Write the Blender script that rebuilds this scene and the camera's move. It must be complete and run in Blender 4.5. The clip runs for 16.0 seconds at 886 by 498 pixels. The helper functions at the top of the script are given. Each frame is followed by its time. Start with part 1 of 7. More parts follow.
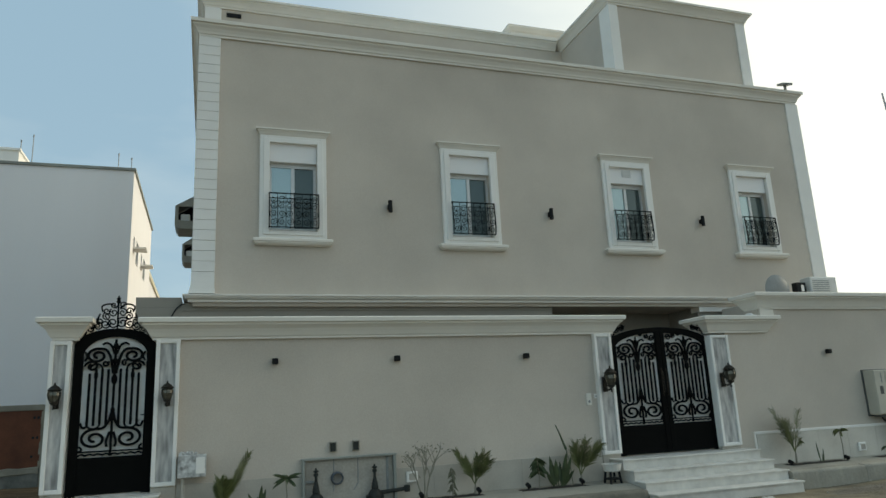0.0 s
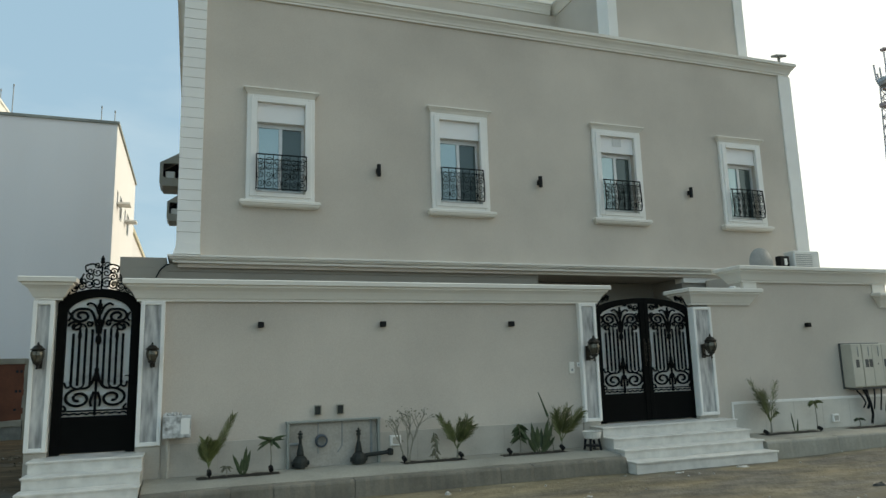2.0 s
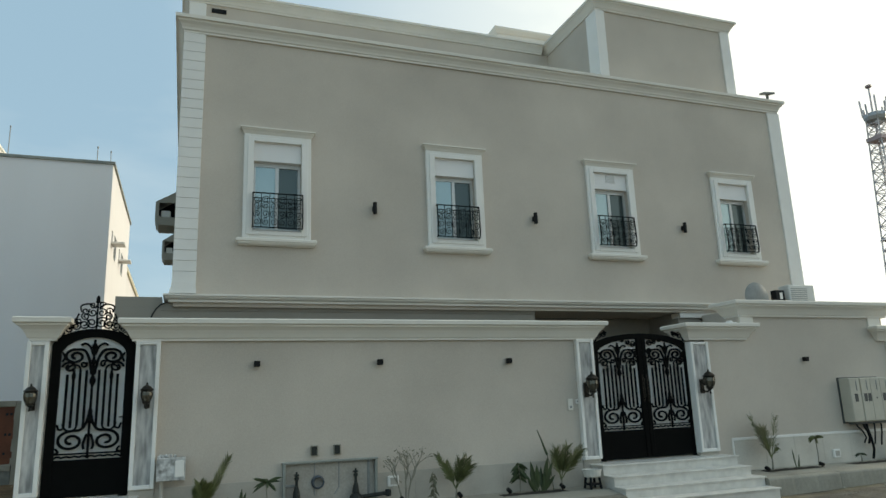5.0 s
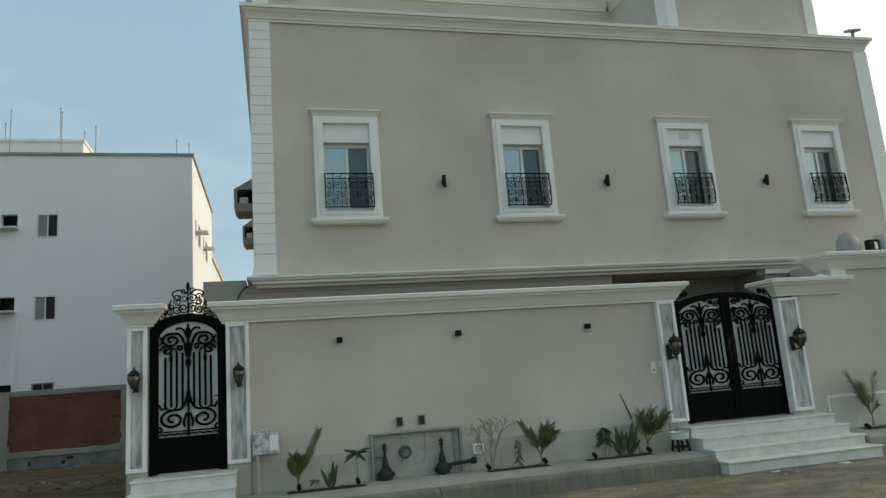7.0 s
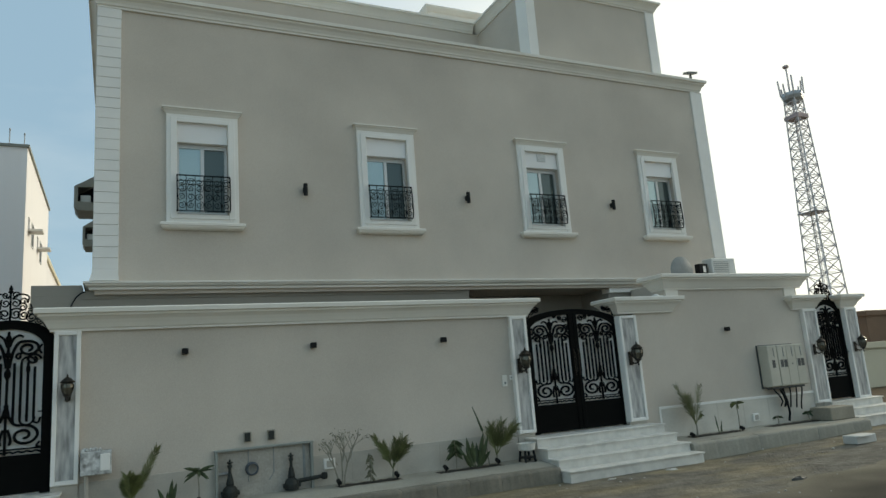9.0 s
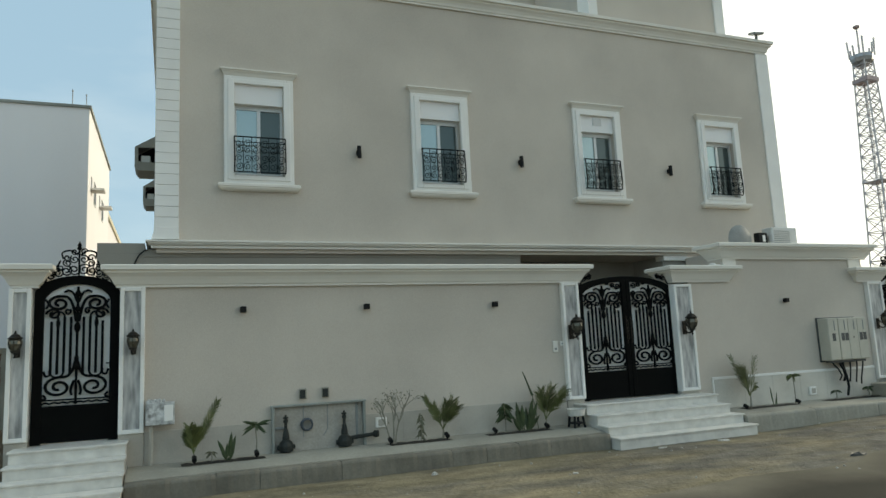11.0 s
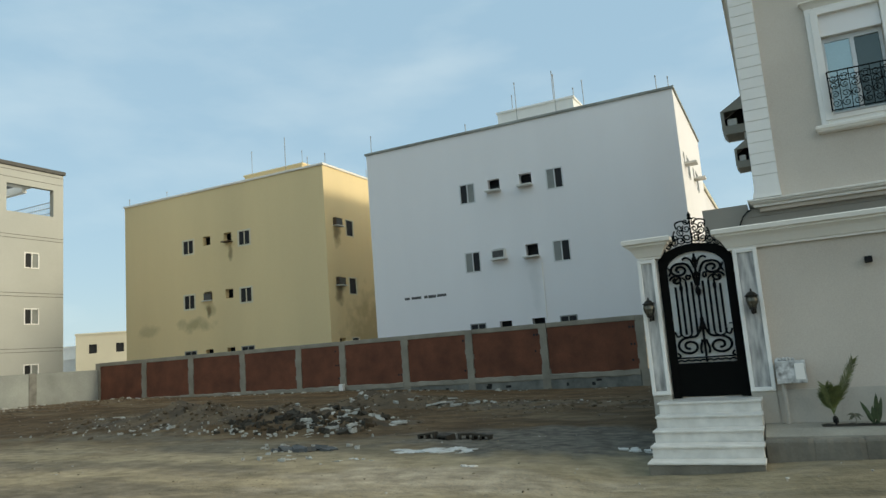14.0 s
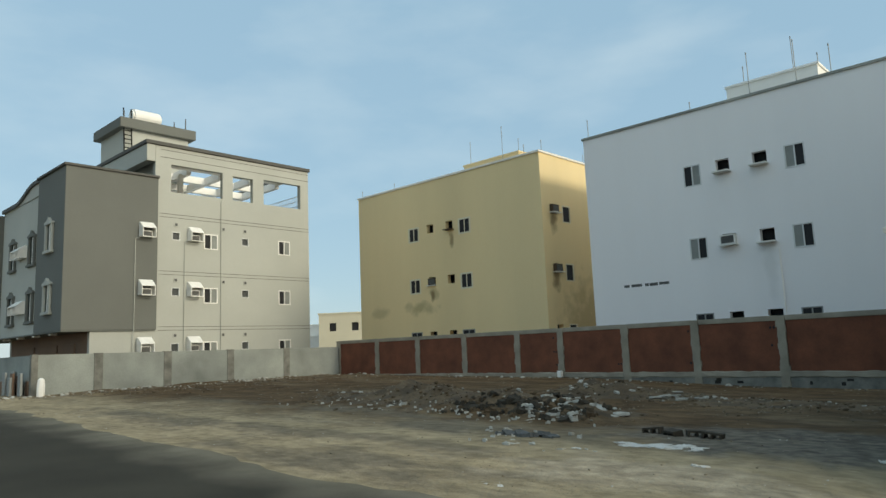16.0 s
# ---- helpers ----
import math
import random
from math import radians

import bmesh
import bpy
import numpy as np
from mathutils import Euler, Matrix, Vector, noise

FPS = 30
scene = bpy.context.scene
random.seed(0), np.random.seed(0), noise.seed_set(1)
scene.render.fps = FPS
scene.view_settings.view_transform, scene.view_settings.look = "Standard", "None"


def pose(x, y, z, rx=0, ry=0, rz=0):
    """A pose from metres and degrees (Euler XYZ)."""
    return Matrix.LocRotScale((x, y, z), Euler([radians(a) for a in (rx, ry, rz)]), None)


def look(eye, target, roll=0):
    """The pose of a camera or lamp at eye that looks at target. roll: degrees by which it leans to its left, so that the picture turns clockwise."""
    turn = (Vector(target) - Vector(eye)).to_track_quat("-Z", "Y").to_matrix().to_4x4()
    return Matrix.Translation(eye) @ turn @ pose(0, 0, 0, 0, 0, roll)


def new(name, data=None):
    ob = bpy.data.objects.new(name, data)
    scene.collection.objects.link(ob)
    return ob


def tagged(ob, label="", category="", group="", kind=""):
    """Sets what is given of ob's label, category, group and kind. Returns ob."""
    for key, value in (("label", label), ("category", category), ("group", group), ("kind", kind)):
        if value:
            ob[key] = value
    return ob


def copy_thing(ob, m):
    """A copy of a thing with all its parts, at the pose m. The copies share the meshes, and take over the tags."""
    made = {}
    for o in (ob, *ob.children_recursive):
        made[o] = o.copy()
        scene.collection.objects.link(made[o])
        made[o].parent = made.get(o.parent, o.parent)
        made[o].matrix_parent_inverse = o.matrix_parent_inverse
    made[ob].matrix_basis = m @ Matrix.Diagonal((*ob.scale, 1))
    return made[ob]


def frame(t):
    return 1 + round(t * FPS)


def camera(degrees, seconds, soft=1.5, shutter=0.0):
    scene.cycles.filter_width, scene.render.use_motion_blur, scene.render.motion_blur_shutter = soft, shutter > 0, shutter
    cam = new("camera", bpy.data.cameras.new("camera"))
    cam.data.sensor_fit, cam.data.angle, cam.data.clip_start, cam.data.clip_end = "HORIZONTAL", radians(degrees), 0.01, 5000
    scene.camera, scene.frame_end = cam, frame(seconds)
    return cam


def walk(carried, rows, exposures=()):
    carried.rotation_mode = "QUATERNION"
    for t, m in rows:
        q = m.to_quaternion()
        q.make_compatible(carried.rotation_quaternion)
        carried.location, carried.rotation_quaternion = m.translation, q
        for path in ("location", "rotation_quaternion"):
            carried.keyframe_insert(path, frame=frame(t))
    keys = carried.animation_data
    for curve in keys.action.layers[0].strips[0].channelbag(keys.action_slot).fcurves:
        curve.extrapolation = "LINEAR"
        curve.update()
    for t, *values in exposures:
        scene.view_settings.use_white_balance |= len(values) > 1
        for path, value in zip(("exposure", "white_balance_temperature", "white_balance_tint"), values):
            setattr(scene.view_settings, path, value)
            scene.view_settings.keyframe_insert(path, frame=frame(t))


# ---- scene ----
cam = camera(65.0, 16.0)
PATH = [
    (0, (-0.963, -11.02, 1.775), (-0.332, -9.176, 2.223), -2.8),
    (0.5, (-0.943, -11.005, 1.823), (-0.246, -9.163, 2.173), -3.5),
    (1, (-0.94, -10.987, 1.877), (-0.232, -9.133, 2.126), -3.0),
    (1.5, (-0.975, -10.991, 1.888), (-0.27, -9.152, 2.236), -2.1),
    (2, (-0.983, -11.001, 1.891), (-0.311, -9.147, 2.226), -1.6),
    (2.5, (-1.014, -10.996, 1.889), (-0.358, -9.134, 2.212), -0.9),
    (3, (-1.011, -10.994, 1.876), (-0.35, -9.132, 2.181), -0.2),
    (3.5, (-1.007, -11.003, 1.917), (-0.32, -9.163, 2.291), 0.3),
    (3.7, (-1.032, -11.021, 1.886), (-0.346, -9.194, 2.323), 0.3),
    (5.8, (-1.007, -10.987, 1.884), (-0.317, -9.16, 2.315), -3.7),
    (6, (-0.993, -10.996, 1.884), (-0.302, -9.167, 2.309), -3.8),
    (6.5, (-1.037, -10.99, 1.852), (-0.419, -9.131, 2.255), -4.3),
    (7, (-1.023, -11.016, 1.873), (-0.538, -9.111, 2.243), -4.3),
    (7.5, (-0.952, -10.98, 1.898), (-0.391, -9.091, 2.237), -4.8),
    (8, (-0.948, -11.015, 1.91), (-0.196, -9.215, 2.351), -4.4),
    (8.5, (-0.938, -11.016, 1.881), (-0.119, -9.243, 2.311), -4.8),
    (8.7, (-0.936, -11.01, 1.875), (-0.095, -9.241, 2.283), -4.9),
    (10.8, (-0.98, -10.953, 1.905), (-0.145, -9.157, 2.18), -2.0),
    (11, (-1.02, -10.941, 1.885), (-0.292, -9.1, 2.167), -2.7),
    (11.5, (-1.051, -10.973, 1.892), (-0.711, -9.02, 2.156), -4.5),
    (12, (-1.047, -11.0, 1.868), (-1.035, -9.019, 2.146), -5.2),
    (12.5, (-1.078, -11.038, 1.864), (-1.292, -9.072, 2.158), -5.4),
    (13, (-1.102, -11.031, 1.869), (-1.567, -9.106, 2.151), -5.6),
    (13.5, (-1.123, -11.028, 1.859), (-1.82, -9.175, 2.143), -5.2),
    (14, (-1.136, -11.053, 1.842), (-1.987, -9.266, 2.127), -4.5),
    (14.5, (-1.146, -11.076, 1.853), (-2.132, -9.357, 2.126), -4.2),
    (15, (-1.136, -11.082, 1.838), (-2.301, -9.483, 2.127), -4.2),
    (15.5, (-1.133, -11.059, 1.841), (-2.393, -9.529, 2.109), -3.9),
    (16, (-1.179, -11.163, 1.911), (-2.536, -9.721, 2.191), -2.4),
]
walk(cam, [(t, look(eye, aim, roll)) for t, eye, aim, roll in PATH], [(0, 1.60, 10400, 9), (1, 1.77, 10400, 9), (2.5, 1.76, 10300, 9), (3.5, 1.79, 10300, 9), (6, 1.64, 10400, 9), (7, 1.64, 10500, 9), (7.5, 1.87, 10500, 9), (8, 1.60, 10200, 9), (8.5, 1.57, 10100, 9), (11, 1.82, 10500, 9), (12.0, 1.93, 10300, 9), (12.5, 1.88, 10200, 9), (14.5, 1.73, 9900, 9), (16, 1.64, 9600, 8)])

# ---- world, sun, exposure ----
SUN_AZ, SUN_EL = radians(8), radians(17)
world = bpy.data.worlds.new("sky_world")
scene.world = world
world.use_nodes = True
wn, wl = world.node_tree.nodes, world.node_tree.links
sky = wn.new("ShaderNodeTexSky")
sky.sky_type = 'NISHITA'
sky.sun_disc = False
sky.sun_elevation = SUN_EL
sky.sun_rotation = radians(90) - SUN_AZ
sky.air_density, sky.dust_density, sky.ozone_density = 1.0, 0.35, 1.6
# thin high cloud drifting over the whole sky
wco = wn.new("ShaderNodeTexCoord")
wmap = wn.new("ShaderNodeMapping")
wmap.inputs["Scale"].default_value = (1.6, 1.6, 4.5)
wl.new(wco.outputs["Generated"], wmap.inputs["Vector"])
wnoise = wn.new("ShaderNodeTexNoise")
wnoise.inputs["Scale"].default_value = 2.2
wnoise.inputs["Detail"].default_value = 7
wl.new(wmap.outputs["Vector"], wnoise.inputs["Vector"])
wramp = wn.new("ShaderNodeValToRGB")
wramp.color_ramp.elements[0].position, wramp.color_ramp.elements[0].color = 0.47, (0, 0, 0, 1)
wramp.color_ramp.elements[1].position, wramp.color_ramp.elements[1].color = 0.78, (0.085, 0.085, 0.085, 1)
wl.new(wnoise.outputs["Fac"], wramp.inputs["Fac"])
wmix = wn.new("ShaderNodeMix")
wmix.data_type = 'RGBA'
# brighter haze on the side of the sun
wdot = wn.new("ShaderNodeVectorMath")
wdot.operation = 'DOT_PRODUCT'
wl.new(wco.outputs["Generated"], wdot.inputs[0])
wdot.inputs[1].default_value = (math.cos(SUN_AZ) * math.cos(SUN_EL), math.sin(SUN_AZ) * math.cos(SUN_EL), math.sin(SUN_EL))
whaze = wn.new("ShaderNodeMapRange")
whaze.interpolation_type = 'SMOOTHSTEP'
whaze.inputs["From Min"].default_value, whaze.inputs["From Max"].default_value = 0.18, 1.0
whaze.inputs["To Min"].default_value, whaze.inputs["To Max"].default_value = 0.0, 0.35
wl.new(wdot.outputs["Value"], whaze.inputs["Value"])
wfac = wn.new("ShaderNodeMath")
wfac.operation = 'MULTIPLY_ADD'
wl.new(wramp.outputs["Color"], wfac.inputs[0])
wfac.inputs[1].default_value = 0.7
wl.new(whaze.outputs["Result"], wfac.inputs[2])
wl.new(wfac.outputs["Value"], wmix.inputs["Factor"])
# even haze over the whole dome
veil = wn.new("ShaderNodeMix")
veil.data_type = 'RGBA'
veil.inputs["Factor"].default_value = 0.90
wl.new(sky.outputs["Color"], veil.inputs["A"])
veil.inputs["B"].default_value = (0.80, 1.64, 2.88, 1)
wl.new(veil.outputs["Result"], wmix.inputs["A"])
wmix.inputs["B"].default_value = (7.0, 7.6, 8.2, 1)
bg = wn["Background"]
bg.inputs["Strength"].default_value = 0.10
wl.new(wmix.outputs["Result"], bg.inputs["Color"])

sun_data = bpy.data.lights.new("sun", 'SUN')
sun_data.energy, sun_data.angle, sun_data.color = 0.60, radians(12), (0.86, 0.94, 1.0)
sun = new("sun", sun_data)
sdir = Vector((math.cos(SUN_AZ) * math.cos(SUN_EL), math.sin(SUN_AZ) * math.cos(SUN_EL), math.sin(SUN_EL)))
sun.matrix_world = look(sdir * 100, (0, 0, 0))


# ---- materials ----
def mat(name, color, rough=0.8, metal=0.0, vary=0.12, big=0.6, fine=40.0, bump=0.15, tint=None, streak=False, spec=0.4, grain=None):
    """Painted, mineral or metal surface: base colour with broad stains and fine grain, and a little relief."""
    m = bpy.data.materials.new(name)
    m.use_nodes = True
    n, l = m.node_tree.nodes, m.node_tree.links
    b = n["Principled BSDF"]
    b.inputs["Metallic"].default_value = metal
    b.inputs["Specular IOR Level"].default_value = spec
    geo = n.new("ShaderNodeNewGeometry")
    vec = geo.outputs["Position"]
    if streak:
        mp = n.new("ShaderNodeMapping")
        mp.inputs["Scale"].default_value = (1.0, 1.0, 0.18)
        l.new(vec, mp.inputs["Vector"])
        vec = mp.outputs["Vector"]
    n1 = n.new("ShaderNodeTexNoise")
    n1.inputs["Scale"].default_value = big
    n1.inputs["Detail"].default_value = 5
    l.new(vec, n1.inputs["Vector"])
    n2 = n.new("ShaderNodeTexNoise")
    n2.inputs["Scale"].default_value = fine
    n2.inputs["Detail"].default_value = 4
    l.new(geo.outputs["Position"], n2.inputs["Vector"])
    dark = tuple(c * (1 - vary) for c in color)
    lite = tuple(min(1, c * (1 + vary * 0.7)) for c in color) if tint is None else tint
    r1 = n.new("ShaderNodeValToRGB")
    r1.color_ramp.elements[0].position, r1.color_ramp.elements[0].color = 0.3, (*dark, 1)
    r1.color_ramp.elements[1].position, r1.color_ramp.elements[1].color = 0.7, (*lite, 1)
    l.new(n1.outputs["Fac"], r1.inputs["Fac"])
    mx = n.new("ShaderNodeMix")
    mx.data_type, mx.blend_type = 'RGBA', 'OVERLAY'
    mx.inputs["Factor"].default_value = min(0.6, vary * 2) if grain is None else grain
    l.new(r1.outputs["Color"], mx.inputs["A"])
    sep = n.new("ShaderNodeRGBToBW")
    l.new(n2.outputs["Color"], sep.inputs["Color"])
    l.new(sep.outputs["Val"], mx.inputs["B"])
    l.new(mx.outputs["Result"], b.inputs["Base Color"])
    mr = n.new("ShaderNodeMapRange")
    mr.inputs["To Min"].default_value, mr.inputs["To Max"].default_value = max(0.02, rough - 0.08), min(1, rough + 0.08)
    l.new(n1.outputs["Fac"], mr.inputs["Value"])
    l.new(mr.outputs["Result"], b.inputs["Roughness"])
    if bump:
        bp = n.new("ShaderNodeBump")
        bp.inputs["Strength"].default_value = bump
        bp.inputs["Distance"].default_value = 0.01
        l.new(n2.outputs["Fac"], bp.inputs["Height"])
        l.new(bp.outputs["Normal"], b.inputs["Normal"])
    return m


# the villa grey again, darkened by the shade under the overhang
M_WALL_SHADE = mat("shaded_grey_paint", (0.315, 0.287, 0.245), 0.85, vary=0.08, big=0.5, fine=60, bump=0.25)
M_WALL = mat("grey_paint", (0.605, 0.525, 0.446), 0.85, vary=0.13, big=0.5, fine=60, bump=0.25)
M_TRIM = mat("cream_stone_paint", (0.815, 0.76, 0.68), 0.7, vary=0.06, big=0.9, fine=30, bump=0.1)
M_WHITE = mat("white_paint", (0.875, 0.84, 0.785), 0.6, vary=0.04, big=1.5, fine=30, bump=0.06)
M_SHUT = mat("white_shutter", (0.86, 0.835, 0.81), 0.45, vary=0.03, bump=0.02)
M_MARBLE = mat("grey_marble", (0.42, 0.41, 0.395), 0.35, vary=0.45, big=14.0, fine=26, bump=0.02, streak=True, grain=0.06, tint=(0.65, 0.63, 0.595))
M_STEP = mat("white_marble", (0.70, 0.665, 0.605), 0.4, vary=0.14, big=5.5, fine=18, bump=0.02, grain=0.1)
M_PLINTH = mat("plinth_stone", (0.49, 0.44, 0.375), 0.6, vary=0.15, big=2.2, fine=40, bump=0.12, grain=0.15)
M_IRON = mat("black_iron", (0.0045, 0.0048, 0.0045), 0.7, vary=0.2, big=6, fine=80, bump=0.05, spec=0.05)
M_SHEET = mat("frosted_sheet", (0.77, 0.76, 0.72), 0.4, vary=0.06, big=1.2, fine=12, bump=0.02)
M_SHEET2 = mat("frosted_sheet_grey", (0.69, 0.68, 0.645), 0.4, vary=0.06, big=1.2, fine=12, bump=0.02)
M_BRASS = mat("aged_bronze", (0.028, 0.023, 0.017), 0.42, metal=0.6, vary=0.3, big=14, fine=90, bump=0.05)
M_CONC = mat("concrete", (0.315, 0.275, 0.215), 0.9, vary=0.25, big=1.2, fine=25, bump=0.4, grain=0.25)
M_KERB = mat("kerb_concrete", (0.205, 0.182, 0.145), 0.9, vary=0.34, big=1.8, fine=30, bump=0.4, grain=0.25)
M_PAVE = mat("pavement_cement", (0.35, 0.325, 0.27), 0.9, vary=0.22, big=1.1, fine=30, bump=0.35, grain=0.25)
M_SOIL = mat("soil", (0.035, 0.028, 0.02), 0.95, vary=0.4, big=5, fine=40, bump=0.8)
M_WBLD = mat("white_render", (0.83, 0.81, 0.80), 0.85, vary=0.05, big=0.25, fine=20, bump=0.2, streak=True)
M_YBLD = mat("ochre_render", (0.80, 0.61, 0.345), 0.85, vary=0.08, big=0.25, fine=20, bump=0.2, streak=True)
M_GBLD = mat("beige_render", (0.445, 0.442, 0.395), 0.85, vary=0.06, big=0.3, fine=20, bump=0.2)
M_GDARK = mat("dark_grey_render", (0.150, 0.152, 0.135), 0.85, vary=0.08, big=0.3, fine=20, bump=0.2)
M_GTRIM = mat("dark_roof_trim", (0.10, 0.095, 0.085), 0.8, vary=0.1)
M_CREAM = mat("cream_render", (0.62, 0.56, 0.42), 0.85, vary=0.06, big=0.3, fine=20, bump=0.2)
M_BRICK = mat("red_block", (0.185, 0.062, 0.034), 0.9, vary=0.3, big=1.4, fine=14, bump=0.4, grain=0.25)
M_CEM = mat("cement_render", (0.30, 0.315, 0.285), 0.9, vary=0.3, big=0.5, fine=18, bump=0.3, grain=0.25)
M_ALU = mat("aluminium_frame", (0.62, 0.62, 0.60), 0.4, metal=0.3, vary=0.05, bump=0.02)
# near-black that paints in the dark of unlit rooms, panes and holes
M_DARK = mat("unlit_dark", (0.015, 0.015, 0.016), 0.7, vary=0.2, bump=0)
M_SCREEN = mat("fly_screen", (0.05, 0.055, 0.055), 0.5, vary=0.2, big=3, bump=0.05)
M_ACW = mat("ac_casing", (0.66, 0.65, 0.61), 0.6, vary=0.12, big=3, bump=0.05)
M_ACD = mat("ac_grille", (0.09, 0.09, 0.085), 0.6, vary=0.2, big=5, bump=0.1)
M_GALV = mat("galvanised_steel", (0.42, 0.43, 0.44), 0.45, metal=0.7, vary=0.15, big=4, bump=0.05)
M_PIPE = mat("painted_pipe", (0.26, 0.27, 0.26), 0.55, vary=0.15, big=5, bump=0.05)
M_METER = mat("meter_cabinet", (0.54, 0.50, 0.415), 0.5, vary=0.08, big=3, bump=0.03)
M_BLACKP = mat("black_plastic", (0.010, 0.010, 0.010), 0.55, vary=0.2, bump=0.02, spec=0.2)
M_LEAF = mat("palm_leaf", (0.11, 0.13, 0.045), 0.55, vary=0.45, big=7, fine=50, bump=0.1)
M_LEAF2 = mat("broad_leaf", (0.05, 0.075, 0.03), 0.45, vary=0.4, big=8, fine=50, bump=0.1)
M_DRY = mat("dry_leaf", (0.17, 0.165, 0.11), 0.8, vary=0.3, big=8, fine=50, bump=0.1)
M_TWIG = mat("grey_bark", (0.28, 0.26, 0.21), 0.9, vary=0.3, big=8, fine=60, bump=0.4)
M_ASPH = mat("asphalt", (0.052, 0.047, 0.036), 0.95, vary=0.25, big=0.5, fine=70, bump=0.5, spec=0.1)
M_PAPER = mat("litter_white", (0.58, 0.56, 0.52), 0.7, vary=0.08, big=4, bump=0.1)
# mast steel and red are washed out: distance haze painted into the colours
M_MAST = mat("hazed_mast_steel", (0.60, 0.55, 0.55), 0.6, vary=0.15, bump=0)
M_MASTR = mat("hazed_mast_red", (0.46, 0.34, 0.33), 0.6, vary=0.2, bump=0)
M_RUBBLE = mat("rubble", (0.185, 0.145, 0.10), 0.95, vary=0.55, big=2.5, fine=20, bump=0.5)
M_EARTH = mat("dug_earth", (0.115, 0.076, 0.043), 0.95, vary=0.5, big=1.8, fine=14, bump=0.8)

M_VALVE = mat("cast_iron_valve", (0.03, 0.034, 0.03), 0.6, metal=0.3, vary=0.3, big=8, bump=0.2)
M_HOSE = mat("grey_hose", (0.07, 0.085, 0.10), 0.5, vary=0.2, big=8, bump=0.05)
M_BLOTCH = mat("blotched_marble", (0.30, 0.29, 0.27), 0.4, vary=0.3, big=11.0, fine=30, bump=0.05, tint=(0.80, 0.80, 0.78))
M_PALE = mat("pale_plaster", (0.44, 0.42, 0.37), 0.9, vary=0.25, big=3, fine=20, bump=0.3)
M_CRUST = mat("asphalt_crust", (0.045, 0.036, 0.025), 0.95, vary=0.35, big=3, fine=20, bump=0.6)
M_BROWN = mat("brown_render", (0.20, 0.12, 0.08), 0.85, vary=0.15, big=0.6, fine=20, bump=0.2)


def film_glass(name, color, rough):
    """Tinted window glass with a reflective film."""
    m = mat(name, color, rough, metal=0.55, vary=0.05, big=0.8, bump=0)
    return m


M_GLASS = film_glass("film_glass", (0.38, 0.50, 0.50), 0.08)
M_GLASSD = film_glass("dark_glass", (0.10, 0.13, 0.125), 0.08)


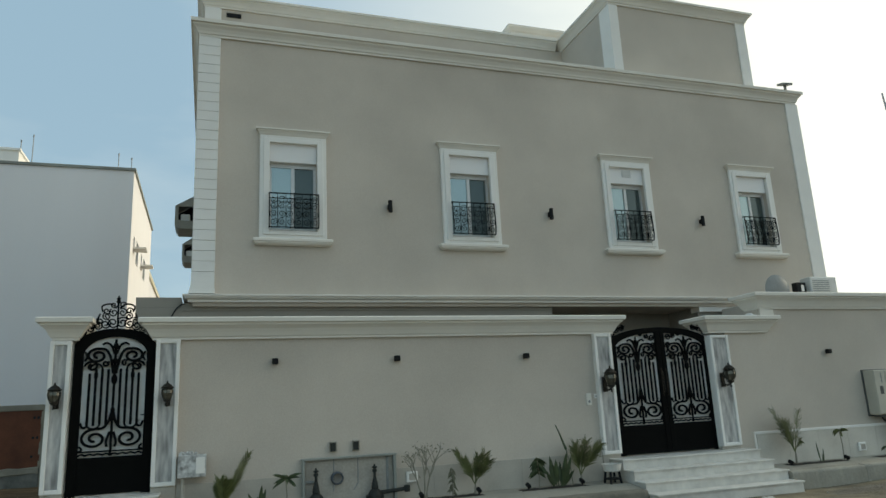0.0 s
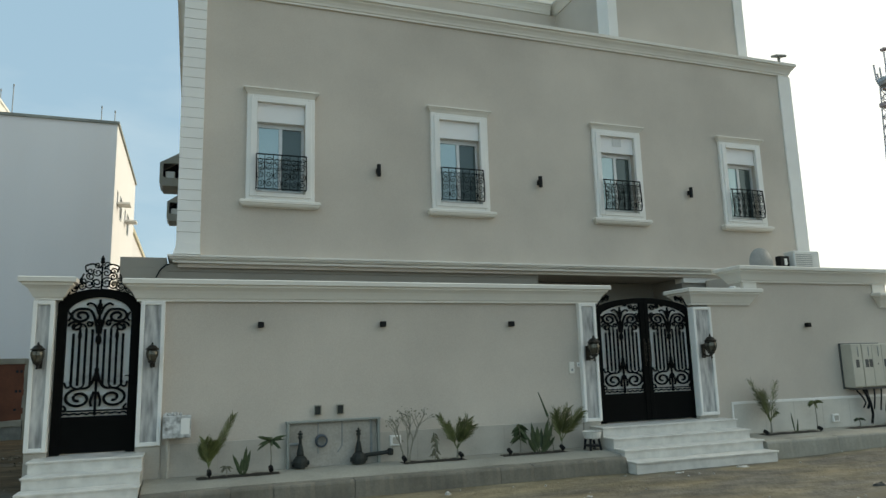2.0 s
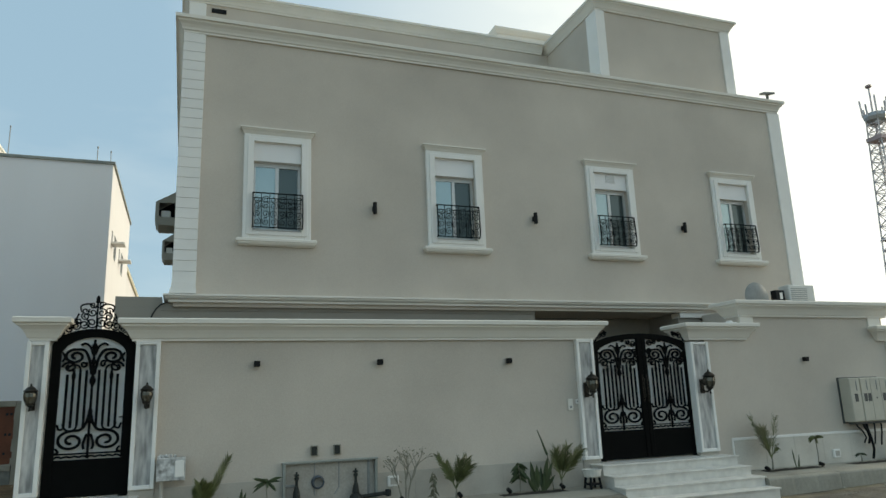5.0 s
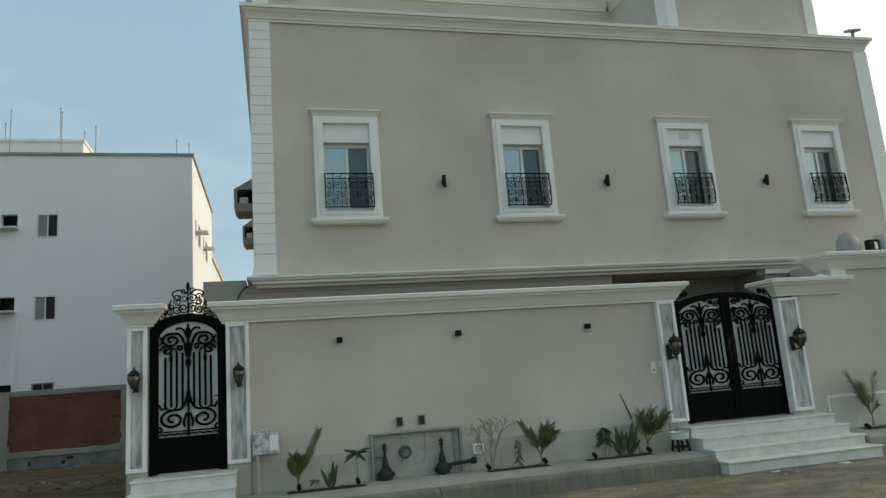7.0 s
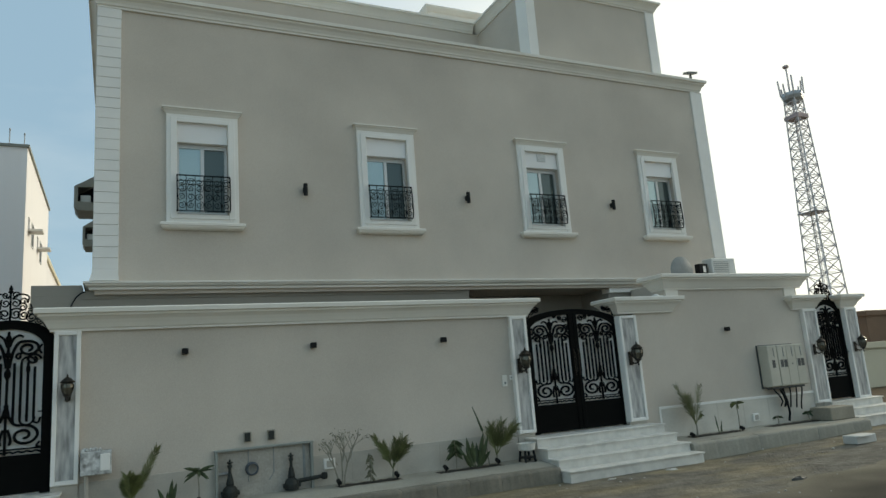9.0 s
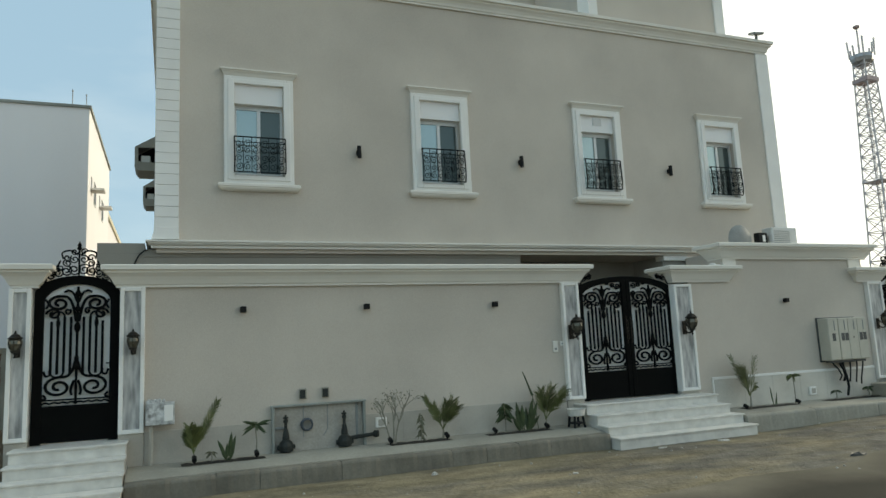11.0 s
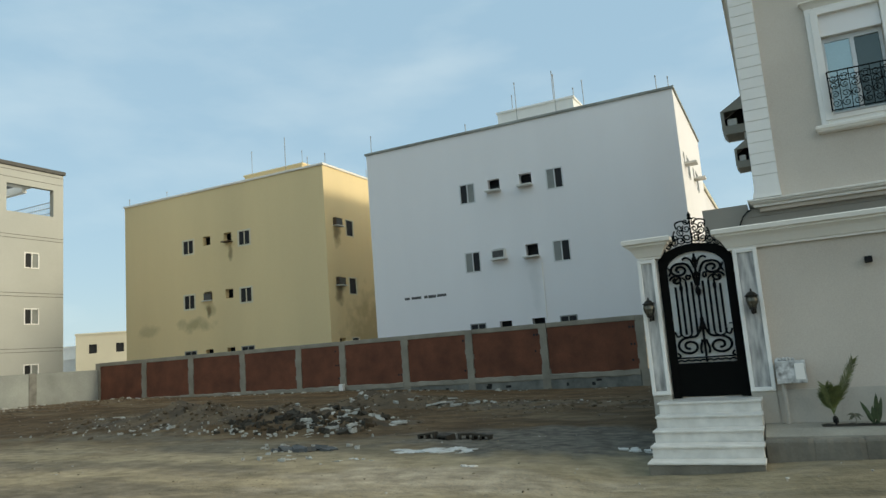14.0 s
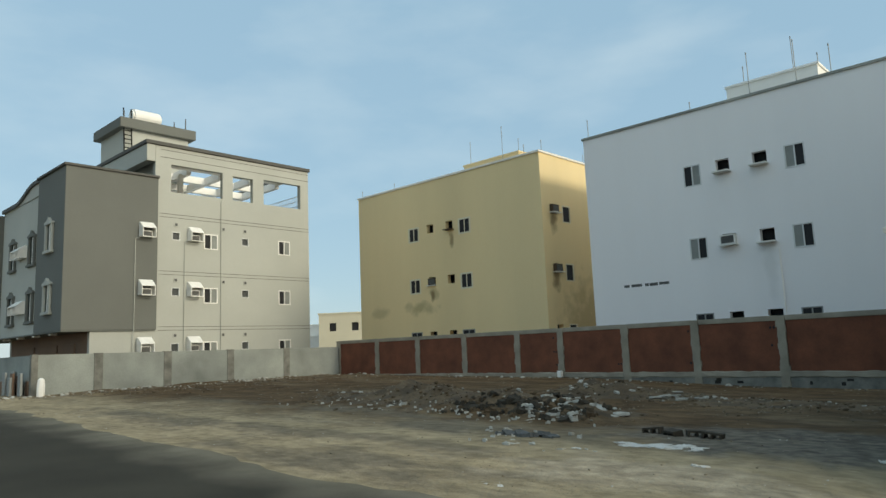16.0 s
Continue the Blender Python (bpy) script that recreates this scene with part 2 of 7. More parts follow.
def ground_material():
    m = bpy.data.materials.new("dusty_ground")
    m.use_nodes = True
    n, l = m.node_tree.nodes, m.node_tree.links
    b = n["Principled BSDF"]
    b.inputs["Roughness"].default_value = 0.95
    b.inputs["Specular IOR Level"].default_value = 0.15
    geo = n.new("ShaderNodeNewGeometry")

    def noise_tex(scale, detail, sx=1.0, sy=1.0):
        mp = n.new("ShaderNodeMapping")
        mp.inputs["Scale"].default_value = (sx, sy, 1)
        l.new(geo.outputs["Position"], mp.inputs["Vector"])
        t = n.new("ShaderNodeTexNoise")
        t.inputs["Scale"].default_value, t.inputs["Detail"].default_value = scale, detail
        l.new(mp.outputs["Vector"], t.inputs["Vector"])
        return t

    def ramp(src, p0, c0, p1, c1):
        r = n.new("ShaderNodeValToRGB")
        r.color_ramp.elements[0].position, r.color_ramp.elements[0].color = p0, (*c0, 1)
        r.color_ramp.elements[1].position, r.color_ramp.elements[1].color = p1, (*c1, 1)
        l.new(src, r.inputs["Fac"])
        return r.outputs["Color"]

    def mix(fac, a, c):
        x = n.new("ShaderNodeMix")
        x.data_type = 'RGBA'
        l.new(fac, x.inputs["Factor"])
        l.new(a, x.inputs["A"])
        l.new(c, x.inputs["B"])
        return x.outputs["Result"]

    sand = ramp(noise_tex(0.8, 8).outputs["Fac"], 0.3, (0.30, 0.262, 0.19), 0.7, (0.43, 0.38, 0.285))
    grit = ramp(noise_tex(9, 6).outputs["Fac"], 0.3, (0.30, 0.262, 0.185), 0.7, (0.45, 0.40, 0.30))
    shoulder = mix(ramp(noise_tex(3.0, 4).outputs["Fac"], 0.45, (0.15, 0.15, 0.15), 0.75, (0.75, 0.75, 0.75)), sand, grit)
    # wheel tracks and swept dust along the street
    track = ramp(noise_tex(0.9, 8, 0.30, 1.3).outputs["Fac"], 0.50, (0, 0, 0), 0.70, (0.65, 0.65, 0.65))
    shoulder = mix(track, shoulder, ramp(noise_tex(6, 4).outputs["Fac"], 0.3, (0.105, 0.098, 0.08), 0.7, (0.17, 0.158, 0.13)))
    # the plot behind: brown earth with pale dusty drifts
    earth = ramp(noise_tex(1.4, 8, 0.7, 1.0).outputs["Fac"], 0.3, (0.075, 0.050, 0.030), 0.72, (0.165, 0.118, 0.075))
    dust = ramp(noise_tex(0.45, 6, 0.45, 1.2).outputs["Fac"], 0.52, (0, 0, 0), 0.70, (0.5, 0.5, 0.5))
    earth = mix(dust, earth, ramp(noise_tex(4, 5).outputs["Fac"], 0.3, (0.19, 0.165, 0.125), 0.7, (0.29, 0.26, 0.205)))
    sep = n.new("ShaderNodeSeparateXYZ")
    l.new(geo.outputs["Position"], sep.inputs["Vector"])

    def math_node(op, a, c):
        x = n.new("ShaderNodeMath")
        x.operation = op
        for k, v in enumerate((a, c)):
            if isinstance(v, (int, float)):
                x.inputs[k].default_value = v
            else:
                l.new(v, x.inputs[k])
        return x.outputs["Value"]

    wander = math_node('MULTIPLY', noise_tex(0.5, 5).outputs["Fac"], 5.0)
    where = math_node('ADD', sep.outputs["Y"], wander)
    zone = n.new("ShaderNodeMapRange")
    zone.inputs["From Min"].default_value, zone.inputs["From Max"].default_value = 1.2, 4.2
    l.new(where, zone.inputs["Value"])
    base = mix(zone.outputs["Result"], shoulder, earth)
    # damp, greasy ground beside the side gate
    mp = n.new("ShaderNodeMapping")
    mp.inputs["Location"].default_value, mp.inputs["Scale"].default_value = (5.0 / 3.2, -1.0 / 1.7, 0), (1 / 3.2, 1 / 1.7, 0)
    l.new(geo.outputs["Position"], mp.inputs["Vector"])
    ln = n.new("ShaderNodeVectorMath")
    ln.operation = 'LENGTH'
    l.new(mp.outputs["Vector"], ln.inputs[0])
    edge = math_node('ADD', ln.outputs["Value"], math_node('MULTIPLY', noise_tex(1.3, 7).outputs["Fac"], 1.6))
    patch = n.new("ShaderNodeMapRange")
    patch.inputs["From Min"].default_value, patch.inputs["From Max"].default_value = 2.05, 1.55
    patch.inputs["To Max"].default_value = 0.92
    l.new(edge, patch.inputs["Value"])
    wet = ramp(noise_tex(5, 4).outputs["Fac"], 0.3, (0.095, 0.094, 0.09), 0.7, (0.22, 0.217, 0.205))
    base = mix(patch.outputs["Result"], base, wet)
    # oily dark tracks and spilt cement dust, broken up
    for cx, cy, wx, wy, amount, oily in ((-10.5, -4.2, 6.5, 1.1, 0.8, True), (-17.0, 1.2, 5.0, 0.8, 0.8, True), (-20.0, -2.6, 8.0, 1.2, 0.8, True), (-12.0, -2.2, 5.0, 0.7, 0.65, True),
                                         (-24.0, 1.5, 5.0, 0.8, 0.6, True), (-11.5, -0.1, 5.0, 1.3, 0.85, True), (12.5, -4.0, 15.0, 6.0, 0.85, None), (-14.5, -0.9, 2.0, 0.35, 0.5, False), (-5.4, -2.7, 4.0, 1.5, 0.95, False)):
        lo, hi = ((0.145, 0.145, 0.145), (0.24, 0.24, 0.24)) if oily is None else ((0.125, 0.115, 0.097), (0.21, 0.195, 0.165)) if oily else ((0.33, 0.30, 0.25), (0.52, 0.475, 0.395))
        mq = n.new("ShaderNodeMapping")
        mq.inputs["Location"].default_value, mq.inputs["Scale"].default_value = (-cx / wx, -cy / wy, 0), (1 / wx, 1 / wy, 0)
        l.new(geo.outputs["Position"], mq.inputs["Vector"])
        lq = n.new("ShaderNodeVectorMath")
        lq.operation = 'LENGTH'
        l.new(mq.outputs["Vector"], lq.inputs[0])
        eq = math_node('ADD', lq.outputs["Value"], math_node('MULTIPLY', noise_tex(1.1, 8, 0.6, 1.4).outputs["Fac"], 2.2))
        pq = n.new("ShaderNodeMapRange")
        pq.inputs["From Min"].default_value, pq.inputs["From Max"].default_value = 1.95, 1.35
        pq.inputs["To Max"].default_value = amount
        l.new(eq, pq.inputs["Value"])
        base = mix(pq.outputs["Result"], base, ramp(noise_tex(3, 6).outputs["Fac"], 0.3, lo, 0.7, hi))
    warm = n.new("ShaderNodeMix")
    warm.data_type, warm.blend_type = 'RGBA', 'MULTIPLY'
    warm.inputs["Factor"].default_value = 1.0
    l.new(base, warm.inputs["A"])
    # grey dust along the street, browner soil out on the plot
    side = n.new("ShaderNodeMapRange")
    side.inputs["From Min"].default_value, side.inputs["From Max"].default_value = -2.0, -7.0
    l.new(math_node('ADD', sep.outputs["X"], math_node('MULTIPLY', noise_tex(0.6, 4).outputs["Fac"], 2.0)), side.inputs["Value"])
    hue = n.new("ShaderNodeMix")
    hue.data_type = 'RGBA'
    l.new(side.outputs["Result"], hue.inputs["Factor"])
    hue.inputs["A"].default_value, hue.inputs["B"].default_value = (0.73, 0.69, 0.62, 1), (1.03, 0.90, 0.775, 1)
    l.new(hue.outputs["Result"], warm.inputs["B"])
    mottle = n.new("ShaderNodeMix")
    mottle.data_type, mottle.blend_type = 'RGBA', 'MULTIPLY'
    mottle.inputs["Factor"].default_value = 1.0
    l.new(warm.outputs["Result"], mottle.inputs["A"])
    l.new(ramp(noise_tex(3.6, 10, 0.8, 1.3).outputs["Fac"], 0.33, (0.74, 0.73, 0.71), 0.68, (1.16, 1.15, 1.13)), mottle.inputs["B"])
    l.new(mottle.outputs["Result"], b.inputs["Base Color"])
    bp = n.new("ShaderNodeBump")
    bp.inputs["Strength"].default_value, bp.inputs["Distance"].default_value = 0.6, 0.05
    l.new(noise_tex(14, 8).outputs["Fac"], bp.inputs["Height"])
    l.new(bp.outputs["Normal"], b.inputs["Normal"])
    return m


M_GROUND = ground_material()


# ---- mesh helpers ----
def link(name, bm, material, parent=None, label="", smooth=False):
    me = bpy.data.meshes.new(name)
    bmesh.ops.recalc_face_normals(bm, faces=bm.faces)
    bm.to_mesh(me)
    bm.free()
    if smooth:
        me.polygons.foreach_set("use_smooth", [True] * len(me.polygons))
    me.materials.append(material)
    ob = new(name, me)
    if parent is not None:
        ob.parent = parent
    if label:
        ob["label"] = label
    return ob


def part(name, bm, material, parent, label="", smooth=False):
    return link(name, bm, material, parent, label, smooth)


def share(name, mesh, parent, m):
    """One more object on a mesh that is there already."""
    ob = new(name, mesh)
    ob.parent = parent
    ob.matrix_basis = m
    return ob


def thing(name, at, label, category, group="", kind=""):
    ob = new(name)
    ob.empty_display_size = 0.1
    ob.matrix_basis = Matrix.Translation(at)
    return tagged(ob, label, category, group, kind)


def box(bm, x0, x1, y0, y1, z0, z1, bevel=0.0):
    if x0 > x1:
        x0, x1 = x1, x0
    r = bmesh.ops.create_cube(bm, size=1.0, matrix=Matrix.LocRotScale(
        ((x0 + x1) / 2, (y0 + y1) / 2, (z0 + z1) / 2), None, (x1 - x0, abs(y1 - y0), z1 - z0)))
    if bevel:
        es = list({e for v in r["verts"] for e in v.link_edges})
        bmesh.ops.bevel(bm, geom=es, offset=bevel, segments=1, affect='EDGES')
    return r


def boxm(x0, x1, y0, y1, z0, z1, bevel=0.0):
    bm = bmesh.new()
    box(bm, x0, x1, y0, y1, z0, z1, bevel)
    return bm


def prism(bm, pts, y0, y1):
    """A closed outline in x and z, drawn out from y0 to y1."""
    a = [bm.verts.new((x, y0, z)) for x, z in pts]
    b = [bm.verts.new((x, y1, z)) for x, z in pts]
    bm.faces.new(a)
    bm.faces.new(b[::-1])
    for i in range(len(pts)):
        j = (i + 1) % len(pts)
        bm.faces.new((a[i], a[j], b[j], b[i]))


def strip(bm, outer, inner, y0, y1):
    """A band between two open outlines of equal length in x and z."""
    rows = [[bm.verts.new((x, y, z)) for x, z in o] for o, y in ((outer, y0), (inner, y0), (inner, y1), (outer, y1))]
    for k in range(4):
        p, q = rows[k], rows[(k + 1) % 4]
        for i in range(len(outer) - 1):
            bm.faces.new((p[i], p[i + 1], q[i + 1], q[i]))
    for i in (0, -1):
        bm.faces.new([r[i] for r in rows])


def tube(bm, pts, r, n=4, taper=1.0):
    """A thin rod along a line of points."""
    pts = [Vector(p) for p in pts]
    last, count = None, len(pts)
    for i, p in enumerate(pts):
        t = (pts[min(i + 1, count - 1)] - pts[max(i - 1, 0)]).normalized()
        up = Vector((0, 1, 0)) if abs(t.y) < 0.9 else Vector((1, 0, 0))
        u = t.cross(up).normalized()
        v = t.cross(u)
        rad = r * (1 + (taper - 1) * i / max(1, count - 1))
        ring = [bm.verts.new(p + rad * (u * math.cos(a) + v * math.sin(a)))
                for a in [2 * math.pi * (k + 0.5) / n for k in range(n)]]
        if last:
            for k in range(n):
                bm.faces.new((last[k], last[(k + 1) % n], ring[(k + 1) % n], ring[k]))
        else:
            bm.faces.new(ring[::-1])
        last = ring
    bm.faces.new(last)


def lathe(bm, prof, at=(0, 0, 0), n=10):
    """A turned body round the upright axis: prof is a list of (radius, height)."""
    rings = []
    for r, z in prof:
        rings.append([bm.verts.new((at[0] + max(r, 1e-4) * math.cos(2 * math.pi * k / n),
                                    at[1] + max(r, 1e-4) * math.sin(2 * math.pi * k / n), at[2] + z)) for k in range(n)])
    for a, b in zip(rings, rings[1:]):
        for k in range(n):
            bm.faces.new((a[k], a[(k + 1) % n], b[(k + 1) % n], b[k]))
    bm.faces.new(rings[0][::-1])
    bm.faces.new(rings[-1])


def moulding(bm, x0, x1, y0, y1, prof, left=True, right=True, back=False):
    """A stone cap round a block: rings of the profile (out, z), mitred at the corners."""
    rings = []
    for o, z in prof:
        l, r, k = (o if left else 0), (o if right else 0), (o if back else 0)
        rings.append([bm.verts.new(c) for c in ((x0 - l, y0 - o, z), (x1 + r, y0 - o, z), (x1 + r, y1 + k, z), (x0 - l, y1 + k, z))])
    for a, b in zip(rings, rings[1:]):
        for i in range(4):
            bm.faces.new((a[i], a[(i + 1) % 4], b[(i + 1) % 4], b[i]))
    bm.faces.new(rings[0][::-1])
    bm.faces.new(rings[-1])


CAP = [(0.02, 0.0), (0.05, 0.0), (0.05, 0.035), (0.07, 0.04), (0.08, 0.06), (0.10, 0.10), (0.13, 0.15), (0.17, 0.19), (0.19, 0.20),
       (0.19, 0.23), (0.235, 0.24), (0.24, 0.30), (0.22, 0.315)]


def cap_profile(z, h=0.315, out=0.24):
    return [(o * out / 0.24, z + k * h / 0.315) for o, k in CAP]


def pierced(bm, u0, u1, z0, z1, d, holes, place):
    """A wall slab of thickness d with rectangular openings through it; place(u, depth, z) gives the point."""
    us = sorted({u0, u1, *[h[0] for h in holes], *[h[1] for h in holes]})
    zs = sorted({z0, z1, *[h[2] for h in holes], *[h[3] for h in holes]})
    verts = {}

    def v(u, w, z):
        key = (round(u, 5), w, round(z, 5))
        if key not in verts:
            verts[key] = bm.verts.new(place(u, w, z))
        return verts[key]

    def solid(i, j):
        if not (0 <= i < len(us) - 1 and 0 <= j < len(zs) - 1):
            return False
        cu, cz = (us[i] + us[i + 1]) / 2, (zs[j] + zs[j + 1]) / 2
        return not any(h[0] < cu < h[1] and h[2] < cz < h[3] for h in holes)

    for i in range(len(us) - 1):
        for j in range(len(zs) - 1):
            if not solid(i, j):
                continue
            a, b, c, e = us[i], us[i + 1], zs[j], zs[j + 1]
            bm.faces.new((v(a, 0, c), v(b, 0, c), v(b, 0, e), v(a, 0, e)))
            bm.faces.new((v(a, d, c), v(a, d, e), v(b, d, e), v(b, d, c)))
            if not solid(i - 1, j):
                bm.faces.new((v(a, 0, c), v(a, 0, e), v(a, d, e), v(a, d, c)))
            if not solid(i + 1, j):
                bm.faces.new((v(b, 0, c), v(b, d, c), v(b, d, e), v(b, 0, e)))
            if not solid(i, j - 1):
                bm.faces.new((v(a, 0, c), v(a, d, c), v(b, d, c), v(b, 0, c)))
            if not solid(i, j + 1):
                bm.faces.new((v(a, 0, e), v(b, 0, e), v(b, d, e), v(a, d, e)))


# ---- ground and road ----
def smooth_step(a, b, x):
    t = min(1, max(0, (x - a) / (b - a)))
    return t * t * (3 - 2 * t)


def level(x, y):
    """The lie of the land: nearly level, the empty plot climbing a little towards the far street corner."""
    z = 0.15 - 0.10 * math.exp(-((x + 2.7) / 1.4) ** 2)
    if x < -3:
        z += 0.0115 * min(-3 - x, 40)
        z -= 0.017 * min(max(y, 0), 16) * smooth_step(-20, -9, x) * smooth_step(-3, -5, x)
    if x > 9:
        z += 0.02 * min(x - 9, 6)
    return z


def mounds(x, y):
    """Heaps of dug earth and rubble on the empty plot."""
    h = 0.0
    for cx, cy, rx, ry, top in ((-18.8, 3.2, 1.9, 1.1, 0.20), (-16.6, 3.5, 1.5, 1.3, 0.46), (-15.0, 3.5, 1.5, 1.3, 0.40), (-13.2, 3.3, 1.5, 1.1, 0.34),
                                (-11.5, 3.2, 1.5, 1.1, 0.34), (-10.1, 3.1, 1.0, 1.0, 0.22), (-13.0, 8.0, 1.6, 1.3, 0.48), (-11.0, 8.2, 2.0, 1.2, 0.18),
                                (-7.6, 7.6, 3.4, 1.8, 0.12), (-21.5, 5.0, 3.0, 1.5, 0.06)):
        q = ((x - cx) / rx) ** 2 + ((y - cy) / ry) ** 2
        h += top * math.exp(-q * 1.3) * (1.0 + 0.45 * noise.noise((x * 0.9, y * 0.9, 3.1)) + 0.4 * noise.noise((x * 2.3, y * 2.3, 8.1)))
    bank = smooth_step(-28, -35.2, x) * smooth_step(-1, 3, y) * (1 - smooth_step(15.5, 17, y))
    h += 0.12 * bank * (0.6 + noise.noise((x * 0.7, y * 0.7, 7.7)))
    return max(0.0, h)


def roughness(x, y):
    if -36 < x < 14 and -5 < y < 16:
        return 0.03 * noise.noise((x * 0.8, y * 0.8, 0)) + 0.015 * noise.noise((x * 2.6, y * 2.6, 5))
    return 0.0


def ground_z(x, y):
    rough_near = 0.35 if x > -3 else 1.0
    return level(x, y) + mounds(x, y) + roughness(x, y) * rough_near * smooth_step(-5.0, -3.5, y) - 0.012 * smooth_step(-4.6, -5.4, y)


def axis_steps(near0, near1, step, far):
    out = list(np.arange(near0, near1 + 1e-6, step))
    d, lo, hi = step, near0, near1
    while hi < far:
        d *= 1.5
        lo, hi = lo - d, hi + d
        out = [lo, *out, hi]
    return out


gx, gy = axis_steps(-38, 17, 0.25, 2500), axis_steps(-6, 17, 0.25, 2500)
gverts = [(x, y, ground_z(x, y)) for y in gy for x in gx]
gn = len(gx)
gfaces = [(j * gn + i, j * gn + i + 1, (j + 1) * gn + i + 1, (j + 1) * gn + i) for j in range(len(gy) - 1) for i in range(gn - 1)]


def heap_at(f):
    """Freshly dug dark earth shows on the flanks of the heaps."""
    x, y, _ = gverts[f[0]]
    return -35.5 < x < -3 and 0.5 < y < 15 and mounds(x, y) + 0.10 * noise.noise((x * 1.3, y * 1.3, 9)) > 0.07


gme = bpy.data.meshes.new("ground")
gme.from_pydata(gverts, [], gfaces)
gme.polygons.foreach_set("use_smooth", [True] * len(gme.polygons))
gme.materials.append(M_GROUND)
gme.materials.append(M_EARTH)
gme.polygons.foreach_set("material_index", [1 if heap_at(f) else 0 for f in gfaces])
tagged(new("ground", gme), "dusty sandy ground of street and empty plot", "ground", kind="structure")

# the asphalt carriageway, its edge eaten by blown sand
def road_edge(x):
    """Sand has fanned out over the carriageway in front of the villa."""
    return -4.9 - 0.075 * min(max(x + 26.6, 0), 18) + 0.10 * min(max(x + 8.6, 0), 17)


rx = [x * 0.5 for x in range(-160, 121)]
rverts, rfaces = [], []
for i, x in enumerate(rx):
    edge = road_edge(x) + 0.95 + 0.35 * noise.noise((x * 0.35, 0, 2)) + 0.12 * noise.noise((x * 1.7, 0, 4))
    for k, y in enumerate((edge, edge - 0.4, -8.2, -11, -14, -17)):
        rverts.append((x, y, level(x, y) - 0.004 + (0.0 if k == 0 else 0.012)))
for i in range(len(rx) - 1):
    for k in range(5):
        a = i * 6 + k
        rfaces.append((a, a + 6, a + 7, a + 1))
rme = bpy.data.meshes.new("road")
rme.from_pydata(rverts, [], rfaces)
rme.polygons.foreach_set("use_smooth", [True] * len(rme.polygons))
rm = M_ASPH.node_tree
rb = rm.nodes["Principled BSDF"]
rsrc = rb.inputs["Base Color"].links[0].from_socket
rgeo = rm.nodes.new("ShaderNodeNewGeometry")
rsep = rm.nodes.new("ShaderNodeSeparateXYZ")
rm.links.new(rgeo.outputs["Position"], rsep.inputs["Vector"])
rns = rm.nodes.new("ShaderNodeTexNoise")
rns.inputs["Scale"].default_value, rns.inputs["Detail"].default_value = 0.8, 8
rm.links.new(rgeo.outputs["Position"], rns.inputs["Vector"])
def road_node(op, a, c, d=0.0):
    x = rm.nodes.new("ShaderNodeMath")
    x.operation = op
    for k, v in enumerate((a, c, d)):
        if isinstance(v, (int, float)):
            x.inputs[k].default_value = v
        else:
            rm.links.new(v, x.inputs[k])
    return x.outputs["Value"]


def road_bend(start, length, slope):
    run = road_node('MINIMUM', road_node('MAXIMUM', road_node('ADD', rsep.outputs["X"], -start), 0.0), length)
    return road_node('MULTIPLY', run, slope)


inward = road_node('ADD', road_node('ADD', rsep.outputs["Y"], 4.9), road_node('ADD', road_bend(-26.6, 18.0, 0.075), road_bend(-8.6, 17.0, -0.10)))
ragged = road_node('MULTIPLY_ADD', road_node('ADD', rns.outputs["Fac"], -0.5), 1.1, inward)
rfac = rm.nodes.new("ShaderNodeMapRange")
rfac.inputs["From Min"].default_value, rfac.inputs["From Max"].default_value = -0.3, 0.85
rfac.inputs["To Min"].default_value, rfac.inputs["To Max"].default_value = 0.03, 1.0
rm.links.new(ragged, rfac.inputs["Value"])
rdust = rm.nodes.new("ShaderNodeValToRGB")
rdust.color_ramp.elements[0].position, rdust.color_ramp.elements[0].color = 0.3, (0.145, 0.125, 0.093, 1)
rdust.color_ramp.elements[1].position, rdust.color_ramp.elements[1].color = 0.7, (0.225, 0.195, 0.147, 1)
rm.links.new(rns.outputs["Fac"], rdust.inputs["Fac"])
rmx = rm.nodes.new("ShaderNodeMix")
rmx.data_type = 'RGBA'
rm.links.new(rfac.outputs["Result"], rmx.inputs["Factor"])
rm.links.new(rsrc, rmx.inputs["A"])
rm.links.new(rdust.outputs["Color"], rmx.inputs["B"])
rm.links.new(rmx.outputs["Result"], rb.inputs["Base Color"])
rme.materials.append(M_ASPH)
tagged(new("road", rme), "dark asphalt road with a sandy broken edge", "road", kind="structure")

# ---- boundary wall ----
def wall_section(name, x0, x1, z1, label, z0=0.0, y1=0.3):
    return tagged(link(name, boxm(x0, x1, 0.0, y1, z0, z1, 0.006), M_WALL), label, "wall", kind="structure")


wall_section("wall_front", -1.37, 5.53, 2.96, "grey painted boundary wall of the villa")
bm = bmesh.new()
prism(bm, [(8.43, 0.0), (13.27, 0.0), (13.27, 3.43), (9.30, 3.43), (9.30, 2.95), (8.43, 2.95)], 0.0, 0.3)
tagged(link("wall_front_high", bm, M_WALL), "taller grey painted boundary wall with meter cabinet", "wall", kind="structure")


def wall_cap(name, x0, x1, z, parent_label, left=True, right=True, y0=0.0, y1=0.3, h=0.315):
    bm = bmesh.new()
    moulding(bm, x0, x1, y0, y1, cap_profile(z, h), left, right, back=True)
    return tagged(link(name, bm, M_TRIM), parent_label, "coping", kind="structure")


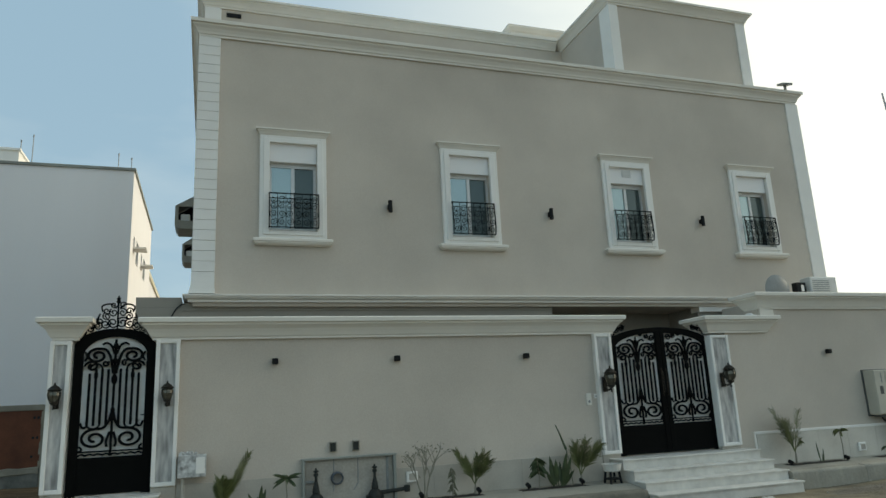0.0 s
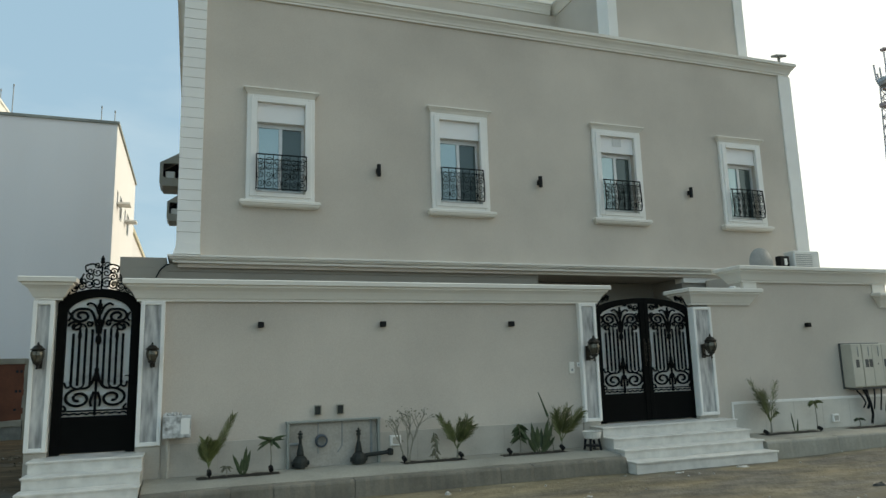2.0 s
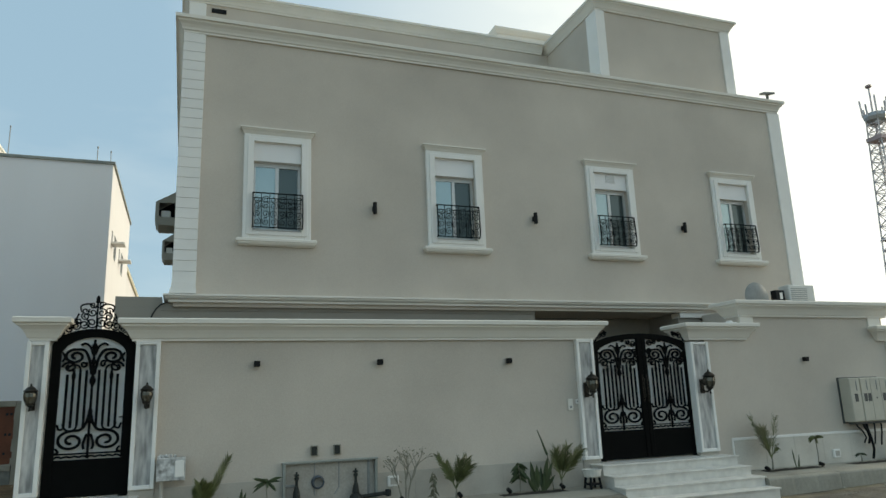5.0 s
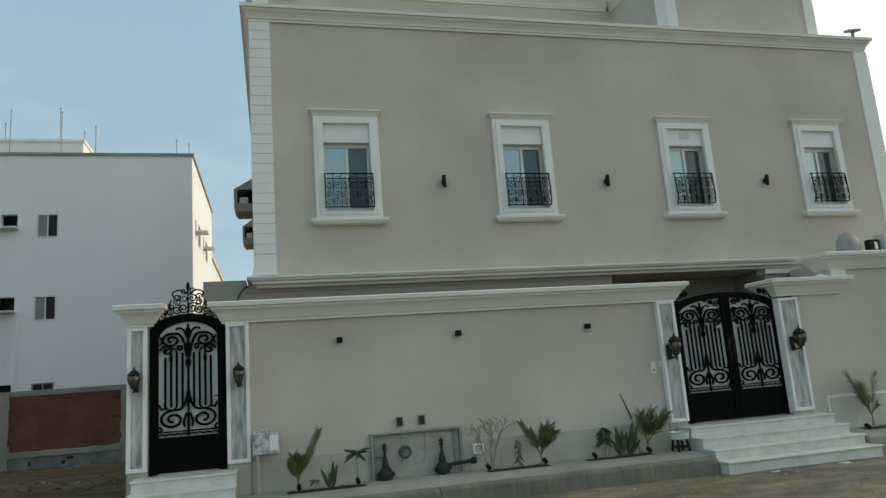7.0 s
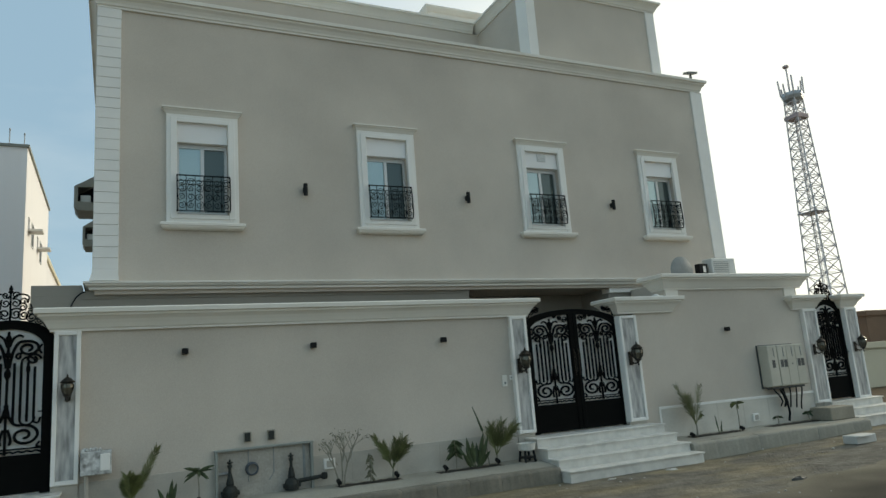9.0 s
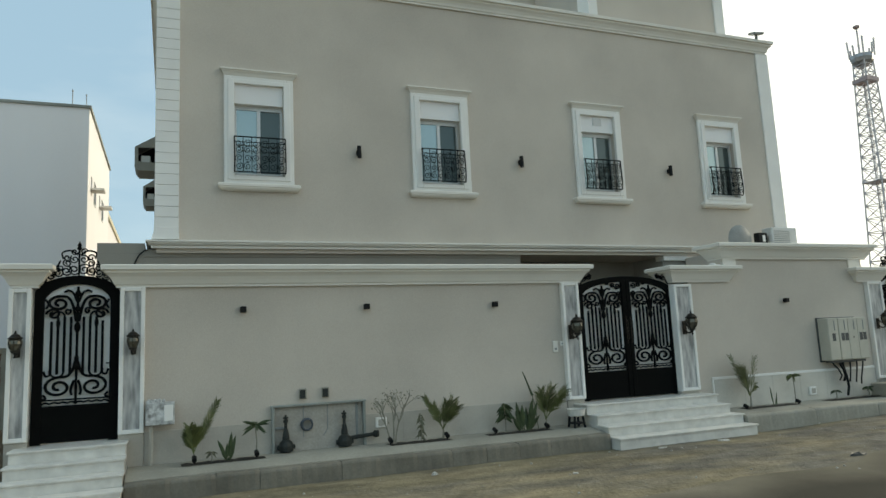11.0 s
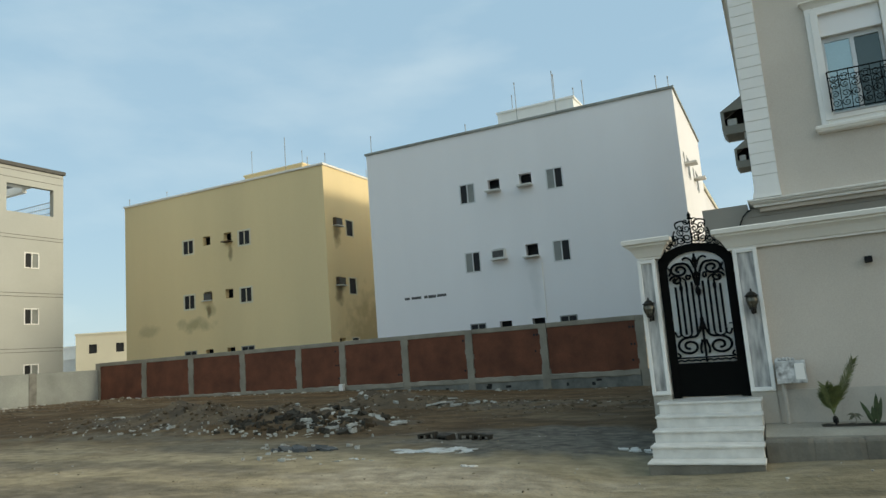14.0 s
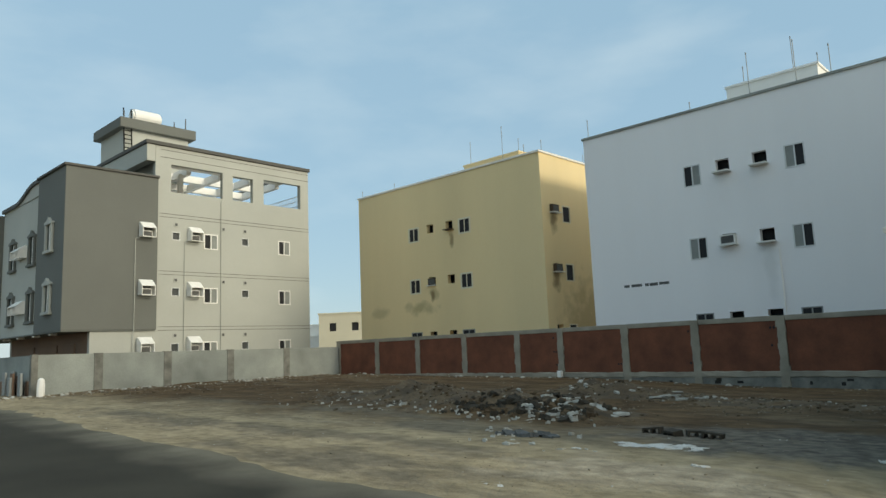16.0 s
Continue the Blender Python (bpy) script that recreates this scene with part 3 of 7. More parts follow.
wall_cap("trim_cap_main", -1.70, 5.90, 2.955, "moulded cream stone coping on the boundary wall")
wall_cap("trim_cap_side", -3.0, -2.76, 2.965, "moulded cream stone coping on the gate pier")
wall_cap("trim_cap_low", 8.08, 9.40, 2.94, "moulded cream stone coping beside the double gate")
wall_cap("trim_cap_high", 9.34, 13.32, 3.40, "moulded cream stone coping on the taller wall")
wall_cap("trim_cap_far", 13.05, 13.72, 2.90, "moulded cream stone coping on the far gate pier")
wall_cap("trim_cap_end", 14.70, 15.1, 2.90, "moulded cream stone coping on the end pier")
tagged(link("trim_block", boxm(9.34, 9.68, -0.03, 0.0, 3.2, 3.43, 0.004), M_TRIM), "cream stone block under the raised coping", "trim", kind="structure")
tagged(link("trim_block", boxm(12.85, 13.2, -0.03, 0.0, 3.2, 3.43, 0.004), M_TRIM), "cream stone block under the raised coping", "trim", kind="structure")


def gate_pier(x0, x1, z0, z1):
    """A pier: plastered core, white raised border, streaked grey marble panel set in it."""
    p = thing("gate_pier", ((x0 + x1) / 2, 0, 0), "white-framed gate pier faced with streaked grey marble", "pier", "gate piers")
    w = (x1 - x0) / 2
    part("core", boxm(-w, w, -0.05, 0.33, z0 - 0.01, z1, 0.005), M_WHITE, p)
    part("base", boxm(-w, w, -0.03, 0.33, 0.0, z0 - 0.011, 0.004), M_PLINTH, p, "grey plastered pier foot")
    bm, b = bmesh.new(), 0.055
    box(bm, -w, -w + b, -0.09, -0.05, z0, z1, 0.006)
    box(bm, w - b, w, -0.09, -0.05, z0, z1, 0.006)
    box(bm, -w + b, w - b, -0.088, -0.05, z1 - b, z1, 0.006)
    box(bm, -w + b, w - b, -0.088, -0.05, z0, z0 + b, 0.006)
    part("border", bm, M_WHITE, p)
    part("marble_panel", boxm(-w + b, w - b, -0.062, -0.05, z0 + b, z1 - b), M_MARBLE, p, "streaked grey marble")
    return p


for px0, px1, pz in ((-3.06, -2.79, 0.91), (-1.69, -1.36, 0.91), (5.53, 5.88, 0.88), (8.02, 8.44, 0.87), (13.28, 13.74, 0.80), (14.72, 15.14, 0.80)):
    gate_pier(px0, px1, pz, 2.955 if px0 < 6 else 2.90)


# ---- wrought iron gates ----
def spiral(cx, cz, r0, r1, a0, turns, n=22):
    return [(cx + (r0 + (r1 - r0) * i / n) * math.cos(a0 + turns * 2 * math.pi * i / n), 0.0,
             cz + (r0 + (r1 - r0) * i / n) * math.sin(a0 + turns * 2 * math.pi * i / n)) for i in range(n + 1)]


def bend(*pts, n=8):
    """A smooth line through a few points in x and z."""
    p = [Vector((x, 0, z)) for x, z in pts]
    p = [p[0] * 2 - p[1], *p, p[-1] * 2 - p[-2]]
    out = []
    for i in range(1, len(p) - 2):
        for k in range(n):
            t = k / n
            out.append(0.5 * (2 * p[i] + (p[i + 1] - p[i - 1]) * t + (2 * p[i - 1] - 5 * p[i] + 4 * p[i + 1] - p[i + 2]) * t * t
                              + (3 * p[i] - p[i - 1] - 3 * p[i + 1] + p[i + 2]) * t ** 3))
    return [*out, p[-2]]


def volute(cx, cz, rx, rz, r1, a0, turns, n=30):
    """A scroll that winds in from an oval to a small eye."""
    out = []
    for i in range(n + 1):
        u, a = i / n, a0 + turns * 2 * math.pi * i / n
        out.append((cx + (rx + (r1 - rx) * u) * math.cos(a), 0.0, cz + (rz + (r1 - rz) * u) * math.sin(a)))
    return out


def scroll_panel(cx, w, z0, z1, edge):
    """The scrolled filling of one leaf; edge is the radius of its bars. Returns meshes by name."""
    h, r = w / 2, edge
    tall = z1 - z0
    made = []
    spine, rail = bmesh.new(), bmesh.new()
    zb, zt = z0 + 0.27 * tall, z0 + 0.73 * tall
    gap = w / 10.4
    for k in range(1, 5):
        for s in (-1, 1):
            x = cx + s * k * gap
            bar = bmesh.new()
            made.append(("bar", bar))
            tube(bar, [(x, 0, zb - (0.03 if k % 2 else 0.0)), (x, 0, zt - (0.06 if k == 4 else 0.0))], r * 1.2)
            if k == 2:
                # cane that turns over the next bar
                tube(bar, [(x + s * gap * (1 - math.cos(a)), 0, zt + 0.075 * math.sin(a)) for a in [math.pi * i / 10 for i in range(11)]], r * 0.9)
                tube(bar, [(x + s * gap * (1 - math.cos(a)), 0, zb - 0.07 * math.sin(a)) for a in [math.pi * i / 10 for i in range(11)]], r * 0.9)
            if k == 3:
                lathe(bar, [(0.008, -0.07), (0.026, -0.02), (0.026, 0.03), (0.008, 0.07)], (x, 0, zt - 0.09), 8)
                lathe(bar, [(0.008, -0.04), (0.022, 0.0), (0.008, 0.04)], (x, 0, zb + 0.05), 8)
    for s in (-1, 1):
        def q(u, v):
            return cx + s * u * h, v
        turn = 0.0 if s > 0 else math.pi
        scrolls, upper = bmesh.new(), bmesh.new()
        made.append(("lower_scroll", scrolls))
        made.append(("upper_scroll", upper))
        # wide oval volutes at the foot, fed from the spine
        tube(scrolls, volute(*q(0.52, z0 + 0.145 * tall), 0.44 * h, 0.082 * tall, 0.03, math.pi * 0.5, -s * 1.55, 36), r * 1.35)
        tube(scrolls, bend(q(0.52, z0 + 0.227 * tall), q(0.26, z0 + 0.235 * tall), q(0.10, z0 + 0.29 * tall), q(0.03, z0 + 0.36 * tall)), r * 1.3)
        tube(scrolls, bend(q(0.06, z0 + 0.20 * tall), q(0.15, z0 + 0.12 * tall), q(0.12, z0 + 0.075 * tall)), r * 1.2)
        tube(scrolls, bend(q(0.97, zb + 0.02), q(0.90, zb - 0.05), q(0.78, zb - 0.03), q(0.80, zb + 0.03)), r)
        tube(scrolls, bend(q(0.97, z0 + 0.09 * tall), q(0.88, z0 + 0.06 * tall), q(0.98, z0 + 0.045 * tall)), r)
        # upper volutes that spring from the spine and roll outwards
        tube(upper, volute(*q(0.56, z0 + 0.845 * tall), 0.34 * h, 0.062 * tall, 0.025, math.pi * 0.5, -s * 1.5, 34), r * 1.3)
        tube(upper, bend(q(0.56, z0 + 0.907 * tall), q(0.30, z0 + 0.895 * tall), q(0.14, z0 + 0.82 * tall), q(0.04, z0 + 0.69 * tall)), r * 1.3)
        tube(upper, volute(*q(0.72, z0 + 0.755 * tall), 0.22 * h, 0.045 * tall, 0.03, turn, s * 1.2, 24), r * 1.1)
        tube(upper, bend(q(0.03, z0 + 0.86 * tall), q(0.14, z0 + 0.93 * tall), q(0.30, z0 + 0.955 * tall), q(0.42, z0 + 0.94 * tall)), r * 1.1)
        tube(upper, bend(q(0.95, z0 + 0.80 * tall), q(0.88, z0 + 0.84 * tall), q(0.96, z0 + 0.88 * tall)), r)
        tube(upper, volute(*q(0.30, z0 + 0.78 * tall), 0.10 * h, 0.03 * tall, 0.012, 0.6, s * 1.1, 14), r)
    tube(spine, [(cx, 0, z0), (cx, 0, z1 - 0.02)], r * 1.2)
    for f, a, b in ((0.31, 0.045, 0.05), (0.38, 0.03, 0.05), (0.64, 0.04, 0.09), (0.80, 0.035, 0.05), (0.93, 0.035, 0.06)):
        lathe(spine, [(0.008, -b), (a, -b * 0.3), (a, b * 0.3), (0.008, b)], (cx, 0, z0 + f * tall), 8)
    # wavy band over the kick plate
    n = 26
    tube(rail, [(cx - h + w * i / n, 0, z0 + 0.012 + 0.026 * abs(math.sin(i * math.pi / 3.25))) for i in range(n + 1)], r * 0.9)
    tube(rail, [(cx - h, 0, z0 + 0.068), (cx + h, 0, z0 + 0.068)], r * 0.8)
    return [*made, ("spine", spine), ("wave_band", rail)]


def arch(x, w, spring, top):
    u = max(-1.0, min(1.0, 2 * x / w))
    return spring + (top - spring) * math.sqrt(max(0.0, 1 - u * u * 0.96))


def arched_gate(at, w, spring, top, leaves, label, crest):
    g = thing("iron_gate", at, label, "gate", "entrance gates")
    band = 0.12 if leaves == 1 else 0.10
    xs = [-w / 2 + w * i / 32 for i in range(33)]
    outer = [(-w / 2, 0.0), *[(x, arch(x, w, spring, top)) for x in xs], (w / 2, 0.0)]
    k = (w - 2 * band) / w
    inner = [(-w / 2 + band, 0.0), *[(x * k, arch(x, w, spring, top) - band) for x in xs], (w / 2 - band, 0.0)]
    bm = bmesh.new()
    strip(bm, outer, inner, -0.03, 0.03)
    part("frame", bm, M_IRON, g)
    kick = 0.51
    for n in range(leaves):
        if leaves == 1:
            c, lw = 0.0, w - 2 * band
        else:
            lw = (w - 2 * band - 0.20) / 2
            c = (n - 0.5) * (lw + 0.20)
        leaf = part("leaf", boxm(c - lw / 2 - 0.005, c + lw / 2 + 0.005, -0.02, 0.02, 0.02, kick, 0.004), M_IRON, g, "black kick plate and leaf")
        ztop = arch(c, w, spring, top) - band - 0.015
        for name, b in scroll_panel(c, lw, kick + 0.01, ztop, 0.0185 if leaves == 1 else 0.0162):
            o = part(name, b, M_IRON, leaf)
            o.location.y = -0.02
        if leaves == 2:
            s = 1 if n == 0 else -1
            bm = bmesh.new()
            for u, v, rr in ((0.40, -0.08, 0.06), (0.28, -0.05, 0.045), (0.42, -0.22, 0.05), (0.14, 0.0, 0.04)):
                x = c + s * u * lw
                tube(bm, spiral(x, arch(x, w, spring, top) - band + v, rr, 0.012, 0.5 + u * 7, s * 1.5, 18), 0.015)
            o = part("corner_scroll", bm, M_IRON, leaf)
            o.location.y = -0.02
        bm = bmesh.new()
        pts = [(c - lw / 2, kick)] + [(c + lw / 2, kick)]
        pts += [(c + lw / 2 - lw * i / 12, arch(c + lw / 2 - lw * i / 12, w, spring, top) - band + 0.02) for i in range(13)]
        prism(bm, pts, 0.022, 0.028)
        part("backing_sheet", bm, M_SHEET if leaves == 1 else M_SHEET2, leaf, "frosted pale grey sheet")
    if leaves == 2:
        bm = bmesh.new()
        box(bm, -0.095, -0.003, -0.034, 0.03, 0.02, top - band * 0.6, 0.006)
        box(bm, 0.003, 0.095, -0.034, 0.03, 0.02, top - band * 0.6, 0.006)
        part("meeting_stile", bm, M_IRON, g)
        for s in (-1, 1):
            bm = bmesh.new()
            tube(bm, [(s * 0.05, -0.035, 1.05), (s * 0.05, -0.085, 1.08), (s * 0.05, -0.085, 1.42), (s * 0.05, -0.035, 1.45)], 0.009, 6)
            box(bm, s * 0.05 - 0.012, s * 0.05 + 0.012, -0.042, -0.034, 1.0, 1.5, 0.003)
            part("handle", bm, M_BRASS, g, "slim aged bronze pull handle")
    else:
        bm = bmesh.new()
        box(bm, w / 2 - 0.10, w / 2 - 0.03, -0.045, -0.03, 0.95, 1.15, 0.004)
        tube(bm, [(w / 2 - 0.065, -0.045, 1.06), (w / 2 - 0.065, -0.08, 1.06), (w / 2 - 0.16, -0.08, 1.06)], 0.010, 6)
        part("handle", bm, M_IRON, g)
    r = 0.0135
    if crest:
        # scrolled cresting that follows the arch and peaks in a finial
        for s in (-1, 1):
            bm = bmesh.new()
            for i, u in enumerate((0.12, 0.30, 0.48, 0.66, 0.82, 0.95)):
                x = s * u * w / 2
                rr = 0.085 - 0.009 * i
                z = arch(x, w, spring, top) + rr * 1.05
                tube(bm, spiral(x, z, rr, 0.014, math.pi * (0.2 + 0.3 * i), s * 1.6, 22), r)
                if i < 4:
                    z2 = z + rr * 1.75 - 0.02 * i
                    tube(bm, spiral(x * 0.93, z2, rr * 0.75, 0.012, math.pi * 0.7, -s * 1.4, 18), r * 0.9)
                if i < 2:
                    tube(bm, spiral(x * 0.95, z2 + 0.11 - 0.03 * i, 0.05, 0.01, 0, s * 1.2, 14), r * 0.9)
            tube(bm, bend((s * 0.02, top + 0.30), (s * w * 0.10, top + 0.36), (s * w * 0.20, top + 0.33), (s * w * 0.19, top + 0.24)), r * 1.1)
            tube(bm, bend((s * w * 0.22, top + 0.22), (s * w * 0.27, top + 0.10), (s * w * 0.36, top + 0.02), (s * w * 0.50, spring + 0.16)), r * 1.1)
            tube(bm, bend((s * w * 0.52, spring + 0.16), (s * w * 0.58, spring + 0.06), (s * w * 0.52, spring - 0.02)), r)
            part("cresting", bm, M_IRON, g, "curled wrought iron cresting")
        bm = bmesh.new()
        tube(bm, [(0, 0, top), (0, 0, top + 0.44)], r * 1.2)
        lathe(bm, [(0.006, 0), (0.035, 0.03), (0.02, 0.06), (0.03, 0.075), (0.004, 0.13)], (0, 0, top + 0.36), 8)
        part("finial", bm, M_IRON, g)
    else:
        for s in (-1, 1):
            bm = bmesh.new()
            for i, (u, v) in enumerate(((0.97, 0.10), (0.86, 0.10), (0.75, 0.085), (0.95, 0.22))):
                x = s * u * w / 2
                tube(bm, spiral(x, arch(x, w, spring, top) + v, 0.075 - 0.008 * i, 0.012, math.pi * 0.3 * i, s * 1.6, 20), r)
            tube(bm, bend((s * w * 0.5, spring + 0.30), (s * w * 0.42, top - 0.02), (s * w * 0.34, top + 0.03)), r)
            part("cresting", bm, M_IRON, g, "curled wrought iron cresting")
    return g


gate_one = arched_gate((-2.235, 0.06, 0.84), 1.07, 2.02, 2.30, 1, "black wrought iron arched gate with scrollwork and frosted backing", True)
arched_gate((7.02, 0.10, 0.815), 2.12, 1.98, 2.26, 2, "black wrought iron arched double gate with scrollwork", False)
copy_thing(gate_one, pose(14.24, 0.06, 0.82))


# ---- marble steps ----
def steps(x0, x1, ztop, count, rise, tread, yfront, base, label):
    """A straight flight: solid risers and thin slabs with projecting noses."""
    st = thing("entrance_steps", ((x0 + x1) / 2, 0, 0), label, "steps", "marble entrance steps")
    w = (x1 - x0) / 2
    for k in range(count):
        z = ztop - k * rise
        y = yfront - k * tread
        back = 0.35 if k == 0 else yfront - (k - 1) * tread
        part("riser", boxm(-w, w, y, back - 0.001, -0.2, z - 0.03), M_STEP, st)
    for k in range(count):
        z = ztop - k * rise
        y = yfront - k * tread
        back = 0.30 if k == 0 else yfront - (k - 1) * tread
        part("tread", boxm(-w - 0.02, w + 0.02, y - 0.03, back - 0.002, z - 0.03, z, 0.006), M_STEP, st)
    yb = yfront - (count - 1) * tread
    if base:
        part("base", boxm(-w - 0.01, w + 0.01, yb - 0.012, yb + 0.3, -0.2, ztop - (count - 1) * rise - 0.034, 0.008), M_KERB, st, "rough grey cement base")
    return st


steps(-2.93, -1.57, 0.83, 5, 0.158, 0.30, -0.42, True, "white marble steps up to the side gate")
steps(5.66, 8.50, 0.805, 4, 0.158, 0.30, -0.42, False, "wide white marble steps up to the double gate")
steps(13.55, 15.3, 0.805, 3, 0.16, 0.28, -0.22, False, "white marble steps up to the far gate")

# ---- raised pavement, kerb and planting strip ----
def pavement(name, x0, x1, z, fall):
    bm = bmesh.new()
    cuts = [x0 + (x1 - x0) * i / 24 for i in range(25)]
    rows = [[bm.verts.new((x, y, zz + (random.uniform(-0.006, 0.006) if 0.1 < zz and y < -0.3 else 0))) for x in cuts]
            for y, zz in ((0.0, -0.1), (0.0, z), (-0.22, z), (-0.55, z - 0.004), (-0.945, z - fall), (-0.945, -0.1))]
    for a, b in zip(rows, rows[1:]):
        for i in range(24):
            bm.faces.new((a[i], a[i + 1], b[i + 1], b[i]))
    bm.faces.new([r[0] for r in rows[::-1]])
    bm.faces.new([r[-1] for r in rows])
    pv = tagged(link(name, bm, M_PAVE), "raised cement pavement strip along the wall", "pavement", kind="structure")
    return pv


def worn_stone(L):
    """A kerb stone with a rounded, chipped front edge."""
    bm, n = bmesh.new(), 8
    prof = [(0.085, -0.5), (0.085, -0.004), (0.02, 0.0), (-0.045, -0.002), (-0.07, -0.014), (-0.083, -0.04), (-0.088, -0.12), (-0.09, -0.5)]
    rows = []
    for i in range(n + 1):
        x = -L / 2 + 0.0015 + (L - 0.003) * i / n
        end = 0.006 if i in (0, n) else 0.0
        chip = random.uniform(0, 0.014)
        rows.append([bm.verts.new((x, y + (chip + end if 2 < k < 7 else 0), z - (chip * 0.7 + end if 1 < k < 6 else 0))) for k, (y, z) in enumerate(prof)])
    for a, b in zip(rows, rows[1:]):
        for k in range(len(prof) - 1):
            bm.faces.new((a[k], a[k + 1], b[k + 1], b[k]))
    bm.faces.new(rows[0][::-1])
    bm.faces.new(rows[-1])
    return bm


def kerb(name, x0, x1, z, material):
    k = thing(name, (0, 0, 0), "row of worn concrete kerb stones", "kerb", kind="structure")
    n = max(1, round((x1 - x0) / 0.57))
    L = (x1 - x0) / n
    mesh = None
    for i in range(n):
        if mesh is None:
            first = part("kerb_stone", worn_stone(L), material, k)
            first.location = (x0 + L / 2, -1.03, z)
            mesh = first.data
        else:
            share("kerb_stone", mesh, k, pose(x0 + (i + 0.5) * L, -1.03 + random.uniform(-0.008, 0.008), z + random.uniform(-0.008, 0.008),
                                              random.uniform(-0.8, 0.8), 0, random.uniform(-0.5, 0.5)))


pavement("pavement_main", -1.55, 5.64, 0.455, 0.055)
pavement("pavement_side", 8.525, 13.5, 0.475, 0.015)
kerb("kerb_main", -1.55, 5.64, 0.395, M_KERB)
kerb("kerb_side", 8.525, 13.45, 0.465, M_PAVE)
tagged(link("kerb_block", boxm(12.75, 13.5, -0.75, -0.25, 0.47, 0.74, 0.015), M_CONC), "grey cement block beside the far gate steps", "block", kind="structure")


def soil_bed(x0, x1, z):
    bm = bmesh.new()
    n = int((x1 - x0) / 0.08) + 2
    rows = []
    for j, y in enumerate((-0.50, -0.44, -0.36, -0.29, -0.24)):
        rows.append([bm.verts.new((x0 + (x1 - x0) * i / n + random.uniform(-0.02, 0.02), y + random.uniform(-0.015, 0.015),
                                   z + (0.004 if j in (0, 4) or i in (0, n) else random.uniform(0.008, 0.022)))) for i in range(n + 1)])
    for a, b in zip(rows, rows[1:]):
        for i in range(n):
            bm.faces.new((a[i], a[i + 1], b[i + 1], b[i]))
    tagged(link("planting_bed", bm, M_SOIL), "strip of dark soil in the pavement", "soil", "planting beds", "structure")


for bx0, bx1, bz in ((-0.86, 0.27, 0.452), (2.12, 3.12, 0.452), (3.77, 4.95, 0.452), (9.14, 10.5, 0.472), (11.3, 12.95, 0.472)):
    soil_bed(bx0, bx1, bz)

M_PLINTH2 = mat("pale_plinth_stone", (0.625, 0.575, 0.50), 0.6, vary=0.16, big=1.6, fine=40, bump=0.12)
# stone plinth facing on the wall
for nm, x0, x1, z1 in (("plinth_main", -1.35, 5.52, 0.91), ("plinth_side", 8.84, 13.27, 1.03)):
    pl = thing(nm, (0, 0, 0), "pale stone plinth facing along the foot of the wall", "plinth", kind="structure")
    n = round((x1 - x0) / 0.8)
    L = (x1 - x0) / n
    for i in range(n):
        part("stone_slab", boxm(x0 + i * L + 0.001, x0 + (i + 1) * L - 0.001, -0.018, 0.0, 0.44, z1, 0.002), M_PLINTH if x0 < 0 else M_PLINTH2, pl)
    if x0 > 0:
        part("top_strip", boxm(x0 - 0.01, x1, -0.026, 0.0, z1 + 0.001, z1 + 0.05, 0.004), M_WHITE, pl)
        part("end_strip", boxm(x0 - 0.05, x0 - 0.011, -0.026, 0.0, 0.485, z1 + 0.05, 0.004), M_WHITE, pl)

# ---- the villa ----
HX0, HX1, HY = -1.29, 13.35, 2.0
WIN_X = (0.50, 4.15, 7.99, 11.515)
villa = thing("villa", (0, 0, 0), "two-storey grey villa with white quoins and moulded cornices", "house")

holes = [(c - 0.45, c + 0.45, 5.22, 6.995) for c in WIN_X]
bm = bmesh.new()
pierced(bm, HX0 + 0.02, HX1 - 0.02, 3.85, 9.09, 0.28, holes, lambda u, w, z: (u, HY + w, z))
part("front_wall", bm, M_WALL, villa)
bm = bmesh.new()
box(bm, HX0 + 0.02, HX0 + 0.28, HY + 0.282, 16, 3.85, 9.09)
part("side_wall", bm, M_WALL, villa)
bm = bmesh.new()
box(bm, HX1 - 0.28, HX1 - 0.02, HY + 0.282, 16, 3.85, 9.09)
part("side_wall", bm, M_WALL, villa)
part("back_wall", boxm(HX0 + 0.02, HX1 - 0.02, 16.0, 16.28, 0.0, 9.09), M_WALL, villa)
part("roof_slab", boxm(HX0 + 0.29, HX1 - 0.29, HY + 0.29, 15.99, 8.3, 8.6), M_CONC, villa)
part("floor_slab", boxm(HX0 + 0.03, HX1 - 0.03, HY + 0.02, 15.99, 3.765, 3.845), M_WALL, villa)
bm = bmesh.new()
moulding(bm, HX0 + 0.02, HX1 - 0.02, HY, 16.28, [(0.02, 9.06), (0.04, 9.06), (0.04, 9.10), (0.06, 9.11), (0.07, 9.155), (0.10, 9.21), (0.14, 9.25),
                                                (0.145, 9.255), (0.145, 9.29), (0.185, 9.295), (0.19, 9.365), (0.17, 9.375)])
part("cornice", bm, M_TRIM, villa, "moulded cream cornice")
bm = bmesh.new()
moulding(bm, HX0, HX1 - 0.02, HY, 4.0, [(0.02, 3.835), (0.05, 3.835), (0.055, 3.875), (0.09, 3.89), (0.11, 3.91), (0.11, 3.93), (0.14, 3.935), (0.14, 3.965), (0.01, 3.99)])
part("string_course", bm, M_TRIM, villa, "moulded cream string course")

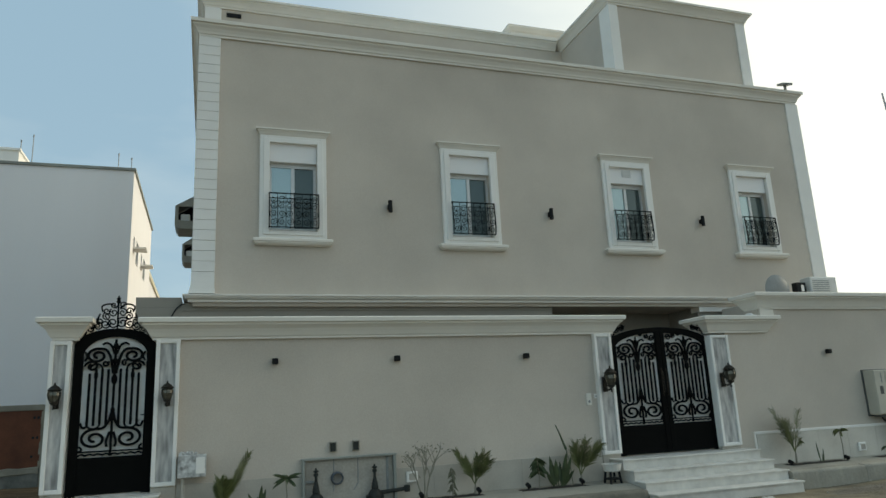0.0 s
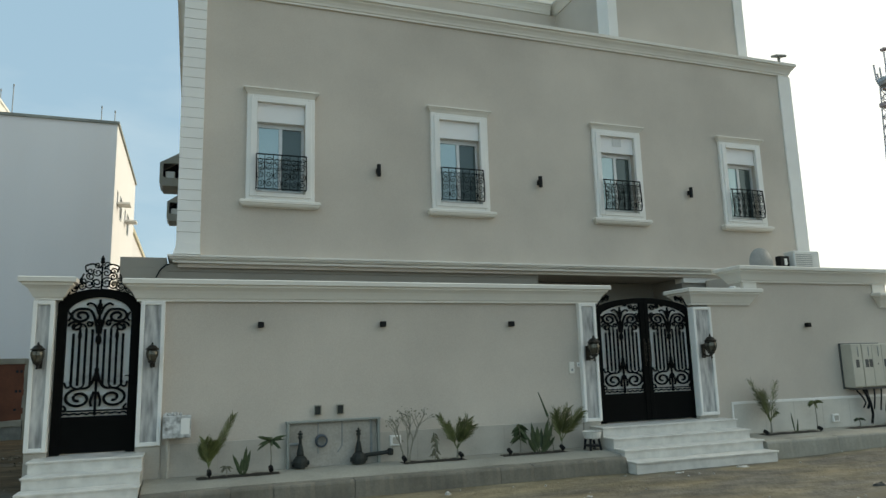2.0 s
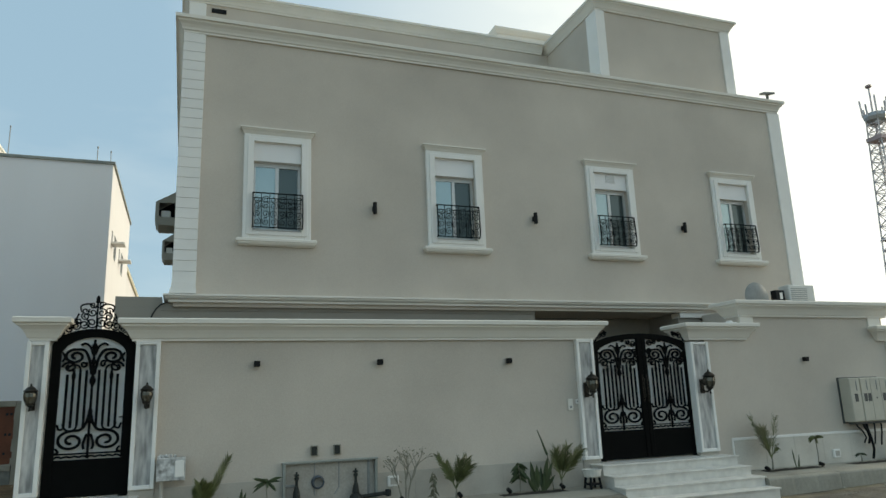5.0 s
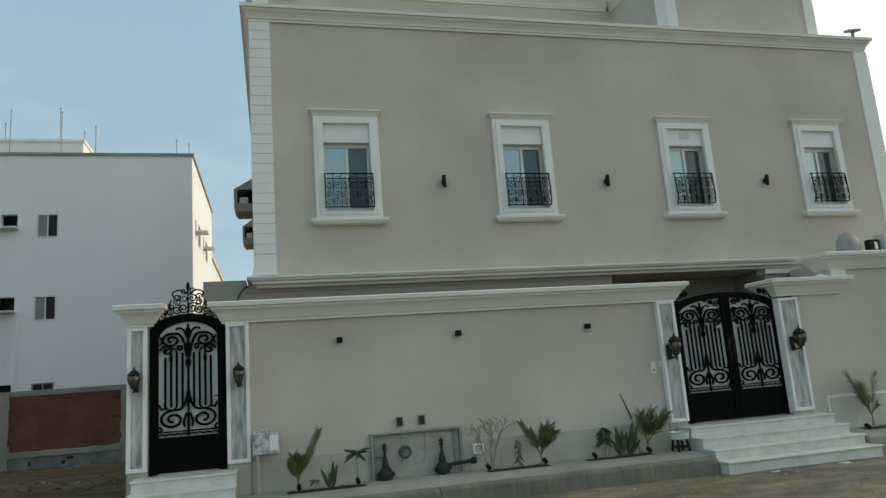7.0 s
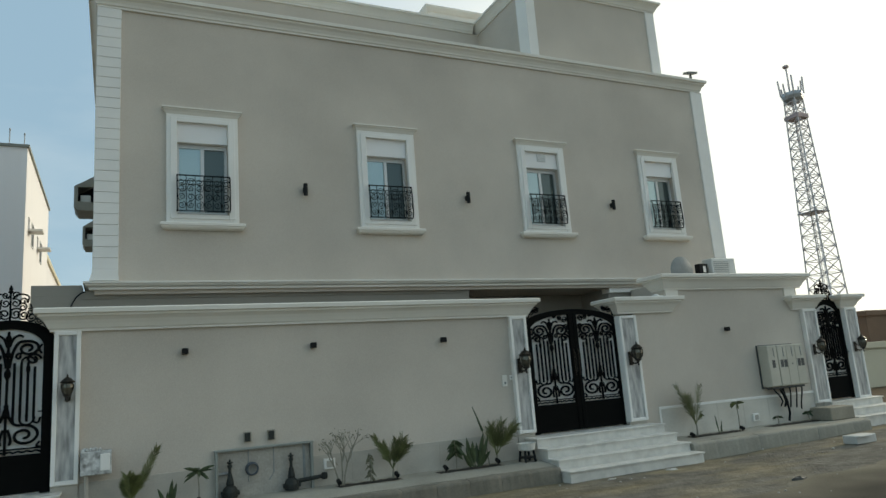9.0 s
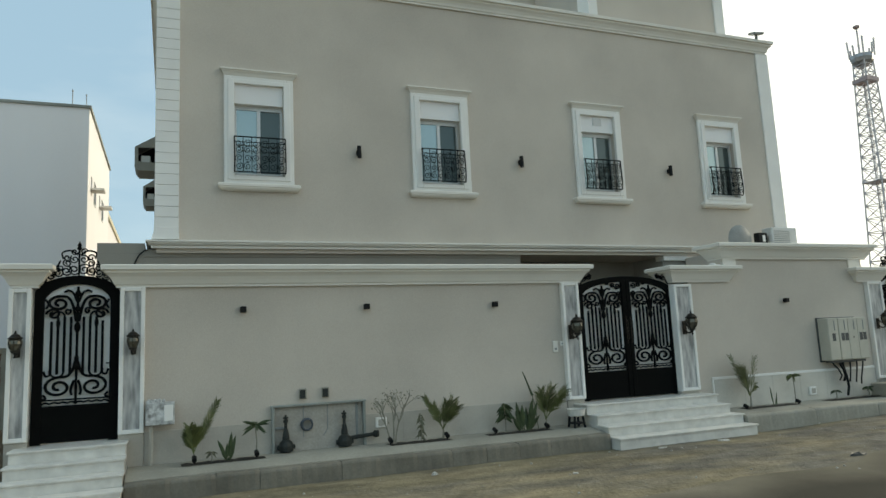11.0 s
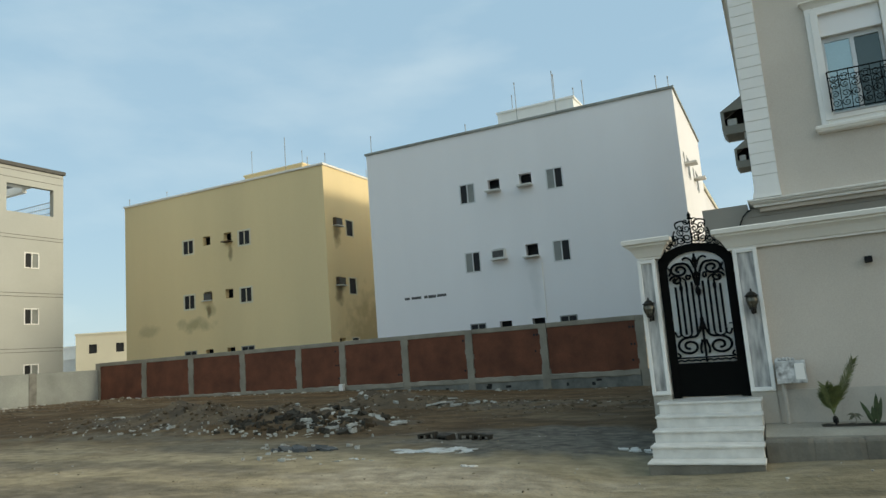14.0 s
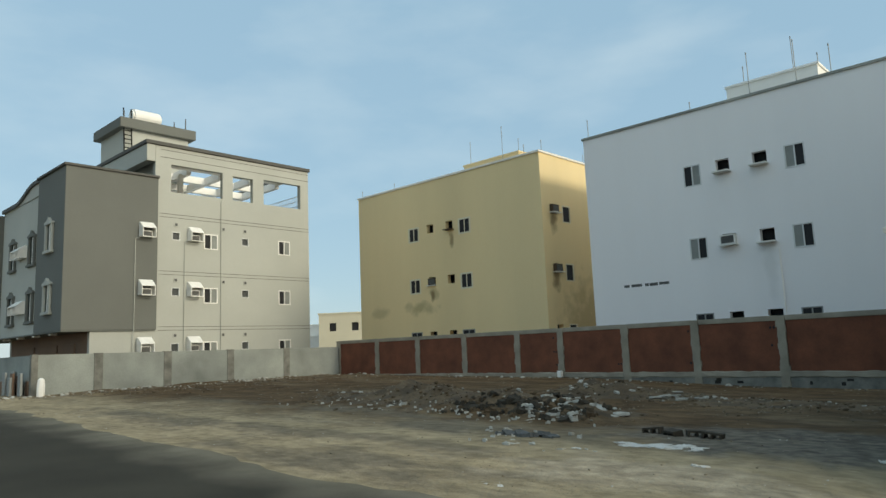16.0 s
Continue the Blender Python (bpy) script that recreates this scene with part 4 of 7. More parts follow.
# quoins at the near corner
qn, qz0, qz1 = 25, 4.19, 9.06
qh = (qz1 - qz0) / qn
qmesh = None
for i in range(qn):
    z = qz0 + i * qh
    if qmesh is None:
        q = part("quoin", boxm(-0.20, 0.20, -0.035, 0.30, 0.0025, qh - 0.0025, 0.006), M_WHITE, villa, "white quoin block")
        qmesh = q.data
        q.location = (HX0 + 0.19, HY - 0.005, z)
    else:
        share("quoin", qmesh, villa, pose(HX0 + 0.19, HY - 0.005, z))
bm = bmesh.new()
prism(bm, [(HX0 - 0.05, 3.99), (HX0 + 0.40, 3.99), (HX0 + 0.40, 4.04), (HX0 + 0.39, 4.11), (HX0 + 0.39, 4.19), (HX0 - 0.012, 4.19), (HX0 - 0.015, 4.11), (HX0 - 0.04, 4.04)], HY - 0.07, HY + 0.30)
part("pilaster_foot", bm, M_WHITE, villa)
part("pilaster", boxm(HX1 - 0.33, HX1 + 0.07, HY - 0.035, HY + 0.30, 3.99, 9.06, 0.006), M_WHITE, villa, "plain white corner pilaster")

# roof storey: parapet set back, stair block forward
AX0, AX1, BY = 8.26, 12.40, 4.80
bm = bmesh.new()
box(bm, -1.25, AX0 - 0.001, BY, BY + 0.25, 8.6, 11.43)
box(bm, -1.25, -1.0, BY + 0.251, 15.5, 8.6, 11.43)
part("roof_parapet", bm, M_WALL, villa)
part("roof_block", boxm(AX0, AX1, 2.32, 7.6, 8.6, 11.43, 0.004), M_WALL, villa)
ROOFP = [(o * 0.75, 11.42 + (z - 11.44) * 0.9) for o, z in ((0.02, 11.44), (0.05, 11.44), (0.05, 11.48), (0.08, 11.50), (0.11, 11.56), (0.16, 11.62), (0.20, 11.65), (0.20, 11.68), (0.25, 11.69), (0.25, 11.75), (0.23, 11.765))]
bm = bmesh.new()
moulding(bm, -1.25, AX0 - 0.19, BY, 15.5, ROOFP, True, False)
part("parapet_cornice", bm, M_TRIM, villa)
bm = bmesh.new()
moulding(bm, AX0, AX1, 2.32, 7.6, ROOFP)
part("block_cornice", bm, M_TRIM, villa)
for x0, x1, y in ((-1.27, -0.89, BY), (AX0 - 0.02, AX0 + 0.24, 2.32), (AX1 - 0.28, AX1 + 0.02, 2.32)):
    part("roof_pilaster", boxm(x0, x1, y - 0.035, y + 0.42, 8.7, 11.42, 0.006), M_WHITE, villa)
part("roof_vent", boxm(-0.77, -0.43, BY - 0.03, BY, 11.22, 11.33, 0.006), M_BLACKP, villa, "small dark vent grille")
bm = bmesh.new()
box(bm, 8.35, 11.0, 8.1, 12, 8.6, 14.0)
moulding(bm, 8.35, 11.0, 8.1, 12, [(0.02, 14.0), (0.05, 14.03), (0.12, 14.13), (0.12, 14.2)])
part("stair_tower", bm, M_TRIM, villa)

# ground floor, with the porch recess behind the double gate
# overhang and porch shade is painted into these walls
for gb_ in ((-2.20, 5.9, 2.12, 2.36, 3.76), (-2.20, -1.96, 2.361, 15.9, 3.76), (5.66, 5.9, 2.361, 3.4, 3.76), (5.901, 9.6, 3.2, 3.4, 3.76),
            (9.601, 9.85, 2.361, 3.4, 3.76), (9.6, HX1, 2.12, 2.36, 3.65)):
    part("ground_floor_wall", boxm(*gb_[:4], 0.1, gb_[4]), M_WALL_SHADE, villa, "grey ground floor wall, overhang shade in its colour")
part("white_beam", boxm(9.6, HX1, 2.06, 2.36, 3.652, 3.805, 0.004), M_WHITE, villa)
part("porch_door", boxm(6.9, 8.3, 3.14, 3.2, 0.6, 2.9, 0.01), M_IRON, villa)
# edge strips under the string course carry the same painted shade
part("ground_roof_edge", boxm(-2.20, HX0 - 0.16, 2.12, 15.9, 3.761, 3.94), M_WALL_SHADE, villa)
part("roof_edge_return", boxm(HX0 - 0.158, 5.9, 2.10, 2.3, 3.70, 3.834), M_WALL_SHADE, villa)
tagged(link("floor_yard", boxm(-2.7, 15.0, 0.31, 2.1, -0.1, 0.6), M_PAVE), "paved yard behind the boundary wall", "paving", kind="structure")
tagged(link("wall_side", boxm(-3.0, -2.8, 0.34, 16, -0.1, 1.2), M_WALL), "low side boundary wall of the villa", "wall", kind="structure")
tagged(link("wall_end", boxm(14.9, 15.1, 0.34, 16, -0.1, 2.8), M_WALL), "end boundary wall of the villa", "wall", kind="structure")


def villa_window(c, vent):
    w = part("window", bmesh.new(), M_WHITE, villa)
    me = bmesh.new()
    # raised surround in two steps
    for o, i, z0, z1, y in ((0.635, 0.51, 5.035, 7.10, -0.06), (0.57, 0.45, 5.11, 7.035, -0.085)):
        b = o - i
        box(me, c - o, c - i, HY + y, HY + 0.0, z0, z1, 0.008)
        box(me, c + i, c + o, HY + y, HY + 0.0, z0, z1, 0.008)
        box(me, c - i, c + i, HY + y + 0.001, HY + 0.0, z1 - b + (0.0 if o > 0.6 else 0.04), z1, 0.006)
        box(me, c - i, c + i, HY + y + 0.001, HY + 0.0, z0, z0 + b - (0.0 if o > 0.6 else 0.04), 0.006)
    me.to_mesh(w.data)
    me.free()
    w["label"] = "white moulded window surround"
    bm = bmesh.new()
    moulding(bm, c - 0.60, c + 0.60, HY - 0.02, HY, [(0.03, 7.095), (0.045, 7.12), (0.06, 7.15), (0.085, 7.18), (0.085, 7.195), (0.11, 7.20), (0.11, 7.23), (0.095, 7.235)])
    part("hood", bm, M_TRIM, w)
    bm = bmesh.new()
    moulding(bm, c - 0.63, c + 0.63, HY - 0.04, HY, [(0.03, 4.91), (0.07, 4.925), (0.09, 4.95), (0.09, 4.97), (0.11, 4.975), (0.11, 5.02), (0.09, 5.035)])
    part("sill", bm, M_TRIM, w)
    part("shutter_box", boxm(c - 0.447, c + 0.447, HY - 0.005, HY + 0.2, 6.58, 6.99, 0.006), M_SHUT, w)
    bm = bmesh.new()
    y0, y1 = HY + 0.10, HY + 0.16
    box(bm, c - 0.449, c + 0.449, y0, y1, 5.22, 5.28)
    box(bm, c - 0.449, c + 0.449, y0, y1, 6.50, 6.579)
    box(bm, c - 0.449, c - 0.40, y0, y1, 5.281, 6.499)
    box(bm, c + 0.40, c + 0.449, y0, y1, 5.281, 6.499)
    box(bm, c - 0.03, c + 0.035, y0 - 0.01, y1 - 0.01, 5.281, 6.499)
    part("frame", bm, M_ALU, w)
    part("pane", boxm(c - 0.40, c - 0.03, y0 + 0.02, y0 + 0.028, 5.28, 6.50), M_GLASS, w, "pale blue reflecting glass")
    part("pane", boxm(c + 0.035, c + 0.40, y0 + 0.035, y0 + 0.043, 5.28, 6.50), M_GLASSD, w, "dark screened glass")
    # dark sheet behind the glass, painted shade in place of a room
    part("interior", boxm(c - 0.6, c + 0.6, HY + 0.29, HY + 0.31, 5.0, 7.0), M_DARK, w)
    if vent:
        bm = bmesh.new()
        box(bm, c - 0.10, c + 0.14, HY - 0.015, HY - 0.005, 6.74, 6.92, 0.004)
        for k in range(5):
            box(bm, c - 0.08, c + 0.12, HY - 0.022, HY - 0.015, 6.76 + k * 0.03, 6.775 + k * 0.03)
        part("vent_grille", bm, M_ALU, w)
    # bellied wrought iron guard
    bm = bmesh.new()
    yg = HY - 0.16
    for z, r in ((5.24, 0.012), (5.90, 0.014), (5.80, 0.008)):
        tube(bm, [(c - 0.46, HY - 0.10, z), (c - 0.46, yg, z), (c + 0.46, yg, z), (c + 0.46, HY - 0.10, z)], r)
    for k in range(7):
        x = c - 0.46 + 0.92 * k / 6
        tube(bm, [(x, yg, 5.24), (x, yg - 0.03, 5.38), (x, yg - 0.02, 5.61), (x, yg, 5.90)], 0.009 if k % 6 else 0.014)
    for k in range(6):
        x = c - 0.46 + 0.92 * (k + 0.5) / 6
        s = 1 if k % 2 else -1
        for z, a in ((5.34, 0.4), (5.49, 1.4), (5.65, 2.2), (5.765, 0.2)):
            tube(bm, [(p[0], yg - 0.022, p[2]) for p in spiral(x, z, 0.075, 0.016, a * math.pi, s * 1.5, 14)], 0.0082)
    part("guard", bm, M_IRON, w, "black scrolled iron window guard")


for i, c in enumerate(WIN_X):
    villa_window(c, i == 2)


# ---- lamps on the walls ----
def wall_spot(x, z):
    s = thing("wall_spotlight", (x, 0, z), "small black cube spotlight on the boundary wall", "spotlight", "cube spotlights")
    part("body", boxm(-0.044, 0.044, -0.105, -0.015, -0.044, 0.044, 0.008), M_BLACKP, s)
    part("mount", boxm(-0.035, 0.035, -0.015, 0.0, -0.035, 0.035, 0.003), M_BLACKP, s)


for x, z in ((0.0, 2.605), (1.918, 2.605), (4.20, 2.595), (10.89, 2.54)):
    wall_spot(x, z)


def wall_washer(x, z):
    s = thing("up_down_light", (x, HY, z), "slim black up-and-down wall light on the facade", "wall light", "facade wall lights")
    bm = bmesh.new()
    lathe(bm, [(0.038, -0.12), (0.042, -0.115), (0.042, 0.115), (0.038, 0.12)], (0, -0.10, 0), 12)
    part("tube", bm, M_BLACKP, s)
    part("bracket", boxm(-0.035, 0.035, -0.06, 0.0, -0.05, 0.05, 0.004), M_BLACKP, s)


for x in (2.395, 5.965, 9.90):
    wall_washer(x, 5.76)


def lantern(x, z, size):
    s = thing("wall_lantern", (x, -0.062, z), "aged bronze carriage lantern on a gate pier", "lantern", "gate lanterns")
    s.scale = (size, size, size)
    c = (0, -0.22, 0)
    bm = bmesh.new()
    box(bm, -0.045, 0.045, -0.022, 0.0, -0.22, 0.04, 0.006)
    tube(bm, [(0, -0.02, -0.14), (0, -0.09, -0.19), (0, -0.16, -0.19), (0, -0.21, -0.15)], 0.016, 6)
    tube(bm, [(0, -0.02, 0.0), (0, -0.08, -0.06), (0, -0.15, -0.08), (0, -0.20, -0.13)], 0.012, 6)
    part("bracket", bm, M_BRASS, s)
    bm = bmesh.new()
    lathe(bm, [(0.008, -0.235), (0.022, -0.22), (0.012, -0.20), (0.012, -0.17), (0.04, -0.15), (0.066, -0.135), (0.066, -0.115), (0.05, -0.11)], c, 12)
    part("cup", bm, M_BRASS, s)
    bm = bmesh.new()
    lathe(bm, [(0.05, -0.115), (0.085, -0.06), (0.102, 0.0), (0.10, 0.05), (0.08, 0.085)], c, 12)
    part("glass", bm, M_LANT, s, "smoky lantern glass")
    bm = bmesh.new()
    lathe(bm, [(0.085, 0.078), (0.112, 0.085), (0.114, 0.098), (0.085, 0.125), (0.06, 0.155), (0.03, 0.17), (0.012, 0.185), (0.02, 0.198), (0.003, 0.225)], c, 12)
    part("roof", bm, M_BRASS, s)
    for k in range(6):
        a = 2 * math.pi * (k + 0.5) / 6
        bm = bmesh.new()
        tube(bm, [(q * math.cos(a), -0.22 + q * math.sin(a), h) for q, h in ((0.06, -0.12), (0.09, -0.06), (0.107, 0.0), (0.105, 0.05), (0.09, 0.085))], 0.006)
        part("cage_bar", bm, M_BRASS, s)


M_LANT = mat("smoked_glass", (0.13, 0.12, 0.095), 0.12, metal=0.5, vary=0.2, big=10, bump=0)
for x, z, size in ((-2.935, 2.20, 0.80), (-1.507, 2.18, 0.80), (5.67, 2.155, 1.0), (8.195, 2.15, 1.0), (13.48, 2.06, 0.9), (14.90, 2.06, 0.9)):
    lantern(x, z, size)


# ---- neighbouring blocks of flats ----
def flat_window(parent, c, y, z0, z1, half, frame_mat, open_right):
    """A two-leaf sliding window in a wall that faces the street."""
    w = part("window", bmesh.new(), frame_mat, parent)
    bm = bmesh.new()
    f = 0.09 if frame_mat is M_SANDF else 0.05
    box(bm, c - half, c + half, y - 0.02, y + 0.06, z0, z0 + f)
    box(bm, c - half, c + half, y - 0.02, y + 0.06, z1 - f, z1)
    box(bm, c - half, c - half + f, y - 0.02, y + 0.06, z0 + f, z1 - f)
    box(bm, c + half - f, c + half, y - 0.02, y + 0.06, z0 + f, z1 - f)
    box(bm, c - 0.025, c + 0.025, y - 0.01, y + 0.05, z0 + f, z1 - f)
    bm.to_mesh(w.data)
    bm.free()
    if frame_mat is M_ALU:
        l, r = (M_FROST, M_DARK) if open_right else (M_DARK, M_FROST)
    else:
        l, r = M_DARK, M_DARK
    part("pane", boxm(c - half + f, c - 0.025, y + 0.02, y + 0.03, z0 + f, z1 - f), l, w)
    part("pane", boxm(c + 0.025, c + half - f, y + 0.02, y + 0.03, z0 + f, z1 - f), r, w)


M_FROST = mat("dusty_pane", (0.23, 0.24, 0.22), 0.35, vary=0.1, big=2, bump=0)


def air_conditioner(x, y, z, face=0.0, hood=False, size=1.0, casing=None):
    a = thing("air_conditioner", (x, y, z), "window air conditioner under a white hood" if hood else "weathered window air conditioner on a shelf bracket",
              "air conditioner", "hooded air conditioners" if hood else "window air conditioners")
    a.matrix_basis = pose(x, y, z, 0, 0, face)
    a.scale = (size, size, size)
    part("casing", boxm(-0.33, 0.33, -0.30, 0.05, 0.0, 0.42, 0.012), casing or M_ACW, a)
    bm = bmesh.new()
    box(bm, -0.27, 0.27, -0.306, -0.30, 0.05, 0.36)
    for k in range(6):
        box(bm, -0.27, 0.27, -0.315, -0.306, 0.07 + k * 0.05, 0.085 + k * 0.05)
    part("grille", bm, M_ACD, a)
    if hood:
        bm = bmesh.new()
        for s in (-1, 1):
            prism_x = [(-0.34 * 0 + 0.05, 0.0), (0.05, 0.95), (-0.10, 0.95), (-0.62, 0.55), (-0.62, 0.0)]
            va = [bm.verts.new((s * 0.44, y0, z0)) for y0, z0 in prism_x]
            vb = [bm.verts.new((s * 0.40, y0, z0)) for y0, z0 in prism_x]
            bm.faces.new(va)
            bm.faces.new(vb[::-1])
            for i in range(5):
                bm.faces.new((va[i], va[(i + 1) % 5], vb[(i + 1) % 5], vb[i]))
        va = [bm.verts.new(p) for p in ((-0.44, -0.64, 0.545), (0.44, -0.64, 0.545), (0.44, -0.10, 0.955), (-0.44, -0.10, 0.955))]
        vb = [bm.verts.new((p.co.x, p.co.y, p.co.z + 0.04)) for p in va]
        bm.faces.new(va[::-1])
        bm.faces.new(vb)
        for i in range(4):
            bm.faces.new((va[i], va[(i + 1) % 4], vb[(i + 1) % 4], vb[i]))
        box(bm, -0.44, 0.44, -0.62, -0.5, -0.05, 0.0)
        part("hood", bm, M_HOOD, a, "white sheet hood")
    else:
        bm = bmesh.new()
        box(bm, -0.38, 0.38, -0.42, 0.02, -0.06, -0.01)
        part("shelf", bm, M_ACW, a)
    return a


M_HOOD = mat("white_hood", (0.86, 0.83, 0.77), 0.6, vary=0.08, big=3, bump=0.03)


M_RUST = mat("rusty_casing", (0.085, 0.055, 0.035), 0.75, vary=0.3, big=4, bump=0.1)


def flats(name, x0, x1, y0, y1, ztop, wall_mat, trim_mat, levels, label, frame_mat, side, across, half):
    b = thing(name, (0, 0, 0), label, "apartment building")
    wins, gaps = [], []
    for z in levels:
        wins += [(across[0], z, half), (across[3], z, half)]
        gaps += [(across[1], z), (across[2], z)]
    holes = [(c - h, c + h, z - 0.98, z) for c, z, h in wins] + [(c - 0.30, c + 0.30, z - 0.55, z) for c, z in gaps]
    bm = bmesh.new()
    pierced(bm, x0, x1, -0.5, ztop - 0.02, 0.3, holes, lambda u, w, z: (u, y0 + w, z))
    part("front_wall", bm, wall_mat, b)
    bm = bmesh.new()
    sideholes = [(s, s + 0.8, z - 1.0, z) for s in side for z in levels] + [(s - 1.2, s - 0.6, z - 0.55, z - 0.02) for s in side for z in levels]
    pierced(bm, y0 + 0.301, y1, -0.5, ztop - 0.02, 0.3, sideholes, lambda u, w, z: (x1 - w, u, z))
    part("side_wall", bm, wall_mat, b)
    bm = bmesh.new()
    box(bm, x0, x0 + 0.3, y0 + 0.301, y1, -0.5, ztop - 0.02)
    part("side_wall", bm, wall_mat, b)
    part("back_wall", boxm(x0 + 0.301, x1 - 0.301, y1 - 0.3, y1, -0.5, ztop - 0.02), wall_mat, b)
    part("roof", boxm(x0 + 0.301, x1 - 0.301, y0 + 0.301, y1 - 0.301, ztop - 0.9, ztop - 0.7), M_CONC, b)
    # black sheets behind the openings paint in the shade of rooms
    bm = bmesh.new()
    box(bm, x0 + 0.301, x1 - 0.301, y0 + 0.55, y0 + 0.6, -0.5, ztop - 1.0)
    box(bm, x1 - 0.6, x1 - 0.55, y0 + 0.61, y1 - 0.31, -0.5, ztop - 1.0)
    part("dark_sheet", bm, M_DARK, b)
    bm = bmesh.new()
    moulding(bm, x0, x1, y0, y1, [(0.0, ztop - 0.02), (0.07, ztop - 0.02), (0.07, ztop + 0.09), (0.05, ztop + 0.10)], back=True)
    part("parapet_coping", bm, trim_mat, b)
    for i, (c, z, h) in enumerate(wins):
        flat_window(b, c, y0, z - 0.98, z, h, frame_mat if z > 4 else M_PIPE, i != 0 if wall_mat is M_WBLD else i % 2 == 0)
    for s in side:
        for z in levels:
            w = part("window", boxm(x1 - 0.05, x1 - 0.03, s + 0.04, s + 0.76, z - 0.96, z - 0.04), M_DARK, b)
            bm = bmesh.new()
            for q0, q1, r0, r1 in ((s, s + 0.8, z - 1.0, z - 0.95), (s, s + 0.8, z - 0.05, z), (s, s + 0.05, z - 0.95, z - 0.05), (s + 0.75, s + 0.8, z - 0.95, z - 0.05)):
                box(bm, x1 - 0.06, x1 + 0.03, q0, q1, r0, r1)
            part("frame", bm, frame_mat, w)
    return b, gaps


M_SANDF = mat("sand_frame", (0.72, 0.64, 0.48), 0.6, vary=0.08, bump=0.02)
wb_levels, yb_levels = (9.67, 6.32, 2.92), (9.78, 6.38, 2.93)
_, wgaps = flats("apartment_building", -19.61, -4.14, 19.3, 29.2, 12.165, M_WBLD, M_CEM, wb_levels,
                 "plain white three-storey block of flats with small windows", M_ALU, (21.6, 25.2), (-14.06, -12.67, -11.08, -9.68), 0.40)
_, ygaps = flats("apartment_building", -39.12, -23.27, 20.5, 29.5, 12.66, M_YBLD, M_TRIM, yb_levels,
                 "ochre yellow three-storey block of flats with stained walls", M_SANDF, (22.5,), (-33.57, -32.06, -30.38, -29.1), 0.49)
for i, (c, z) in enumerate(wgaps):
    if i in (0, 1, 2, 3):
        if i == 2:
            air_conditioner(c, 19.35, z - 0.49, 0)
        else:
            tagged(link("ac_shelf", boxm(c - 0.36, c + 0.36, 18.9, 19.3, z - 0.64, z - 0.57, 0.006), M_ACW), "empty air conditioner shelf under a wall opening", "shelf", "empty shelves")
for i, (c, z) in enumerate(ygaps):
    if i == 2:
        air_conditioner(c, 20.75, z - 0.50, 0, casing=M_RUST)
    if i == 1:
        tagged(link("ac_shelf", boxm(c - 0.2, c + 0.42, 20.1, 20.5, z - 0.62, z - 0.56, 0.006), M_RUST), "rusty empty air conditioner shelf on the yellow wall", "shelf", "empty shelves")
for z in yb_levels[:2]:
    air_conditioner(-23.37, 21.6, z - 0.50, 90, casing=M_RUST)
for y in (20.7, 24.3):
    for z in wb_levels[:2]:
        tagged(link("ac_shelf", boxm(-4.135, -3.62, y - 0.36, y + 0.36, z - 0.64, z - 0.56, 0.006), M_ACW), "empty air conditioner shelf under a wall opening", "shelf", "empty shelves")

# roof rooms and aerials
for x0, x1, y, z0, z1, m in ((-12.84, -8.9, 21.2, 11.4, 13.42, M_WHITE), (-31.07, -26.5, 23.0, 11.8, 13.8, M_YBLD)):
    bm = bmesh.new()
    box(bm, x0, x1, y, y + 3.5, z0, z1)
    moulding(bm, x0, x1, y, y + 3.5, [(0, z1), (0.06, z1), (0.06, z1 + 0.1), (0.04, z1 + 0.11)], back=True)
    tagged(link("roof_room", bm, m), "small rendered roof room on a block of flats", "roof room", "roof rooms")


def aerial(x, y, z, h):
    a = thing("roof_aerial", (x, y, z), "thin steel aerial pole on a flat roof", "aerial", "roof aerials")
    bm = bmesh.new()
    tube(bm, [(0, 0, 0), (0, 0, h)], 0.018, 5)
    part("pole", bm, M_PIPE, a)
    bm = bmesh.new()
    lathe(bm, [(0.024, 0), (0.032, 0.03), (0.024, 0.10)], (0, 0, h - 0.1), 6)
    part("tip", bm, M_PIPE, a)


for x, y, z, h in ((-19.4, 19.5, 12.25, 1.0), (-14.0, 19.6, 12.25, 0.5), (-11.64, 20.7, 11.3, 3.4), (-12.1, 21.5, 13.5, 0.9), (-9.9, 21.4, 13.5, 1.6), (-9.65, 20.7, 11.3, 3.35),
                   (-8.28, 20.7, 11.3, 2.7), (-8.9, 21.4, 13.5, 0.5), (-4.8, 19.6, 12.25, 0.75), (-4.4, 20.6, 12.25, 0.95),
                   (-38.9, 20.7, 12.75, 0.5), (-35.5, 20.7, 12.75, 0.45), (-30.7, 23.3, 13.9, 1.6), (-28.0, 23.3, 13.9, 2.0), (-26.7, 23.3, 13.9, 0.9),
                   (-26.6, 21.5, 11.75, 3.1), (-25.0, 21.5, 11.75, 1.9), (-23.4, 21.0, 12.75, 0.7), (-23.4, 25.4, 12.75, 0.6)):
    aerial(x, y, z, h)

